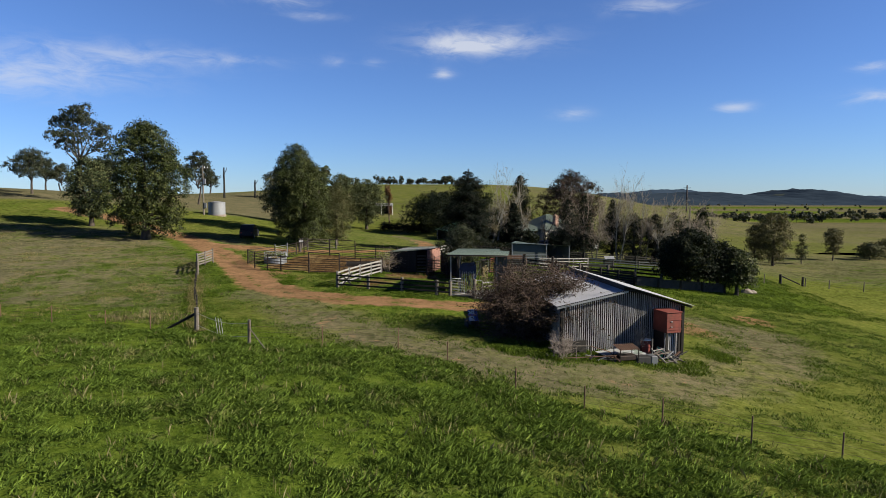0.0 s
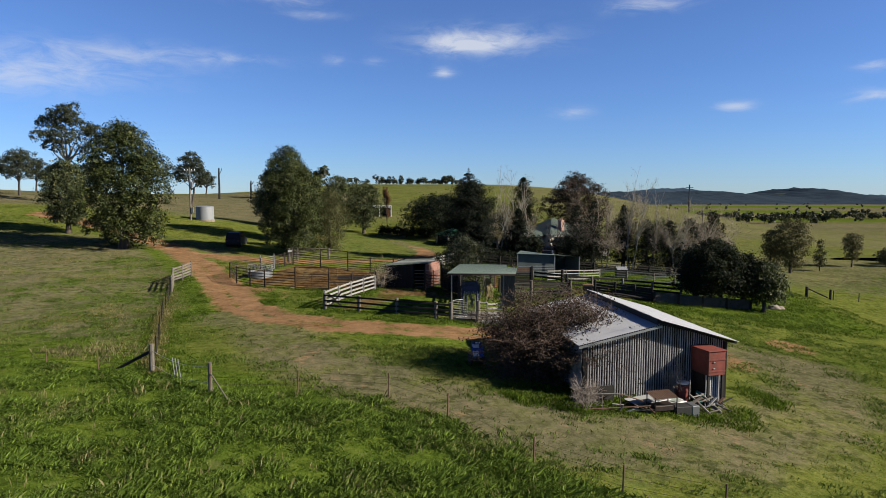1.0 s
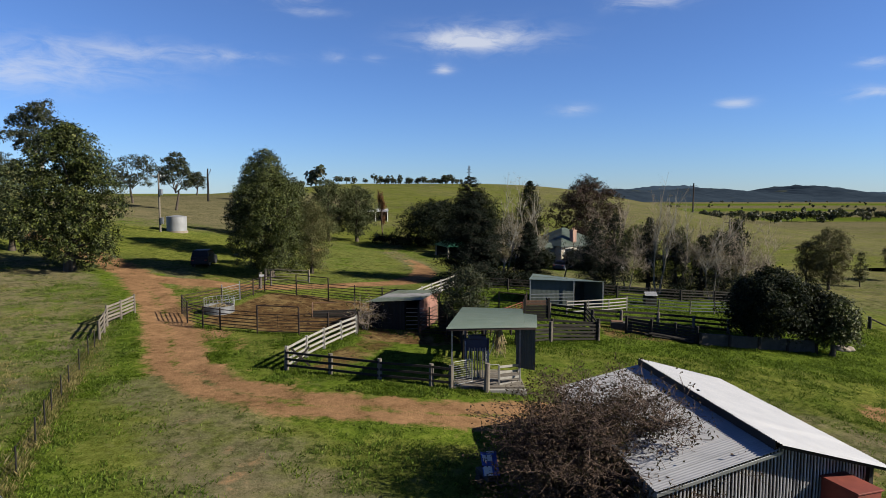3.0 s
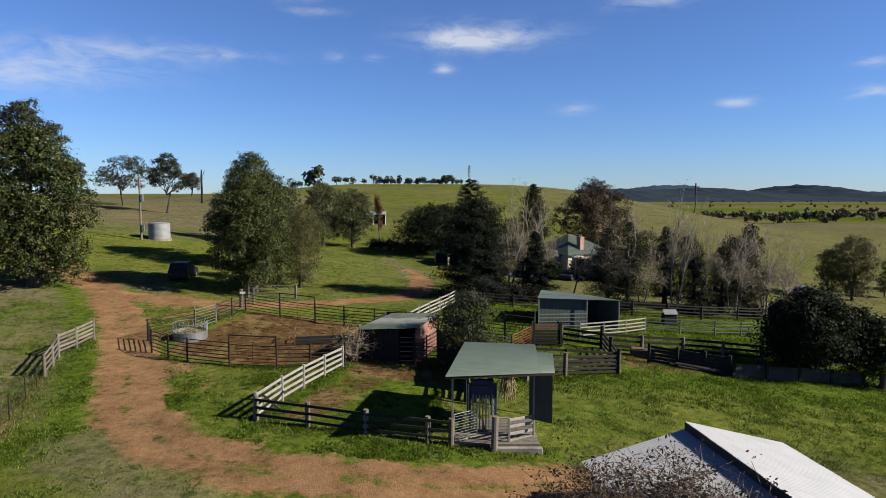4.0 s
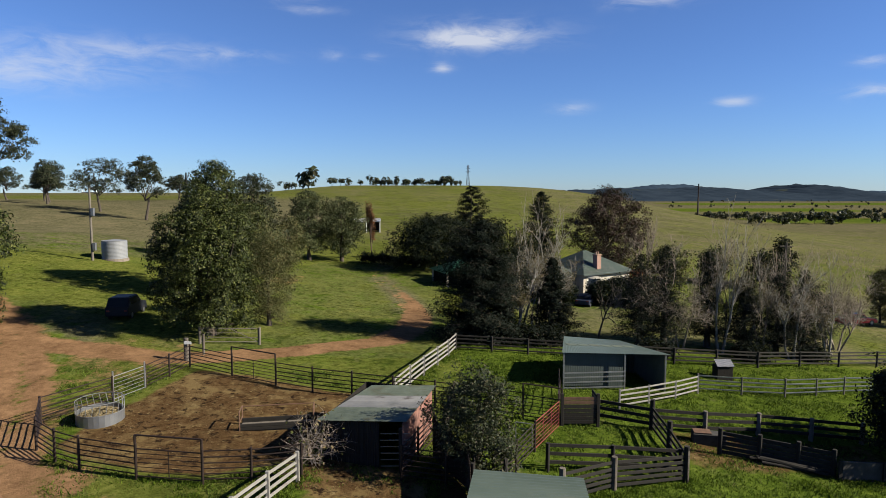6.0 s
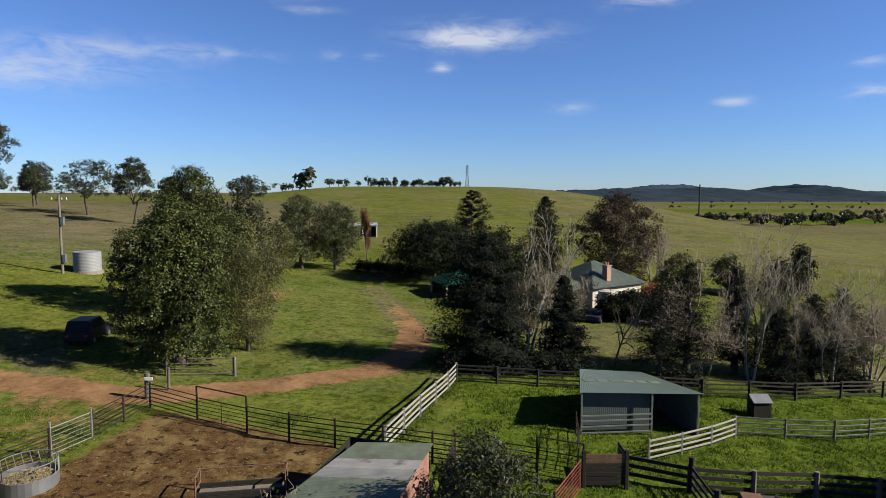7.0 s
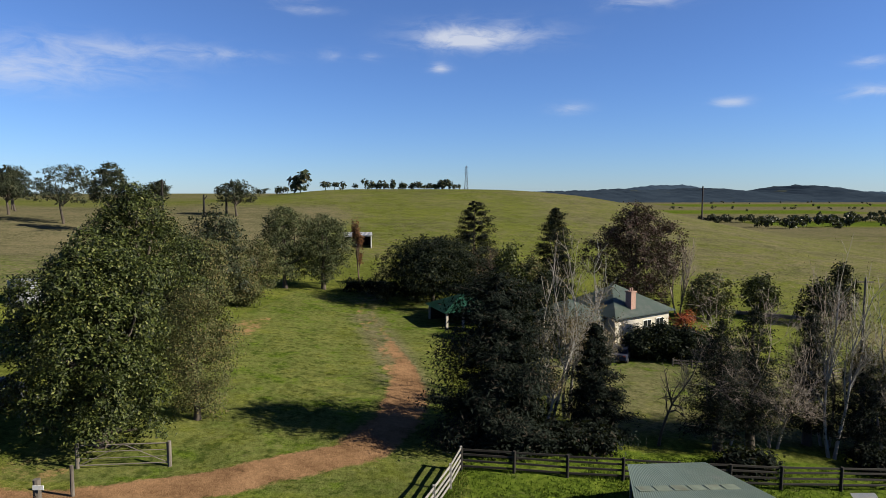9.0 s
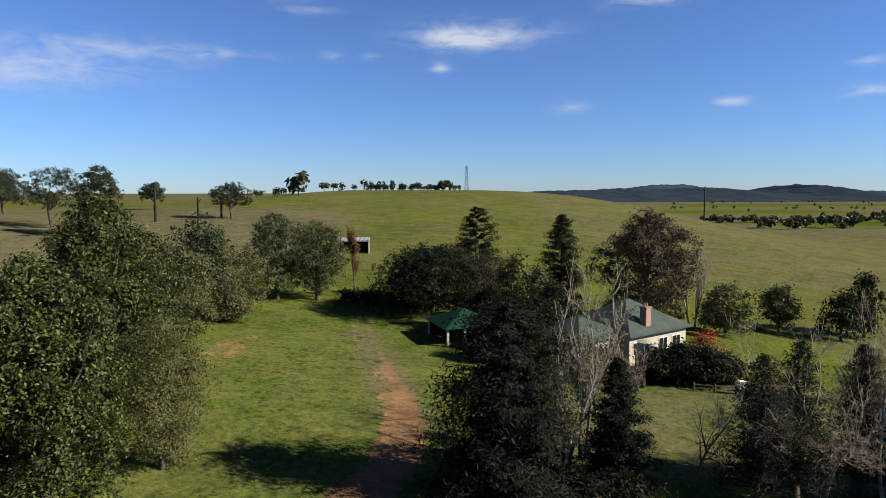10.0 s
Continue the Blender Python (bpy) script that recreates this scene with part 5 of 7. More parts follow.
    tube_gate((0.7, 49.85), (1.75, 50.7), 1.25, 9, "galvanised mesh gate at the crush", "steel", lift=0.15, r=0.016)
    tube_gate((2.6, 49.8), (3.15, 50.0), 1.25, 4, "short galvanised gate panel at the crush", "steel", r=0.016, stays=0)
    fence([(3.15, 50.0), (4.35, 50.75)], 1.3, (0.3, 0.62, 0.94, 1.25), "white-painted timber panel at the crush", "white_rail_fence", 0.05, (0.04, 0.13), "white_rail", "white_rail", seed=60, square=True)
    t = thing("hay_bundle", 3.35, 53.0, label="hanging bundle of pale frayed rope and hay", category="bundle")
    rng = np.random.default_rng(5)
    w = Wood(4)
    for i in range(60):
        x, y = rng.normal(0, 0.16), rng.normal(0, 0.1)
        w.limb(curve_to(rng, (x * 0.6, y, 2.6), (x * 1.6, y, rng.uniform(0.9, 1.9)), 5, 0.05), np.full(5, 0.014))
    w.mesh("strand", "hay", t)


crush_shelter()


def animal_shelter():
    t = thing("animal_shelter", 8.17, 74.96, z=0, label="low skillion animal shelter with a grey-green roof and open front", category="shelter")
    fl, fr, bl, br = Vector((-0.1, -0.1, 2.67)), Vector((7.3, 0.7, 2.30)), Vector((1.0, 5.0, 2.58)), Vector((5.6, 7.0, 1.80))
    n = 9
    for i in range(n):
        a, b = i / n, (i + 1) / n + 0.004
        corrugated(t, "roof_sheet", "green_roof", (fl.lerp(fr, a), fl.lerp(fr, b), bl.lerp(br, a), bl.lerp(br, b)), 0.12, 0.004)
    bm = B()
    for a, b in ((0.04, 0.16), (0.18, 0.30), (0.32, 0.44), (0.46, 0.58), (0.60, 0.72), (0.74, 0.86)):
        p, q = fl.lerp(bl, 0.48).lerp(fr.lerp(br, 0.48), a), fl.lerp(bl, 0.48).lerp(fr.lerp(br, 0.48), b)
        bar(bm, p + Vector((0, 0, 0.02)), q + Vector((0, 0, 0.02)), 0.5, 0.012)
    part("skylight", bm, "old_roof", t, "dull translucent skylight strip")
    for x, y, z in ((0.05, 0.05, 2.62), (4.2, 0.5, 2.43), (7.0, 0.78, 2.25), (1.1, 4.7, 2.5), (5.4, 6.4, 1.8)):
        bm = B()
        block(bm, (x - 0.05, y - 0.05, -0.9), (x + 0.05, y + 0.05, z), 0.005)
        part("post", bm, "steel", t)
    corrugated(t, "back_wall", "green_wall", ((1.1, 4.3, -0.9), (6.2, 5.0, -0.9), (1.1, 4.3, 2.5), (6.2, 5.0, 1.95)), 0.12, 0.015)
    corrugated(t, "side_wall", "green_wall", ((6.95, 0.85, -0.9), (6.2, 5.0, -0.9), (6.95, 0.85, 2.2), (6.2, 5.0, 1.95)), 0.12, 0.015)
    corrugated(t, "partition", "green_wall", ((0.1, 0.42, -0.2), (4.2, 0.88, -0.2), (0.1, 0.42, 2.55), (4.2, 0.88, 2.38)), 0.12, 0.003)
    for z in (0.25, 0.62, 0.95, 1.25):
        bm = B()
        bar(bm, (0.0, 0.0, z), (4.2, 0.45, z - 0.02), 0.04, 0.09, 0.005)
        part("rail", bm, "zinc", t)


animal_shelter()


def pink_shed():
    x0, y0 = -5.3, 62.9
    t = thing("pink_shed", x0, y0, z=0.6, label="small shed with faded pink iron walls and patched roof", category="shed")
    fl, fr, br, bl = Vector((0, 0, 0)), Vector((3.75, -1.4, 0)), Vector((5.0, 4.0, 0)), Vector((1.4, 5.2, 0))
    up = Vector((0, 0, 1))
    corrugated(t, "side_wall", "pink_wall", (fr - up * 0.6, br - up * 0.6, fr + up * 2.3, br + up * 2.2), 0.12, 0.015)
    # near-black back and left walls hold the shade of the shed's inside
    corrugated(t, "back_wall", "timber_dark", (br - up * 0.6, bl - up * 0.6, br + up * 2.2, bl + up * 2.2), 0.12, 0.015)
    corrugated(t, "side_wall", "timber_dark", (bl - up * 0.6, fl - up * 0.6, bl + up * 2.2, fl + up * 2.05), 0.12, 0.015)
    for f in (0.02, 0.5, 0.98):
        bm = B()
        a = fl.lerp(fr, f)
        block(bm, (a.x - 0.07, a.y - 0.07, -0.6), (a.x + 0.07, a.y + 0.07, 2.1), 0.01)
        part("post", bm, "timber_dark", t)
    for z in (0.5, 1.0):
        bm = B()
        bar(bm, fl + up * z, fl.lerp(fr, 0.5) + up * z, 0.05, 0.14)
        part("rail", bm, "timber_dark", t)
    # near-black sheet added across the open front in place of its deep shade
    corrugated(t, "front_wall", "timber_dark", (fl - up * 0.6, fl.lerp(fr, 0.72) - up * 0.6, fl + up * 2.0, fl.lerp(fr, 0.72) + up * 2.2), 0.12, 0.015)
    for i in range(6):
        bm = B()
        z = 0.25 + 0.3 * i
        pipe(bm, fl.lerp(fr, 0.74) + Vector((0, -0.12, z)), fr + Vector((0.35, 0.25, z)), 0.025, None, 6)
        part("gate_bar", bm, "steel", t)
    n = 6
    a0, a1, b0, b1 = Vector((-0.3, -0.3, 2.05)), Vector((3.95, -1.5, 2.42)), Vector((1.75, 4.5, 2.2)), Vector((5.2, 4.1, 2.3))
    for i in range(n):
        p, q = i / n, (i + 1) / n + 0.01
        corrugated(t, "roof_sheet", ("old_roof", "old_roof", "zinc_wall", "zinc_wall", "old_roof", "old_roof")[i], (a0.lerp(b0, p), a0.lerp(b0, q), a1.lerp(b1, p), a1.lerp(b1, q)), 0.12, 0.015)
    bare(x0 - 0.2, y0 - 0.7, 2.4, 1.6, 77, "twig", "leafless climbing shrub against the pink shed", stems=6, depth=3, trunk=0.04, upright=0.3, name="shrub", leaf="leaf_yellow", leaf_count=250)


pink_shed()


def hip_roof(bm, x0, y0, x1, y1, z, rise, over=0.45):
    x0, y0, x1, y1 = x0 - over, y0 - over, x1 + over, y1 + over
    if x1 - x0 >= y1 - y0:
        h = (y1 - y0) / 2
        r0, r1 = (x0 + h, (y0 + y1) / 2, z + rise), (x1 - h, (y0 + y1) / 2, z + rise)
    else:
        h = (x1 - x0) / 2
        r0, r1 = ((x0 + x1) / 2, y0 + h, z + rise), ((x0 + x1) / 2, y1 - h, z + rise)
    c = [bm.verts.new(p) for p in ((x0, y0, z), (x1, y0, z), (x1, y1, z), (x0, y1, z))]
    a, b = bm.verts.new(r0), bm.verts.new(r1)
    if x1 - x0 >= y1 - y0:
        fs = ((c[0], c[1], b, a), (c[1], c[2], b), (c[2], c[3], a, b), (c[3], c[0], a))
    else:
        fs = ((c[0], c[1], a), (c[1], c[2], b, a), (c[2], c[3], b), (c[3], c[0], a, b))
    for f in fs:
        bm.faces.new(f)
    bmesh.ops.solidify(bm, geom=bm.faces[:], thickness=0.12)


def house():
    t = thing("farm_house", 19.0, 117.6, z=-0.9, turn=34, label="low cream farmhouse with a green hipped iron roof and brick chimney", category="house")
    bm = B()
    block(bm, (0, 0, -0.6), (9.2, 8.5, 3.1), 0.02)
    part("wall", bm, "cream", t)
    bm = B()
    hip_roof(bm, 0, 0, 9.2, 8.5, 3.1, 2.7)
    part("roof", bm, "green_house_roof", t)
    bm = B()
    block(bm, (-5.5, 1.5, -0.6), (0, 8.0, 2.8), 0.02)
    part("wing_wall", bm, "cream", t)
    bm = B()
    hip_roof(bm, -5.5, 1.5, 1.0, 8.0, 2.8, 1.9)
    part("wing_roof", bm, "green_house_roof", t)
    bm = B()
    block(bm, (3.0, 0.4, 3.0), (3.8, 1.2, 5.6), 0.02)
    block(bm, (2.93, 0.33, 5.45), (3.87, 1.27, 5.6), 0.01)
    c = part("chimney", bm, "brick", t, "pinkish brick chimney")
    for x in (3.2, 3.6):
        bm = B()
        pipe(bm, (x, 0.8, 5.55), (x, 0.8, 5.95), 0.11, 0.09, 10)
        part("chimney_pot", bm, "brick", c)
    for x0, x1 in ((0.6, 1.7), (4.6, 6.0), (6.8, 8.2)):
        bm = B()
        block(bm, (x0, -0.05, 1.0), (x1, 0.02, 2.3), 0.01)
        w = part("window", bm, "white", t, "white-framed window")
        for k in range(2):
            bm = B()
            xm = x0 + 0.06 + k * (x1 - x0 - 0.06) / 2
            block(bm, (xm, -0.065, 1.07), (xm + (x1 - x0) / 2 - 0.1, -0.055, 2.23))
            part("pane", bm, "glass", w)
    for y0, y1 in ((1.5, 2.9), (5.0, 6.4)):
        bm = B()
        block(bm, (9.18, y0, 1.0), (9.25, y1, 2.3), 0.01)
        w = part("window", bm, "white", t)
        bm = B()
        block(bm, (9.255, y0 + 0.07, 1.07), (9.265, y1 - 0.07, 2.23))
        part("pane", bm, "glass", w)
    bm = B()
    for a, b in (((-0.5, -0.5), (9.7, -0.5)), ((9.7, -0.5), (9.7, 9.0))):
        bar(bm, (*a, 3.04), (*b, 3.04), 0.12, 0.12)
    part("gutter", bm, "green_wall", t)
    # water tank on a brick stand
    k = thing("water_tank", 20.3, 116.0, z=-0.9, label="small white round water tank on a brick stand", category="water tank")
    for i in range(9):
        for s in range(10):
            a0, a1 = (s + 0.5 * (i % 2)) / 10 * 2 * math.pi, (s + 0.5 * (i % 2) + 0.93) / 10 * 2 * math.pi
            if i in (6,) and s % 2:
                continue
            bm = B()
            p, q = Vector((1.05 * math.cos(a0), 1.05 * math.sin(a0), i * 0.19 - 0.3)), Vector((1.05 * math.cos(a1), 1.05 * math.sin(a1), i * 0.19 - 0.3))
            bar(bm, p, q, 0.2, 0.17, 0.008)
            part("brick", bm, "brick", k)
    bm = B()
    pipe(bm, (0, 0, 1.45), (0, 0, 1.6), 1.2, None, 24)
    part("slab", bm, "concrete", k)
    bm = B()
    pipe(bm, (0, 0, 1.6), (0, 0, 2.9), 0.98, None, 28)
    part("tank", bm, "cream", k)
    bm = B()
    pipe(bm, (0, 0, 2.9), (0, 0, 3.08), 1.0, 0.35, 28)
    part("lid", bm, "cream", k)


MAT["green_house_roof"] = surface("green_house_roof_iron", (0.065, 0.095, 0.081), (0.107, 0.131, 0.115), 0.8, 0.45, 0.0, stain=(0.130, 0.142, 0.138), stain_at=(0.5, 0.75), relief=0.06, grain=12)
MAT["dark_green_roof"] = surface("dark_green_roof_iron", (0.012, 0.054, 0.032), (0.019, 0.076, 0.048), 0.8, 0.42, 0.0, relief=0.06)
house()


def carport():
    t = thing("carport", 0.9, 123.6, z=-0.75, turn=20, label="open carport with cream posts and a dark green hipped roof", category="carport")
    bm = B()
    hip_roof(bm, 0, 0, 6.4, 6.5, 2.35, 1.6, 0.35)
    part("roof", bm, "dark_green_roof", t)
    for x in (0.15, 2.2, 4.3, 6.25):
        for y in (0.15, 6.3):
            bm = B()
            block(bm, (x - 0.13, y - 0.13, -0.5), (x + 0.13, y + 0.13, 2.35), 0.01)
            part("post", bm, "cream", t)
    bm = B()
    block(bm, (0.2, 6.1, -0.5), (6.2, 6.2, 2.3))
    part("back_wall", bm, "timber_dark", t)
    bm = B()
    block(bm, (6.1, 0.3, -0.5), (6.2, 6.1, 2.3))
    part("side_wall", bm, "timber_dark", t)


carport()


def hay_shed():
    t = thing("hay_shed", -22.4, 195.0, turn=9, label="open-fronted pale iron hay shed on the hill", category="shed")
    for x in (0, 3.4, 6.8):
        bm = B()
        block(bm, (x - 0.1, -0.1, -0.6), (x + 0.1, 0.1, 2.9))
        part("post", bm, "white", t)
    corrugated(t, "back_wall", "timber_dark", ((0, 5, -0.9), (6.8, 5, -0.9), (0, 5, 2.9), (6.8, 5, 2.9)), 0.3, 0.03)
    for x in (0, 6.8):
        corrugated(t, "side_wall", "timber_dark", ((x, 0, -0.9), (x, 5, -0.9), (x, 0, 2.9), (x, 5, 2.9)), 0.3, 0.03)
    corrugated(t, "roof", "zinc_roof", ((-0.3, -0.3, 2.95), (7.1, -0.3, 2.95), (-0.3, 2.5, 3.5), (7.1, 2.5, 3.5)), 0.3, 0.03)
    corrugated(t, "roof", "zinc_roof", ((-0.3, 5.3, 2.9), (7.1, 5.3, 2.9), (-0.3, 2.5, 3.5), (7.1, 2.5, 3.5)), 0.3, 0.03)
    bm = B()
    block(bm, (-0.1, -0.15, 2.7), (6.9, -0.05, 2.9))
    part("fascia", bm, "white", t)


hay_shed()


def pen_hut():
    t = thing("animal_hut", 21.2, 80.6, label="small dark timber animal hut with a pale iron roof", category="hut")
    t.scale = (0.84, 0.84, 0.92)
    for i in range(9):
        bm = B()
        block(bm, (-0.68 + i * 0.15, -0.6, -0.2), (-0.68 + i * 0.15 + 0.138, -0.56, 0.98))
        part("board", bm, "timber_dark", t)
    bm = B()
    block(bm, (-0.68, -0.55, -0.2), (0.68, 0.55, 1.0), 0.01)
    part("body", bm, "timber_dark", t)
    corrugated(t, "roof", "zinc_roof", ((-0.75, -0.7, 1.05), (0.75, -0.7, 1.05), (-0.55, 0.6, 1.35), (0.95, 0.6, 1.35)), 0.1, 0.012)


pen_hut()

# ---- water tank, poles ----
t = thing("water_tank", -39.6, 111.0, z=5.0, label="round corrugated grey water tank on a pale stone base", category="water tank")
bm = B()
pipe(bm, (0, 0, -0.6), (0, 0, 0.15), 1.6, 1.55, 28)
part("base", bm, "stone", t)
v, f, R, S = [], [], 40, 36
for i in range(R + 1):
    r = 1.42 + 0.018 * math.sin(i * math.pi / 1.5)
    for s in range(S):
        a = s / S * 2 * math.pi
        v.append((r * math.cos(a), r * math.sin(a), 0.15 + 2.15 * i / R))
for i in range(R):
    for s in range(S):
        f.append((i * S + s, i * S + (s + 1) % S, (i + 1) * S + (s + 1) % S, (i + 1) * S + s))
raw("body", v, f, "zinc_tank", t, smooth=True)
bm = B()
pipe(bm, (0, 0, 2.28), (0, 0, 2.42), 1.44, 0.4, 28)
part("lid", bm, "zinc_tank", t)
t = thing("power_pole", -41.0, 108.6, z=5.0, label="grey timber power pole with a crossarm and a meter box", category="power pole")
bm = B()
pipe(bm, (0, 0, -0.6), (0, 0, 8.6), 0.16, 0.11, 10)
part("pole", bm, "timber", t)
bm = B()
bar(bm, (-0.9, 0, 8.1), (0.9, 0.1, 8.1), 0.1, 0.12)
part("crossarm", bm, "timber", t)
for x in (-0.8, -0.3, 0.3, 0.8):
    bm = B()
    pipe(bm, (x, 0.05, 8.15), (x, 0.05, 8.38), 0.05, 0.03, 8)
    part("insulator", bm, "white", t)
for x, z in ((0.28, 5.4), (0.3, 1.3)):
    bm = B()
    block(bm, (x - 0.16, -0.2, z), (x + 0.2, 0.15, z + 0.9), 0.02)
    part("box", bm, "zinc", t)
for x, y, h, name, lab in ((-83, 241, 11.5, "dead_tree", "blackened dead tree trunk on the hill"), (-74, 250, 7, "dead_tree", "blackened dead tree trunk on the hill"), (-71, 262, 8.5, "dead_tree", "thin dead tree trunk on the hill")):
    t = thing(name, x, y, label=lab, category="tree")
    w = Wood(7)
    w.limb([(0, 0, -0.5), (0.1, 0, h * 0.4), (0, 0.1, h * 0.8), (0.15, 0, h)], (0.42, 0.36, 0.3, 0.22))
    w.limb([(0, 0, h * 0.75), (0.9, 0, h * 0.9), (1.2, 0, h * 1.0)], (0.2, 0.14, 0.05))
    w.mesh("trunk", "timber_dark", t)

# ---- yard furniture ----
t = thing("hay_feeder", -17.75, 66.7, label="round steel hay feeder half full of pale hay", category="feeder")
bm = B()
rolled = [[bm.verts.new((r * math.cos(k / 28 * 2 * math.pi), r * math.sin(k / 28 * 2 * math.pi), z)) for k in range(28)] for r, z in ((1.16, 0.0), (1.16, 0.6), (1.13, 0.6), (1.13, 0.0))]
for lo, hi in zip(rolled, rolled[1:]):
    for k in range(28):
        bm.faces.new((lo[k], lo[(k + 1) % 28], hi[(k + 1) % 28], hi[k]))
part("base_sheet", bm, "zinc", t)
for z in (0.62, 1.2):
    bm = B()
    for s in range(28):
        a0, a1 = s / 28 * 2 * math.pi, (s + 1) / 28 * 2 * math.pi
        pipe(bm, (1.15 * math.cos(a0), 1.15 * math.sin(a0), z), (1.15 * math.cos(a1), 1.15 * math.sin(a1), z), 0.022, None, 6)
    part("ring", bm, "steel", t)
for s in range(22):
    a = s / 22 * 2 * math.pi
    bm = B()
    pipe(bm, (1.15 * math.cos(a), 1.15 * math.sin(a), 0.6), (1.15 * math.cos(a + 0.1), 1.15 * math.sin(a + 0.1), 1.22), 0.018, None, 5)
    part("upright", bm, "steel", t)
rng = np.random.default_rng(9)
n = 1500
a, r = rng.random(n) * 2 * np.pi, np.sqrt(rng.random(n)) * 1.05
at = np.stack([r * np.cos(a), r * np.sin(a), 0.25 + 0.45 * (1 - r / 1.3) + rng.normal(0, 0.04, n)], 1)
v, f = leaves(rng, at, np.repeat([[0, 0, 1.0]], n, 0), 0.16, 0, 0.12)
hay = raw("hay", v, f, "hay", t, "loose pale hay")
hay["kind"] = "stuff"
t = thing("feed_bunk", -10.2, 66.2, turn=9, label="low dark wooden feed bunk with rusty pipe end frames", category="feed trough")
for y0, y1 in ((-0.5, -0.42), (0.42, 0.5)):
    for z in (0.02, 0.19):
        bm = B()
        block(bm, (0, y0, z), (3.7, y1, z + 0.16), 0.012)
        part("board", bm, "timber_dark", t)
bm = B()
block(bm, (0.02, -0.42, -0.1), (3.68, 0.42, 0.12))
part("bottom", bm, "timber", t)
for x in (0.0, 3.7):
    bm = B()
    for y in (-0.5, 0.5):
        pipe(bm, (x, y, -0.2), (x, y, 1.0), 0.032, None, 7)
    for z in (0.45, 1.0):
        pipe(bm, (x, -0.5, z), (x, 0.5, z), 0.032, None, 7)
    bmesh.ops.recalc_face_normals(bm, faces=bm.faces)
    part("end_frame", bm, "rust_brown", t, "red-brown rusty pipe end frame")
bm = B()
pipe(bm, (0, 0.5, 0.97), (3.7, 0.5, 0.97), 0.025, None, 7)
part("rail", bm, "rust_brown", t)
t = thing("crossed_boards", -8.55, 52.3, turn=26, label="two dark crossed boards leaning on the white rail fence", category="boards")
for x0, x1 in ((0.0, 1.05), (1.05, 0.0)):
    bm = B()
    bar(bm, (x0, -0.1 - 0.03 * x0, 0.02), (x1, 0.02 - 0.03 * x0, 1.15), 0.04, 0.11)
    part("board", bm, "timber_dark", t)
t = thing("water_trough", 13.7, 67.2, turn=-12, label="grey concrete water trough with a rusty cover", category="trough")
bm = B()
block(bm, (0, 0, -0.2), (1.7, 0.75, 0.55), 0.03)
part("body", bm, "shade_concrete", t)
bm = B()
block(bm, (0.05, 0.05, 0.56), (0.95, 0.72, 0.62), 0.01)
part("cover", bm, "rust_brown", t)
t = thing("loading_box", 6.9, 68.5, label="dark boarded timber box at the end of the race", category="box")
for i in range(7):
    bm = B()
    block(bm, (0, -0.02, 0.05 + i * 0.22), (2.0, 0.03, 0.05 + i * 0.22 + 0.19), 0.006)
    part("board", bm, "rust_brown" if i > 4 else "timber_dark", t)
for x in (0.0, 2.0):
    bm = B()
    block(bm, (x - 0.08, -0.06, -0.3), (x + 0.08, 0.1, 1.75), 0.01)
    part("post", bm, "timber_dark", t)
for i in range(7):
    bm = B()
    block(bm, (1.98, 0.0, 0.05 + i * 0.22), (2.03, 1.5, 0.05 + i * 0.22 + 0.19), 0.006)
    part("board", bm, "timber_dark", t)

# low wall of concrete slabs under the dark shrubs, whose shade is in the slab colour
t = thing("concrete_wall", 19.7, 64.2, label="low wall of upright grey concrete slabs below dark shrubs", category="wall")
o = (19.7, 64.2, g(19.7, 64.2))
line = [(19.7, 64.2), (22.1, 64.5), (24.5, 64.8), (26.9, 65.15), (29.4, 65.6)]
for i, (a, b) in enumerate(zip(line, line[1:])):
    bm = B()
    z = g(*a) - o[2]
    bar(bm, (a[0] - o[0], a[1] - o[1], z + 0.35), (b[0] - o[0] - 0.05, b[1] - o[1], g(*b) - o[2] + 0.35), 0.12, 1.3 - 0.06 * (i % 2), 0.02)
    part("slab", bm, "shade_concrete", t)
for a in line:
    bm = B()
    block(bm, (a[0] - o[0] - 0.1, a[1] - o[1] - 0.16, g(*a) - o[2] - 0.3), (a[0] - o[0] + 0.1, a[1] - o[1] - 0.06, g(*a) - o[2] + 1.05), 0.01)
    part("post", bm, "timber_dark", t)
t = thing("log_pile", 16.2, 65.4, turn=-14, label="heap of dark old logs and boards against the yard", category="logs")
rng = random.Random(4)
for i in range(12):
    bm = B()
    y, z = rng.uniform(-0.4, 0.5), 0.1 + 0.13 * (i // 4)
    x = rng.uniform(-0.4, 0.6)
    pipe(bm, (x, y, z - 0.1 * x), (x + rng.uniform(2.2, 3.4), y + rng.uniform(-0.3, 0.3), z - 0.35), rng.uniform(0.06, 0.12), None, 8)
    part("log", bm, "timber_dark", t)
for x, y, s in ((32.6, 67.4, 0.5), (33.4, 67.8, 0.35)):
    t = thing("boulder", x, y, label="rough weathered boulder in the grass", category="boulder")
    bm = B()
    bmesh.ops.create_icosphere(bm, subdivisions=3, radius=s)
    for v in bm.verts:
        k = 1 + 0.35 * noise.noise(v.co * 2.2 / s * 0.6 + Vector((x, y, 0)))
        v.co = Vector((v.co.x * k * 1.3, v.co.y * k, v.co.z * k * 0.65 + s * 0.2))
    for f in bm.faces:
        f.smooth = True
    part("rock", bm, "stone", t)


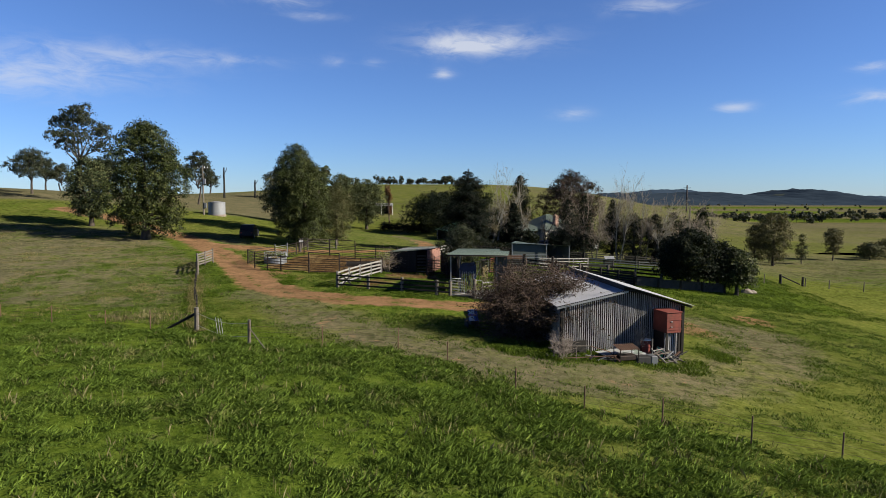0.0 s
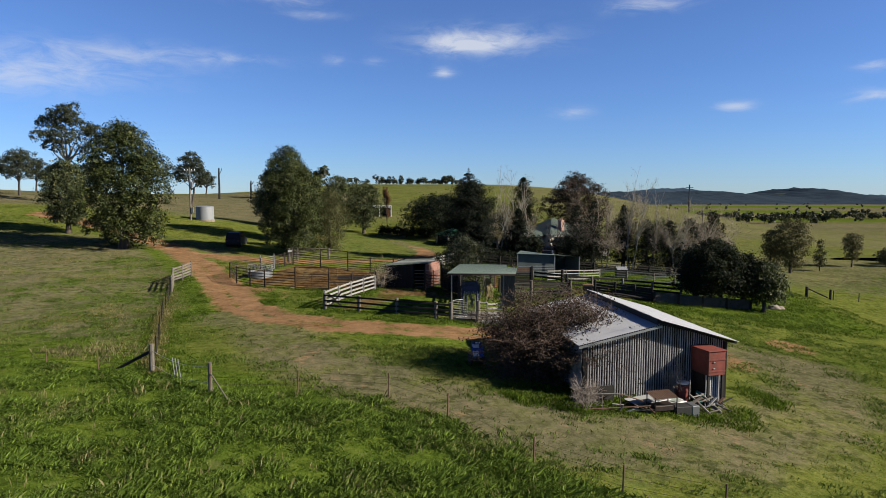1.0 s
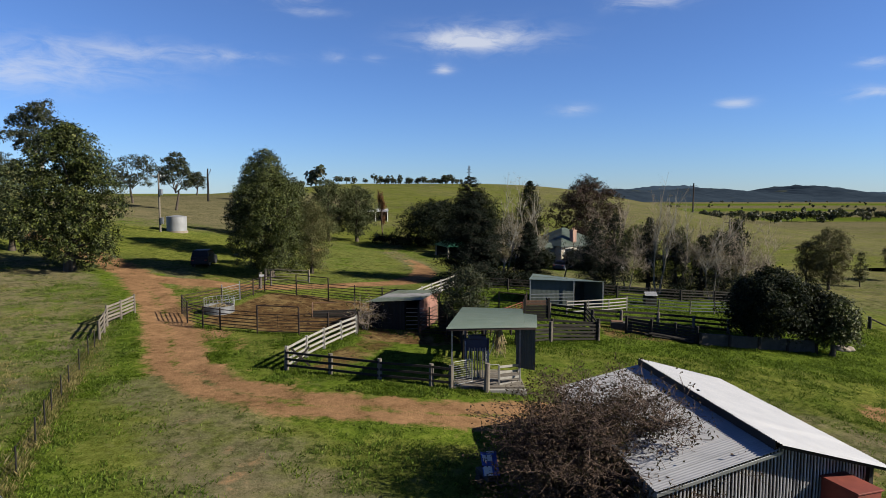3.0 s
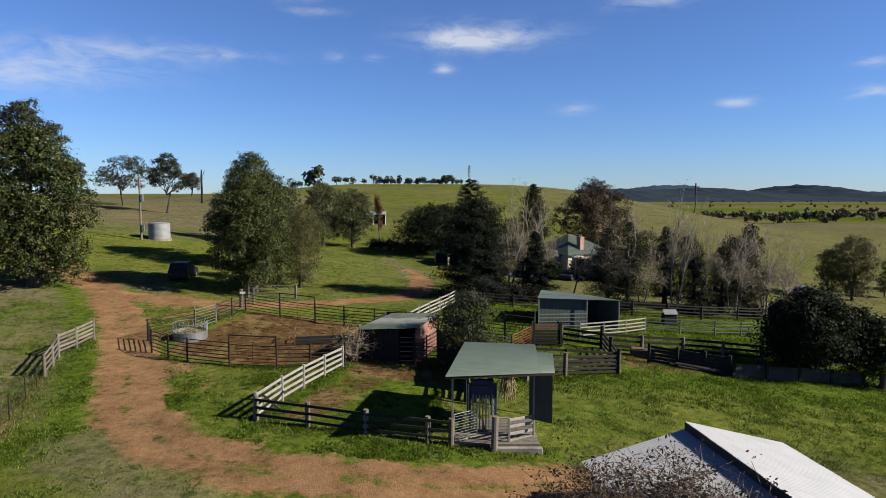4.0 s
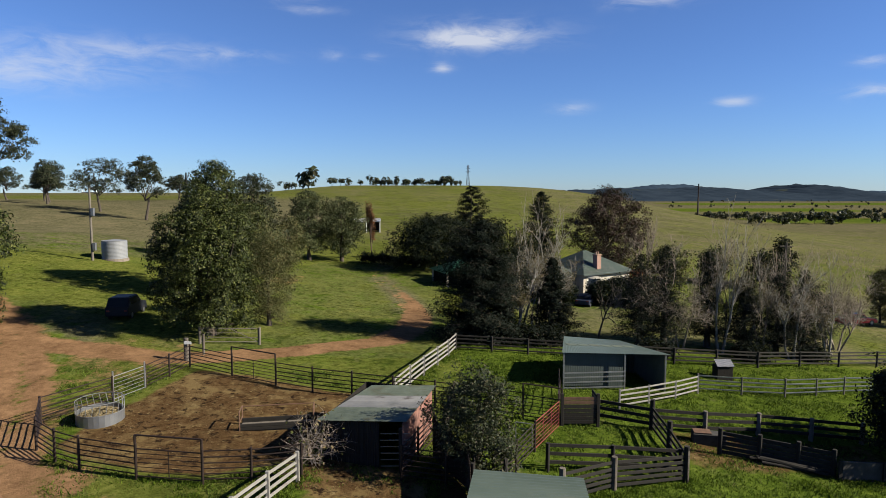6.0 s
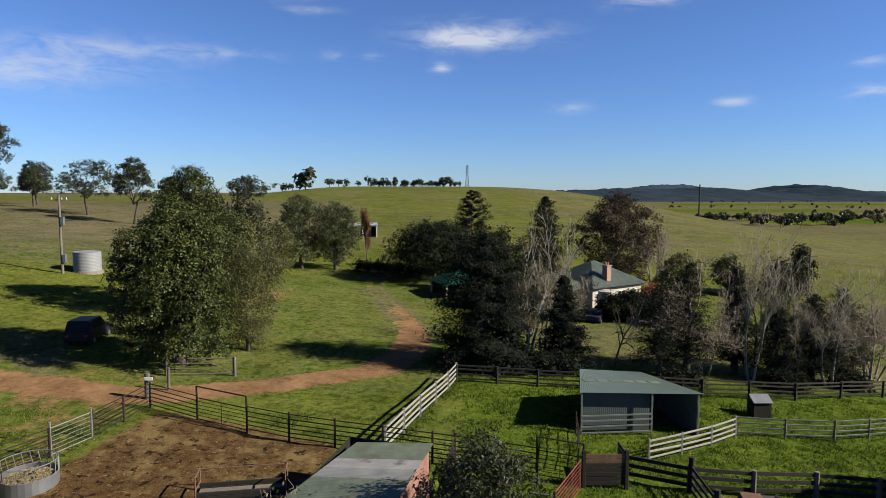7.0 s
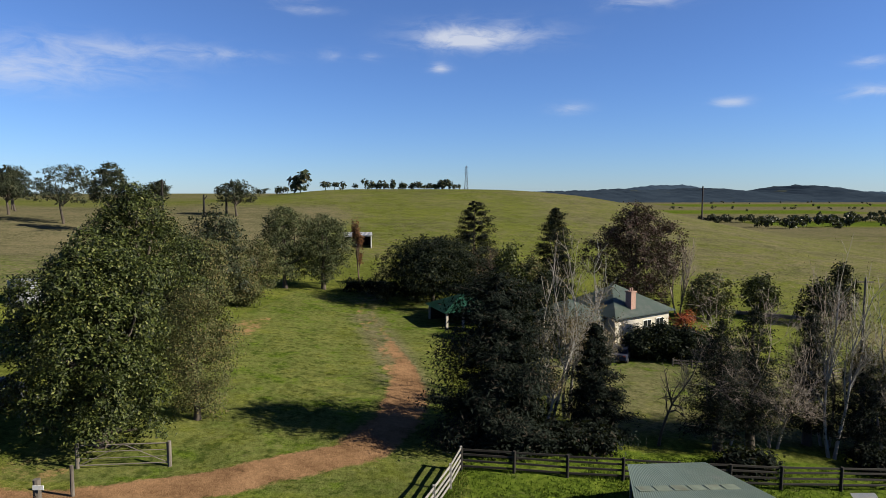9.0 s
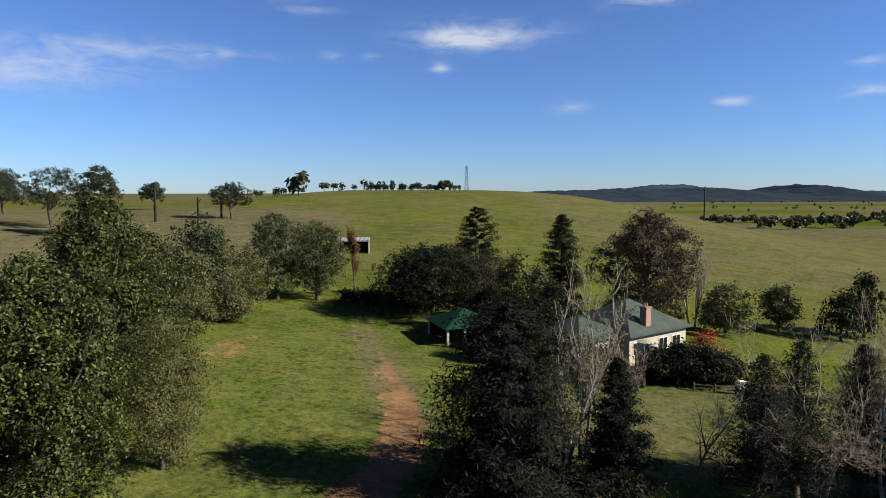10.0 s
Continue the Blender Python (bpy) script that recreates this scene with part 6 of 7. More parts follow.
# ---- clutter in front of the farm shed ----
def clutter():
    m = pose(10.35, 35.25, 0, 0, 0, 16.7)

    def at(x, y):
        p = m @ Vector((x * 0.9 - 1.2, y * 0.9 + 0.1, 0))
        return p.x, p.y

    x, y = at(0.2, -1.9)
    t = thing("old_feeder", x, y, turn=14, label="old feeder with a rusty red-brown iron roof on four thin legs", category="feeder")
    bm = B()
    sheet(bm, (-0.6, -0.4, 0.85), (0.6, -0.4, 0.85), (-0.6, 0.4, 1.0), (0.6, 0.4, 1.0), 11, 0.014)
    part("roof", bm, "rust_brown", t)
    for lx in (-0.54, 0.54):
        for ly in (-0.34, 0.34):
            bm = B()
            pipe(bm, (lx, ly, -0.1), (lx, ly, 0.9), 0.025, None, 6)
            part("leg", bm, "steel_dark", t)
    bm = B()
    block(bm, (-0.5, -0.3, 0.25), (0.5, 0.3, 0.5), 0.03)
    part("bin", bm, "steel_dark", t)
    x, y = at(1.55, -2.05)
    t = thing("metal_cabinet", x, y, turn=10, label="discarded white metal cabinet lying on its side", category="cabinet")
    bm = B()
    block(bm, (-0.75, -0.3, -0.1), (0.1, 0.3, 0.5), 0.02)
    part("body", bm, "black", t)
    bm = B()
    block(bm, (0.104, -0.32, -0.1), (0.45, 0.32, 0.52), 0.02)
    part("door", bm, "zinc", t)
    x, y = at(1.2, -0.9)
    t = thing("iron_sheets", x, y, turn=20, label="loose stack of corrugated iron sheets in the grass", category="iron sheets")
    for i in range(5):
        bm = B()
        z = 0.22 + 0.07 * i
        dx = 0.12 * (i % 3) - 0.3 * i
        sheet(bm, (dx - 1.0, -0.4, z), (dx - 1.0, 0.4, z + 0.02), (dx + 0.9, -0.38, z + 0.06), (dx + 0.9, 0.42, z + 0.08), 9, 0.016)
        part("sheet", bm, ("zinc", "zinc_wall", "green_roof", "zinc", "zinc_wall")[i], t)
    # ladder-like timber frames leaning on each other
    for k, (lx, ly, turn) in enumerate(((3.0, -1.6, 30), (3.6, -1.3, 42))):
        x, y = at(lx, ly)
        t = thing("old_ladder", x, y, turn=turn, label="broken pale timber ladder leaning in the rubbish heap", category="ladder")
        for sx in (-0.35, 0.35):
            bm = B()
            bar(bm, (sx, -0.65, 0.1), (sx, 0.55, 0.72), 0.05, 0.07, 0.005)
            part("side", bm, "timber" if k else "white_rail", t)
        for i in range(4):
            bm = B()
            f = (i + 0.4) / 4
            bar(bm, (-0.4, -0.65 + 1.2 * f, 0.13 + 0.62 * f), (0.4, -0.65 + 1.2 * f, 0.13 + 0.62 * f), 0.06, 0.03)
            part("rung", bm, "white_rail" if i % 2 else "timber", t)
    x, y = at(3.5, -0.6)
    t = thing("bucket", x, y, label="teal plastic bucket in the rubbish heap", category="bucket")
    bm = B()
    pipe(bm, (0, 0, 0.15), (0.08, 0, 0.62), 0.2, 0.26, 16)
    part("body", bm, "teal", t)
    x, y = at(2.7, -0.2)
    t = thing("drum", x, y, label="rusty drum with a white lid", category="drum")
    bm = B()
    pipe(bm, (0, 0, -0.1), (0, 0, 0.95), 0.3, None, 18)
    for z in (0.25, 0.6):
        pipe(bm, (0, 0, z), (0, 0, z + 0.04), 0.32, None, 18)
    part("body", bm, "rust", t)
    bm = B()
    pipe(bm, (0, 0, 0.96), (0, 0, 1.02), 0.31, None, 18)
    part("lid", bm, "white", t)
    for lx, ly, r in ((0.9, -1.2, 0.34), (-0.6, -1.6, 0.36), (2.2, -1.5, 0.33), (2.35, -1.25, 0.33)):
        x, y = at(lx, ly)
        t = thing("tyre", x, y, turn=lx * 40, label="worn black car tyre lying in the grass", category="tyre")
        bm = B()
        ring, S, Q = [], 20, 8
        for s in range(S):
            a = s / S * 2 * math.pi
            ring.append([bm.verts.new(((r + 0.1 * math.cos(b)) * math.cos(a), (r + 0.1 * math.cos(b)) * math.sin(a), 0.13 + 0.1 * math.sin(b))) for b in (q / Q * 2 * math.pi for q in range(Q))])
        for s in range(S):
            for q in range(Q):
                bm.faces.new((ring[s][q], ring[(s + 1) % S][q], ring[(s + 1) % S][(q + 1) % Q], ring[s][(q + 1) % Q]))
        part("tread", bm, "black", t)
    # bent pipe hoops and rails lying in the grass
    x, y = at(-2.2, -1.6)
    t = thing("pipe_frame", x, y, turn=4, label="bent grey pipe frame lying in the long grass", category="pipe frame")
    for i, (p, q) in enumerate((((-1.5, 0, 0.15), (-1.5, 0.1, 0.85)), ((-1.5, 0.1, 0.85), (0.2, 0.2, 0.8)), ((0.2, 0.2, 0.8), (1.2, 0.1, 0.5)), ((0.2, -0.1, 0.0), (0.2, 0.2, 0.8)), ((-1.9, -0.2, 0.25), (1.5, -0.2, 0.35)), ((-0.6, 0.0, 0.0), (-0.6, 0.15, 0.8)), ((1.2, 0.1, 0.5), (1.6, -0.4, 0.1)), ((-1.5, 0.1, 0.85), (-2.1, -0.3, 0.2)))):
        bm = B()
        pipe(bm, p, q, 0.026, None, 7)
        part("pipe", bm, "timber" if i % 2 else "rust_brown", t)
    rng = random.Random(8)
    t = thing("timber_scraps", *at(1.0, -1.3), turn=14, label="scattered grey boards and dark scraps in front of the shed", category="scrap timber")
    for i in range(60):
        bm = B()
        x, y = rng.uniform(-3.2, 3.2), rng.uniform(-0.9, 0.9)
        a, l = rng.uniform(0, 3.1), rng.uniform(0.3, 1.1)
        z = rng.uniform(0.05, 0.45)
        bar(bm, (x, y, z - 0.06 * x), (x + l * math.cos(a), y + l * math.sin(a) * 0.6, z + rng.uniform(-0.1, 0.2) - 0.06 * x), rng.uniform(0.06, 0.18), 0.03, 0.004)
        part("board", bm, rng.choice(("timber", "timber_dark", "rust_brown", "white_rail", "timber_dark", "zinc", "black")), t)
    x, y = at(-2.6, -0.35)
    t = thing("leaning_sheet", x, y, turn=16, label="dark old board leaning against the shed wall", category="board")
    bm = B()
    bar(bm, (-1.1, 0.0, 0.35), (0.9, 0.0, 0.35), 0.06, 0.95, 0.01)
    part("board", bm, "timber_dark", t)
    bare(*at(2.4, 0.0), 1.9, 0.7, 78, "twig", "dry grey weed bush against the shed", stems=8, depth=3, trunk=0.02, upright=0.6, name="shrub")
    bare(*at(-3.6, -1.2), 1.5, 1.0, 79, "twig", "dry grey weed bush beside the shed", stems=8, depth=3, trunk=0.02, upright=0.5, name="shrub")


clutter()

t = thing("trailer", 2.2, 39.4, turn=28, label="small old trailer with a tilted blue and white cover", category="trailer")
t.scale = (0.7, 0.7, 0.7)
bm = B()
bar(bm, (-0.75, -0.55, 0.72), (-0.35, 0.45, 1.55), 0.85, 0.05, 0.01)
c = part("cover", bm, "blue", t)
for i, (f0, f1, w, off) in enumerate(((0.02, 0.40, 0.44, -0.18), (0.60, 0.86, 0.5, -0.12), (0.44, 0.56, 0.25, 0.12), (0.88, 0.98, 0.4, 0.1))):
    bm = B()
    p, q = Vector((-0.75, -0.55, 0.75)), Vector((-0.35, 0.45, 1.58))
    bar(bm, p.lerp(q, f0) + Vector((off, 0, 0.008 * i)), p.lerp(q, f1) + Vector((off, 0, 0.008 * i)), w, 0.02)
    part("patch", bm, "white", c)
bm = B()
block(bm, (-1.0, -0.55, 0.4), (-0.2, 0.7, 0.75), 0.02)
part("tray", bm, "black", t)
for x in (-1.1, -0.1):
    bm = B()
    pipe(bm, (x - 0.08, 0.1, 0.3), (x + 0.08, 0.1, 0.3), 0.3, None, 16)
    part("wheel", bm, "black", t)
bm = B()
bar(bm, (-0.6, -0.55, 0.45), (-0.6, -1.3, 0.4), 0.08, 0.08)
part("drawbar", bm, "steel_dark", t)


# ---- vehicles ----
def car(name, x, y, turn, mat, label, size=(4.5, 1.8, 1.45), suv=False):
    L, W, H = size
    t = thing(name, x, y, turn=turn, label=label, category="car")
    t.location.z += 0.02
    hood = 0.62 * H
    prof = [(-L / 2, 0.42), (-L / 2 + 0.05, hood * 0.95), (-L / 2 + (0.25 if suv else 0.75), hood), (-L / 2 + (0.45 if suv else 1.25), H), (L / 2 - 1.9, H), (L / 2 - 1.2, hood * 1.02), (L / 2 - 0.15, hood * 0.88), (L / 2, 0.55), (L / 2 - 0.05, 0.3), (-L / 2 + 0.1, 0.3)]
    bm = B()
    a = [bm.verts.new((px, -W / 2 * (0.84 if pz > hood * 1.1 else 1), pz)) for px, pz in prof]
    b = [bm.verts.new((px, W / 2 * (0.84 if pz > hood * 1.1 else 1), pz)) for px, pz in prof]
    bm.faces.new(a)
    bm.faces.new(b[::-1])
    for i in range(len(prof)):
        j = (i + 1) % len(prof)
        bm.faces.new((a[i], b[i], b[j], a[j]))
    bmesh.ops.recalc_face_normals(bm, faces=bm.faces[:])
    bmesh.ops.bevel(bm, geom=bm.edges[:], offset=0.05, segments=2, affect="EDGES")
    part("body", bm, mat, t)
    for s in (-1, 1):
        bm = B()
        x0, x1 = prof[3][0] + 0.05, prof[4][0]
        c = [(prof[2][0] + 0.25, hood + 0.06), (x0 + 0.1, H - 0.1), (x1, H - 0.1), (prof[5][0] - 0.25, hood + 0.06)]
        f = bm.faces.new([bm.verts.new((px, s * (W / 2 * (1.01 if pz < H - 0.2 else 0.87)), pz)) for px, pz in c])
        part("side_window", bm, "glass", t)
        for wx in (-L / 2 + 0.85, L / 2 - 0.85):
            bm = B()
            pipe(bm, (wx, s * (W / 2 - 0.2), 0.33), (wx, s * (W / 2 + 0.01), 0.33), 0.33, None, 20)
            w = part("wheel", bm, "black", t)
            bm = B()
            pipe(bm, (wx, s * (W / 2), 0.33), (wx, s * (W / 2 + 0.025), 0.33), 0.19, None, 14)
            part("rim", bm, "zinc", w)
    for px, pz, qx, qz in ((prof[5][0] + 0.02, hood * 1.05, prof[4][0] + 0.04, H - 0.07), (prof[2][0] - 0.02, hood * 1.04, prof[3][0] - 0.04, H - 0.07)):
        bm = B()
        bm.faces.new([bm.verts.new(p) for p in ((px, -W / 2 * 0.88, pz), (px, W / 2 * 0.88, pz), (qx, W / 2 * 0.76, qz), (qx, -W / 2 * 0.76, qz))])
        part("window", bm, "glass", t)
    for s in (-1, 1):
        bm = B()
        block(bm, (L / 2 - 0.1, s * W * 0.36 - 0.14, 0.62), (L / 2 + 0.015, s * W * 0.36 + 0.14, 0.74), 0.02)
        part("headlight", bm, "white", t)
        bm = B()
        block(bm, (-L / 2 - 0.015, s * W * 0.38 - 0.12, 0.72), (-L / 2 + 0.08, s * W * 0.38 + 0.12, 0.86), 0.02)
        part("tail_light", bm, "rust", t)
    return t


car("four_wheel_drive", -27.1, 88.5, 96, "car_dark", "dark four-wheel drive parked in the shade of a tree", (4.4, 1.85, 1.85), True)
car("parked_car", 18.2, 112.2, 62, "car_blue", "grey-blue car parked in front of the house", (4.2, 1.75, 1.45))
car("parked_car", 52.2, 112.6, 8, "car_red", "red sedan parked beyond the bare trees", (4.6, 1.8, 1.45))


# ---- far things ----
def pylon():
    t = thing("power_pylon", 51.6, 1300, z=14, label="steel lattice power pylon beyond the hill", category="pylon")
    H = 54.0
    lv = [0, 10, 19, 27, 34, 40, 46, 51, 54]
    wd = [4.2, 3.5, 2.9, 2.3, 1.8, 1.4, 1.2, 0.8, 0.3]
    bm = B()
    for (z0, w0), (z1, w1) in zip(zip(lv, wd), list(zip(lv, wd))[1:]):
        c0 = [Vector((a * w0, b * w0, z0)) for a, b in ((-1, -1), (1, -1), (1, 1), (-1, 1))]
        c1 = [Vector((a * w1, b * w1, z1)) for a, b in ((-1, -1), (1, -1), (1, 1), (-1, 1))]
        for i in range(4):
            j = (i + 1) % 4
            bar(bm, c0[i], c1[i], 0.42)
            bar(bm, c0[i], c1[j], 0.3)
            bar(bm, c0[j], c1[i], 0.3)
            bar(bm, c1[i], c1[j], 0.3)
    part("tower", bm, "steel_dark", t)
    for z, w in ((40, 5.0), (46, 4.2), (51, 3.2)):
        bm = B()
        bar(bm, (-w, 0, z), (w, 0, z), 0.5)
        bar(bm, (-w, 0, z), (0, 0, z + 1.6), 0.3)
        bar(bm, (w, 0, z), (0, 0, z + 1.6), 0.3)
        part("crossarm", bm, "steel_dark", t)


pylon()
t = thing("power_pole", 265, 690, z=-17, label="tall dark power pole far off in the valley", category="power pole")
bm = B()
pipe(bm, (0, 0, -1), (0, 0, 39), 0.9, 0.7, 8)
part("pole", bm, "steel_dark", t)
bm = B()
bar(bm, (-4, 0, 36), (4, 0, 36), 0.5)
part("crossarm", bm, "steel_dark", t)
t = thing("power_pole", 46.0, 118.0, label="grey timber power pole beyond the bare trees", category="power pole")
bm = B()
pipe(bm, (0, 0, -0.5), (0, 0, 9.2), 0.15, 0.11, 9)
part("pole", bm, "timber", t)
bm = B()
bar(bm, (-0.9, 0, 8.7), (0.9, 0, 8.7), 0.1, 0.12)
part("crossarm", bm, "timber", t)

# pond in the low paddock
MAT["pond"], pk, pb = material("still_pond_water", 0.08, 0.0, 0.5)
pb.inputs["Base Color"].default_value = (0.03, 0.035, 0.03, 1)
bump(pk, pb, pk.noise(1.5, 3, 0.5, place_of(pk)), 0.04, 0.02)
n = 48
ring = [(91 + 9.5 * math.cos(a) * (1 + 0.12 * math.sin(3 * a)), 141 + 5.0 * math.sin(a) * (1 + 0.15 * math.cos(2 * a))) for a in (i / n * 2 * math.pi for i in range(n))]
top = -4.55
bm = B()
bm.faces.new([bm.verts.new((x, y, top)) for x, y in ring])
bmesh.ops.solidify(bm, geom=bm.faces[:], thickness=0.5)
tagged(part("water", bm, "pond"), "small still pond in the low paddock", "pond", kind="structure")

# garden of the house
t = thing("garden_wall", 38, 141.5, label="low retaining wall of pale stones beyond the house", category="wall")
o = (38, 141.5, g(38, 141.5))
rng = random.Random(6)
for i in range(46):
    x, y = 38 + i * 0.33, 141.5 - i * 0.03
    bm = B()
    bmesh.ops.create_icosphere(bm, subdivisions=1, radius=0.42)
    k = rng.uniform(0.7, 1.25)
    for v in bm.verts:
        v.co = Vector((v.co.x * k, v.co.y * 0.7, v.co.z * rng.uniform(0.7, 1.0))) + Vector((x - o[0], y - o[1], g(x, y) - o[2] + 0.25))
    part("stone", bm, "stone", t)
fence([(22.6, 110.4), (24.4, 110.2), (26.2, 110.1)], 0.7, (0.3, 0.6), "low pale log rail in the garden", rail=(0.06, 0.1), post_r=0.07, seed=70)
fence([(36, 108.5), (39, 110), (41.5, 116), (44, 122)], 1.1, (0.35, 0.7, 1.05), "grey garden rail fence", rail=(0.04, 0.1), post_r=0.07, seed=71)
t = thing("meter_box", 26.8, 110.2, label="small white box on a post in the garden", category="box")
bm = B()
block(bm, (-0.3, -0.2, 0.5), (0.3, 0.2, 1.2), 0.02)
part("box", bm, "white", t)
bm = B()
block(bm, (-0.06, -0.06, -0.2), (0.06, 0.06, 0.5))
part("post", bm, "timber", t)
broadleaf(25.6, 115.2, 4.6, 1.7, 101, "leaf_orange", "bark", 4500, 0.09, 14, 0.05, 0.08, 0.45, "bright orange-red autumn shrub in the garden", name="shrub", low=0.8)
for x, y, h, r, s in ((20.4, 112.4, 3.2, 2.1, 102), (22.4, 112.8, 3.5, 2.2, 103), (24.6, 112.6, 3.3, 2.2, 104), (26.6, 113.4, 2.7, 1.8, 105), (12.0, 115, 3.6, 2.2, 106), (8.0, 118, 5.5, 2.6, 107), (15.0, 112, 3.0, 1.8, 131), (10.5, 122, 6.0, 2.8, 132), (13.2, 127, 7.0, 3.0, 133), (5.6, 130, 6.0, 2.6, 134)):
    broadleaf(x, y, h, r, s, "leaf_dark", "bark", 7000, 0.15, 18, 0.0, 0.1, 0.4, "dense dark garden shrub beside the house", name="shrub", low=0.95, hollow=0.4, group="garden shrubs")
broadleaf(9.0, 132, 9.5, 2.2, 108, "leaf_fig", "bark", 6000, 0.17, 22, 0.0, 0.2, 0.4, "ivy-green tree beside the carport", low=0.9)
broadleaf(12.5, 137, 7.5, 3.5, 109, "leaf_olive", "bark", 6000, 0.19, 22, 0.0, 0.2, 0.4, "dull green tree behind the house", low=0.9)
broadleaf(36.5, 135, 6.5, 3.2, 110, "leaf_olive", "bark", 6000, 0.18, 20, 0.0, 0.2, 0.4, "olive and rust-coloured shrub behind the house", low=0.9)
broadleaf(45.5, 139, 6.2, 2.6, 111, "leaf_fig", "bark", 5000, 0.17, 20, 0.12, 0.16, 0.45, "round yellow-green tree beyond the garden")
for x, y, h, r, s in ((52, 136, 6.5, 2.8, 112), (57, 139, 8.5, 2.2, 113)):
    broadleaf(x, y, h, r, s, "leaf_dark", "bark", 4500, 0.18, 20, 0.02, 0.16, 0.45, "dark tree beyond the garden", low=0.8)
bare(33.5, 138, 10.5, 3.0, 114, "twig", "leafless pale tree behind the house", leaf="leaf_yellow", leaf_count=300, stems=2, upright=0.8)
broadleaf(-31, 122, 9.5, 3.8, 115, "leaf_olive", "bark", 9000, 0.17, 24, 0.05, 0.25, 0.45, "olive-green tree above the lawn", low=0.8)
broadleaf(-27, 126, 11.5, 4.4, 116, "leaf_gum", "bark", 7000, 0.18, 22, 0.05, 0.25, 0.45, "grey-green tree above the lawn", low=0.8)
broadleaf(-27.2, 130, 10, 4.2, 117, "leaf_olive", "bark", 12000, 0.12, 22, 0.05, 0.25, 0.45, "brownish feathery tree above the lawn", low=0.8)

for x, y, h, r, s, m in ((-24.4, 117, 8.4, 2.9, 135, "leaf_olive"), (-24.6, 136, 8.0, 3.2, 136, "leaf_olive"), (-23.4, 126, 4.0, 2.0, 137, "leaf_olive")):
    broadleaf(x, y, h, r, s, m, "bark", 9000, 0.12, 24, 0.0, 0.14, 0.4, "feathery olive-brown tree along the lawn", low=0.85, per=36, tuft=3.5, ragged=0.3, group="olive trees along the lawn")
for i in range(7):
    broadleaf(-13.5 + 1.7 * i, 147.0 - 0.5 * i, 1.7 + 0.3 * (i % 3), 1.3, 140 + i, "leaf_dark", "bark", 1200, 0.14, 10, 0.0, 0.06, 0.4, "low dark bush at the end of the lawn", name="shrub", low=0.95, group="bushes at the end of the lawn")


def far_woods(name, places, size, mat, label, seed):
    """Trees far off, each a clump of big leaves on a stem, joined."""
    rng = np.random.default_rng(seed)
    V, F, n = [], [], 0
    for x, y, h in places:
        z = float(terrain(x, y))
        k = 110
        r = h * rng.uniform(0.22, 0.42)
        d = unit(rng.normal(0, 1, (k, 3)))
        lobe = rng.normal(0, 0.55, (4, 3))[rng.integers(0, 4, k)] * np.array([r, r, h * 0.2])
        at = np.array([x, y, z + h * rng.uniform(0.42, 0.52)]) + lobe + d * np.array([r, r, h * 0.3]) * (0.4 + 0.5 * rng.random((k, 1)))
        v, f = leaves(rng, at, d, size * h / 10, 0.1, 0.7)
        trunk = np.array([[x - 0.2, y, z - 0.5], [x + 0.2, y, z - 0.5], [x + 0.12, y, z + h * 0.5], [x - 0.12, y, z + h * 0.5]])
        V += [v, trunk]
        F += [f + n, np.array([[0, 1, 2, 3]]) + n + len(v)]
        n += len(v) + 4
    raw(name, np.concatenate(V), np.concatenate(F), mat, None, label)
    tagged(bpy.context.scene.objects[name], label, "trees", kind="stuff")


rng = np.random.default_rng(77)
crest = [(-77, 402, 16), (-62, 455, 7), (-66, 450, 6), (-54, 456, 5), (-44, 458, 8), (-38, 460, 7), (-30, 458, 7.5), (-24, 462, 6), (-17, 460, 7), (-12, 458, 6.5), (-7, 461, 6.5), (-2, 463, 6), (2, 462, 8), (6, 464, 8.5), (-105, 420, 6), (-97, 430, 7), (-91, 430, 7), (-70, 440, 8), (-81, 420, 6), (10, 466, 5)]
crest = [(x, y, h if h > 12 else h * 0.92) for x, y, h in crest]
crest += [(float(x), 463.0, float(h)) for x, h in zip(rng.uniform(-46, 14, 44), rng.uniform(2.0, 5.0, 44))]
far_woods("crest_trees", crest, 1.1, "leaf_gum", "line of small gum trees along the hill crest", 1)
rows = [(float(x), 745 + float(d), float(h)) for x, d, h in zip(rng.uniform(285, 640, 130), rng.normal(0, 8, 130), rng.uniform(6, 11, 130))]
rows += [(float(x), 640 + float(d), float(h)) for x, d, h in zip(rng.uniform(290, 640, 26), rng.normal(0, 10, 26), rng.uniform(7, 16, 26))]
rows += [(float(x), 860 + float(d), float(h)) for x, d, h in zip(rng.uniform(480, 900, 26), rng.normal(0, 14, 26), rng.uniform(8, 14, 26))]
rows += [(float(x), 1250 + float(d), float(h)) for x, d, h in zip(rng.uniform(350, 1300, 22), rng.normal(0, 60, 22), rng.uniform(6, 10, 22))]
rows += [(float(x), float(y), float(h)) for x, y, h in zip(rng.uniform(300, 1700, 30), rng.uniform(1500, 2200, 30), rng.uniform(6, 9, 30))]
far_woods("valley_trees", rows, 1.1, "leaf_gum", "rows of trees between the valley paddocks", 2)


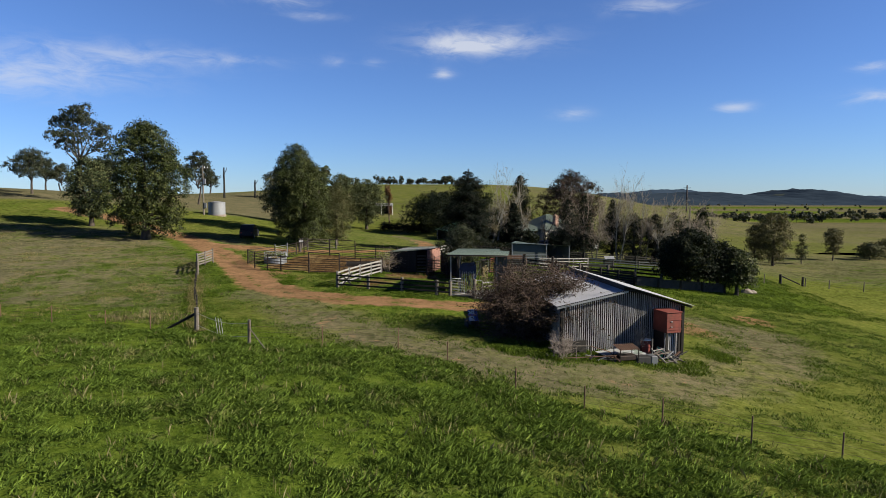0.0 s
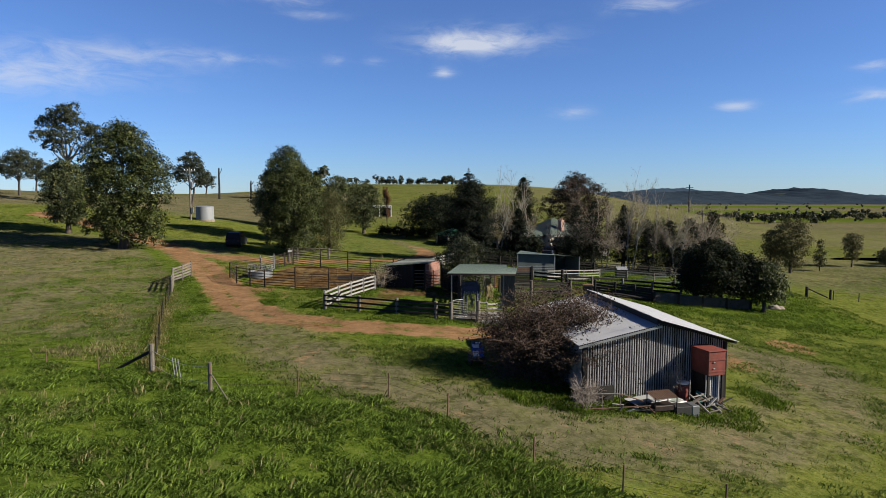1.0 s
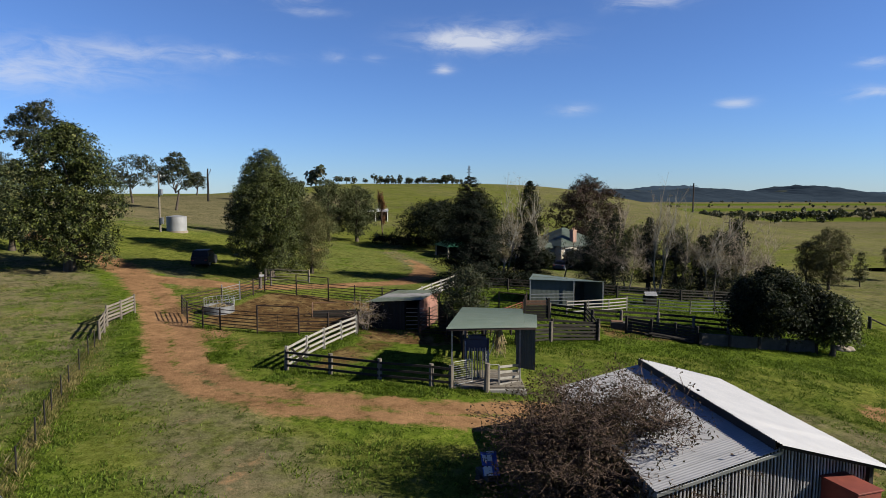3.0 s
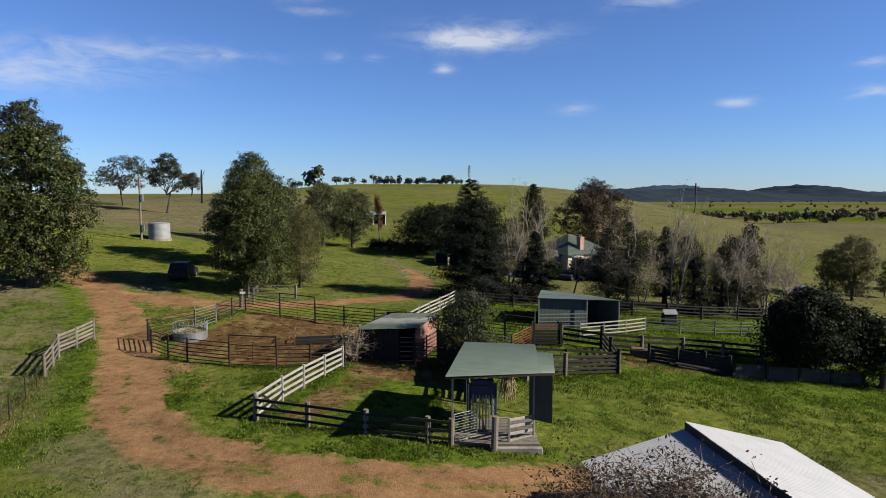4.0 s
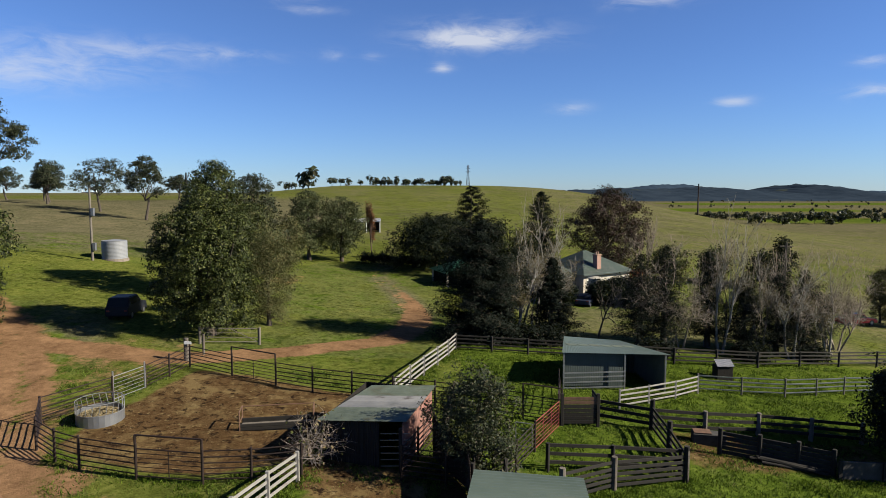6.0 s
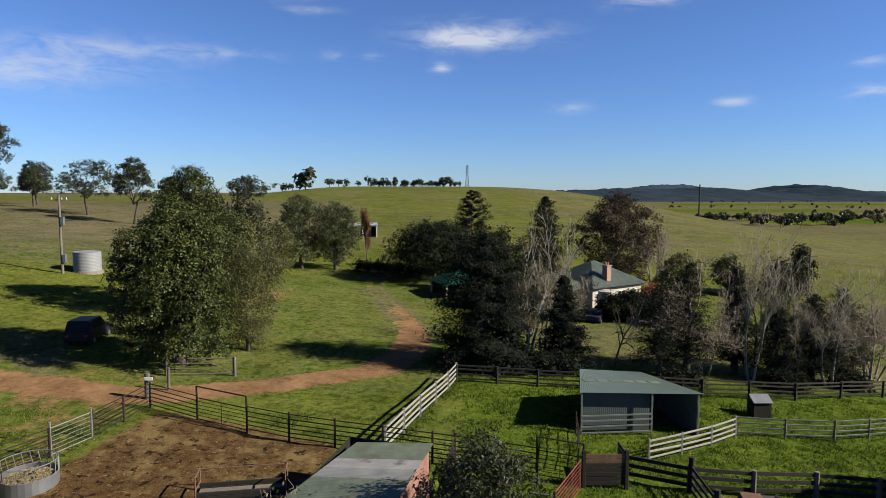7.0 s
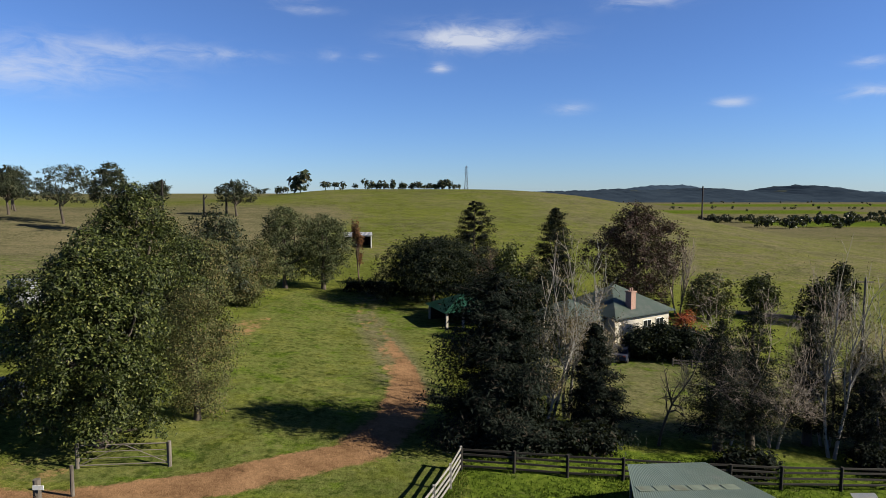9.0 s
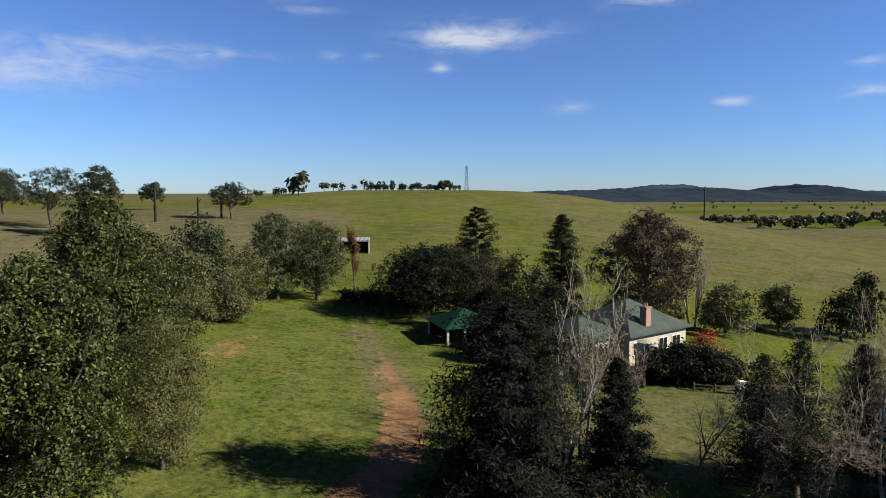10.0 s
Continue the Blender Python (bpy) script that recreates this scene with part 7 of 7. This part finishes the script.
def ridge(name, y, pts, depth, mat, label, seed):
    """A long wooded hill: heights over its length, falling to the front and back."""
    rng = np.random.default_rng(seed)
    xs = np.linspace(pts[0][0], pts[-1][0], 420)
    hs = np.interp(xs, [p[0] for p in pts], [p[1] for p in pts])
    hs = np.convolve(np.pad(hs, 2, mode="edge"), np.ones(5) / 5, "valid")
    us = np.linspace(-1, 1, 25)
    X, U = np.meshgrid(xs, us)
    prof = np.cos(U * math.pi / 2) ** 1.3
    Z = -20 + (hs[None] + 20) * prof
    Z += prof * (rng.normal(0, 1, Z.shape) * 2.0 - 1 + 1.0 * np.sin(X / 90 + 3 * U) * np.sin(X / 37 + U * 5))
    Y = y + U * depth
    ny, nx = X.shape
    idx = np.arange(nx * ny).reshape(ny, nx)
    f = np.stack([idx[:-1, :-1], idx[:-1, 1:], idx[1:, 1:], idx[1:, :-1]], -1).reshape(-1, 4)
    ob = raw(name, np.stack([X, Y, Z], -1).reshape(-1, 3), f, mat, None, label, True)
    tagged(ob, label, "hills", kind="structure")


# blue haze of distance is mixed into both forest colours, stronger farther off
MAT["haze_forest"] = surface("haze_forest", (0.014, 0.022, 0.034), (0.028, 0.040, 0.056), 0.012, 0.95, stain=(0.055, 0.062, 0.045), stain_scale=0.0035, stain_at=(0.58, 0.68), grain=0.08, relief=0.0, spec=0.0)
MAT["haze_blue"] = surface("haze_blue_forest", (0.024, 0.038, 0.059), (0.035, 0.053, 0.079), 0.006, 0.95, grain=0.05, relief=0.0, spec=0.0)
ridge("hills_near", 2900, [(-600, -15), (305, 10), (454, 22), (553, 24), (672, 26), (800, 32), (880, 28), (998, 28), (1147, 37), (1206, 36), (1265, 27), (1394, 18), (1443, 21), (1493, 31), (1542, 41), (1572, 46), (1616, 48), (1641, 42), (1690, 29), (1760, 15), (1839, 2), (1938, -8), (2008, -12), (2234, -6), (2600, 4), (3200, 0)], 800, "haze_forest", "low wooded hills beyond the valley", 1)
ridge("hills_far", 4100, [(-1500, 0), (700, 15), (1065, 29), (1219, 45), (1346, 61), (1388, 64), (1570, 64), (1626, 51), (1766, 29), (2468, 1), (2622, 5), (2692, 17), (2748, 24), (2804, 22), (2848, 15), (3029, 29), (3309, 8), (4200, 0)], 350, "haze_blue", "wooded ranges on the horizon, coloured blue for haze", 2)


# ---- grass ----
def grass(name, xy, height, width, blades, mat, label, seed, lean=0.35, spread=0.12):
    """Tufts of blades, each blade two joined triangles."""
    rng = np.random.default_rng(seed)
    n = len(xy) * blades
    base = np.repeat(xy, blades, 0) + rng.normal(0, spread, (n, 2))
    h = np.repeat(np.asarray(height), blades) * rng.uniform(0.55, 1.2, n)
    a = rng.random(n) * 2 * np.pi
    out = lean * h * rng.uniform(0.3, 1.6, n)
    z = terrain(base[:, 0], base[:, 1]) + relief(base[:, 0], base[:, 1]) - 0.04
    wx, wy = -np.sin(a) * width * 0.5, np.cos(a) * width * 0.5
    b0 = np.stack([base[:, 0] - wx, base[:, 1] - wy, z], 1)
    b1 = np.stack([base[:, 0] + wx, base[:, 1] + wy, z], 1)
    mid = np.stack([base[:, 0] + np.cos(a) * out * 0.35 + wx * 0.9, base[:, 1] + np.sin(a) * out * 0.35 + wy * 0.9, z + h * 0.6], 1)
    tip = np.stack([base[:, 0] + np.cos(a) * out, base[:, 1] + np.sin(a) * out, z + h], 1)
    v = np.stack([b0, b1, mid, tip], 1).reshape(-1, 3)
    f = np.arange(n * 4).reshape(n, 4)
    ob = raw(name, v, f, mat, None, label)
    tagged(ob, label, "grass", kind="stuff")


LATTICE = np.random.default_rng(12).random((256, 256))


def drift(x, y):
    """Smooth random values over the plan, one for each square metre."""
    i, j = np.floor(x).astype(int), np.floor(y).astype(int)
    u, v = x - i, y - j
    u, v = u * u * (3 - 2 * u), v * v * (3 - 2 * v)
    i, j, k, m = i & 255, j & 255, (i + 1) & 255, (j + 1) & 255
    return (LATTICE[i, j] * (1 - u) + LATTICE[k, j] * u) * (1 - v) + (LATTICE[i, m] * (1 - u) + LATTICE[k, m] * u) * v


def patchy(x, y, s=1.0):
    n = 0.5 * drift(0.42 * s * x, 0.42 * s * y + 40) + 0.32 * drift(1.1 * s * x + 90, 1.1 * s * y) + 0.18 * drift(2.6 * s * x, 2.6 * s * y + 150)
    return np.clip((n - 0.5) * 2.2 + 0.5, 0, 1)


def scatter(n, x0, x1, y0, y1, seed, keep):
    rng = np.random.default_rng(seed)
    p = np.stack([rng.uniform(x0, x1, n), rng.uniform(y0, y1, n)], 1)
    return p[keep(p[:, 0], p[:, 1], rng.random(n))]


FRONT = [(-60, 10), (-60, 41), (-27, 38.2), (-14.2, 36), (-10.3, 33.2), (-2.4, 32.9), (0.2, 30.7), (3.1, 26.4), (5.7, 24.9), (8.6, 24.2), (14.2, 21.9), (25, 18), (40, 12), (40, -8), (-60, -8)]


def off_track(x, y):
    d = np.minimum(near_line(x, y, TRACK) - 1.9, near_line(x, y, BRANCH) - 1.5)
    d = np.minimum(d, near_line(x, y, LANE) - 2.0)
    return (d > 0) & ~inside(x, y, YARD)


xy = scatter(310000, -58, 40, -6, 41, 1, lambda x, y, r: inside(x, y, FRONT) & (r < (0.18 + 0.82 * patchy(x, y, 1.7)) * (0.15 + 0.85 * step(3, -2, np.abs(x) - 0.76 * y) * step(12, 15, y))))
h = 0.06 + 0.17 * patchy(xy[:, 0], xy[:, 1], 1.7)
grass("long_grass", xy, h * 1.2, 0.038, 6, "meadow", "long green pasture grass in uneven tufts", 2, 1.05, 0.13)
xy = scatter(3500, -32, 32, 11, 41, 3, lambda x, y, r: inside(x, y, FRONT) & (np.abs(x) < 0.76 * y + 3) & (r < patchy(x + 9, y, 0.7) ** 2))
grass("seeding_grass", xy, np.full(len(xy), 0.40), 0.013, 6, "grass_dry", "dry seeding stalks among the long grass", 4)
xy = scatter(120000, -36, 36, 24, 76, 5, lambda x, y, r: ~inside(x, y, FRONT) & off_track(x, y) & (np.abs(x) < 0.76 * y + 2) & ((near_line(x, y, WHEELS) > 1.3) | (r < 0.12)) & (r < 0.16 + 0.84 * patchy(x, y, 1.6) ** 1.7) & ~(inside(x, y, PEN) & (near_line(x, y, [(-6.6, 52.6), (-5.2, 56), (-3.6, 60.2)]) < 1.5) & (r > 0.1)) & ~((x > 5) & (x < 16) & (y > 34.5) & (y < 46)))
grass("short_grass", xy, 0.05 + 0.13 * patchy(xy[:, 0], xy[:, 1], 1.6), 0.040, 4, "meadow", "short green pasture tufts", 6, 0.7, 0.1)
xy = scatter(26000, -60, -17, 38, 84, 7, lambda x, y, r: (x < -17 - 0.1 * (y - 36)) & off_track(x, y) & (near_line(x, y, TRACK) > 3.5) & (r < patchy(x, y, 0.6) ** 2))
grass("hill_grass", xy, 0.06 + 0.14 * patchy(xy[:, 0], xy[:, 1], 1.5), 0.032, 6, "straw", "dry straw-coloured hillside grass", 8, 0.5, 0.18)
xy = scatter(36000, 1, 42, 58, 87, 9, lambda x, y, r: (r < 0.25 + 0.75 * patchy(x, y, 1.2)) & (~((x < 2) & (y < 62.5))) & ~((x > 12) & (x < 25) & (y > 63.5) & (y < 69.2) & (r > 0.12)))
grass("pen_grass", xy, 0.08 + 0.16 * patchy(xy[:, 0], xy[:, 1], 2.2), 0.06, 3, "lush", "lush short grass in the sheep pens", 10, 0.6, 0.12)
xy = scatter(30000, -8, 20, 29, 48, 11, lambda x, y, r: ((np.hypot((x - 9.5) / 5.6, (y - 33.9 - 0.16 * (x - 9.5)) / 1.5) < 1 - 0.4 * r) | (np.hypot((x - 16.3) / 1.3, (y - 37.6) / 2.2) < 1 - 0.5 * r) | (np.hypot((x - 5.5) / 1.5, (y - 34.4)) < 1.9) | (np.hypot((x - 12) / 1.8, y - 33.4) < 1.3)) & (r < 0.9))
grass("shed_weeds", xy, 0.08 + 0.22 * patchy(xy[:, 0], xy[:, 1], 2.0), 0.035, 6, "lush", "rank weeds along the shed wall", 12, 0.6, 0.15)
LINES = ([(-18.9, 63.2), (-15.8, 61.3), (-9.9, 60.1), (-6, 60.8)], [(-8.7, 51.8), (-6, 60.4)], [(-8.7, 51.6), (-3.3, 50.1), (0.5, 49.6), (2.6, 49.2), (4.6, 50.0)], [(-14.2, 36), (-17.9, 45.2), (-22.9, 58.4)], [(-23.1, 58.6), (-23.9, 65.2)], [(5.2, 59.4), (11.5, 62.3)], [(19.5, 63.8), (28.6, 65.1)], [(-2.6, 71), (1.3, 83.6)])


def by_fences(x, y, r):
    near = np.full(x.shape, 1e9)
    for line in LINES:
        near = np.minimum(near, near_line(x, y, line))
    return (near < 0.15 + 0.75 * r) & off_track(x, y)


xy = scatter(120000, -26, 30, 34, 86, 13, by_fences)
grass("fence_weeds", xy, 0.08 + 0.15 * patchy(xy[:, 0], xy[:, 1], 2.0), 0.035, 6, "lush", "rank green weeds along the fences", 14, 0.7, 0.12)
xy = scatter(60000, -20, 0, 47, 62, 15, lambda x, y, r: off_track(x, y) & (r < 1.4 * patchy(x, y, 1.4) ** 5) & ~inside(x, y, PEN))
grass("clover", xy, np.full(len(xy), 0.12), 0.05, 6, "lush", "thick green clover clumps beside the yard", 16, 0.9, 0.12)
xy = scatter(22000, -19, -4, 60, 76, 17, lambda x, y, r: (inside(x, y, YARD) | (near_line(x, y, [(-17, 57), (-15, 53)]) < 1.0)) & (r < patchy(x, y, 0.9) ** 2))
grass("loose_hay", xy, np.full(len(xy), 0.035), 0.03, 3, "hay", "loose pale hay trodden into the dirt yard", 18, 4.0, 0.15)
xy = scatter(2600, -23, -13, 36, 43, 19, lambda x, y, r: (np.hypot((x + 18.6) / 1.8, y - 39.3) < 1.4 + 0.8 * r) & (r < patchy(x, y, 2.0)))
grass("dead_weeds", xy[::2], np.full(len(xy[::2]), 0.34), 0.018, 5, "grass_dry", "dead brown weed stalks in the paddock", 20, 0.5, 0.15)
xy = scatter(38000, -19, 36, 30, 62, 21, lambda x, y, r: ~inside(x, y, FRONT) & off_track(x, y) & ((x < 1) | (x > 17)) & (y < 48 + 14 * (x > 14)) & (near_line(x, y, WHEELS) > 1.4) & (r < patchy(x + 20, y, 1.1) ** 2.2))
grass("verge_grass", xy, 0.06 + 0.10 * patchy(xy[:, 0] + 20, xy[:, 1], 1.1), 0.045, 4, "lush", "fresh green tufts between the wheel tracks", 22, 0.8, 0.13)
xy = scatter(26000, -26, -12, 34, 60, 23, lambda x, y, r: near_line(x, y, [(-14.2, 36), (-17.9, 45.2), (-22.9, 58.4)]) < 0.12 + 0.5 * r * r)
grass("fence_straw", xy, 0.14 + 0.22 * patchy(xy[:, 0], xy[:, 1], 2.0), 0.02, 6, "straw", "dry straw-coloured grass along the paddock wire fence", 24, 0.5, 0.1)
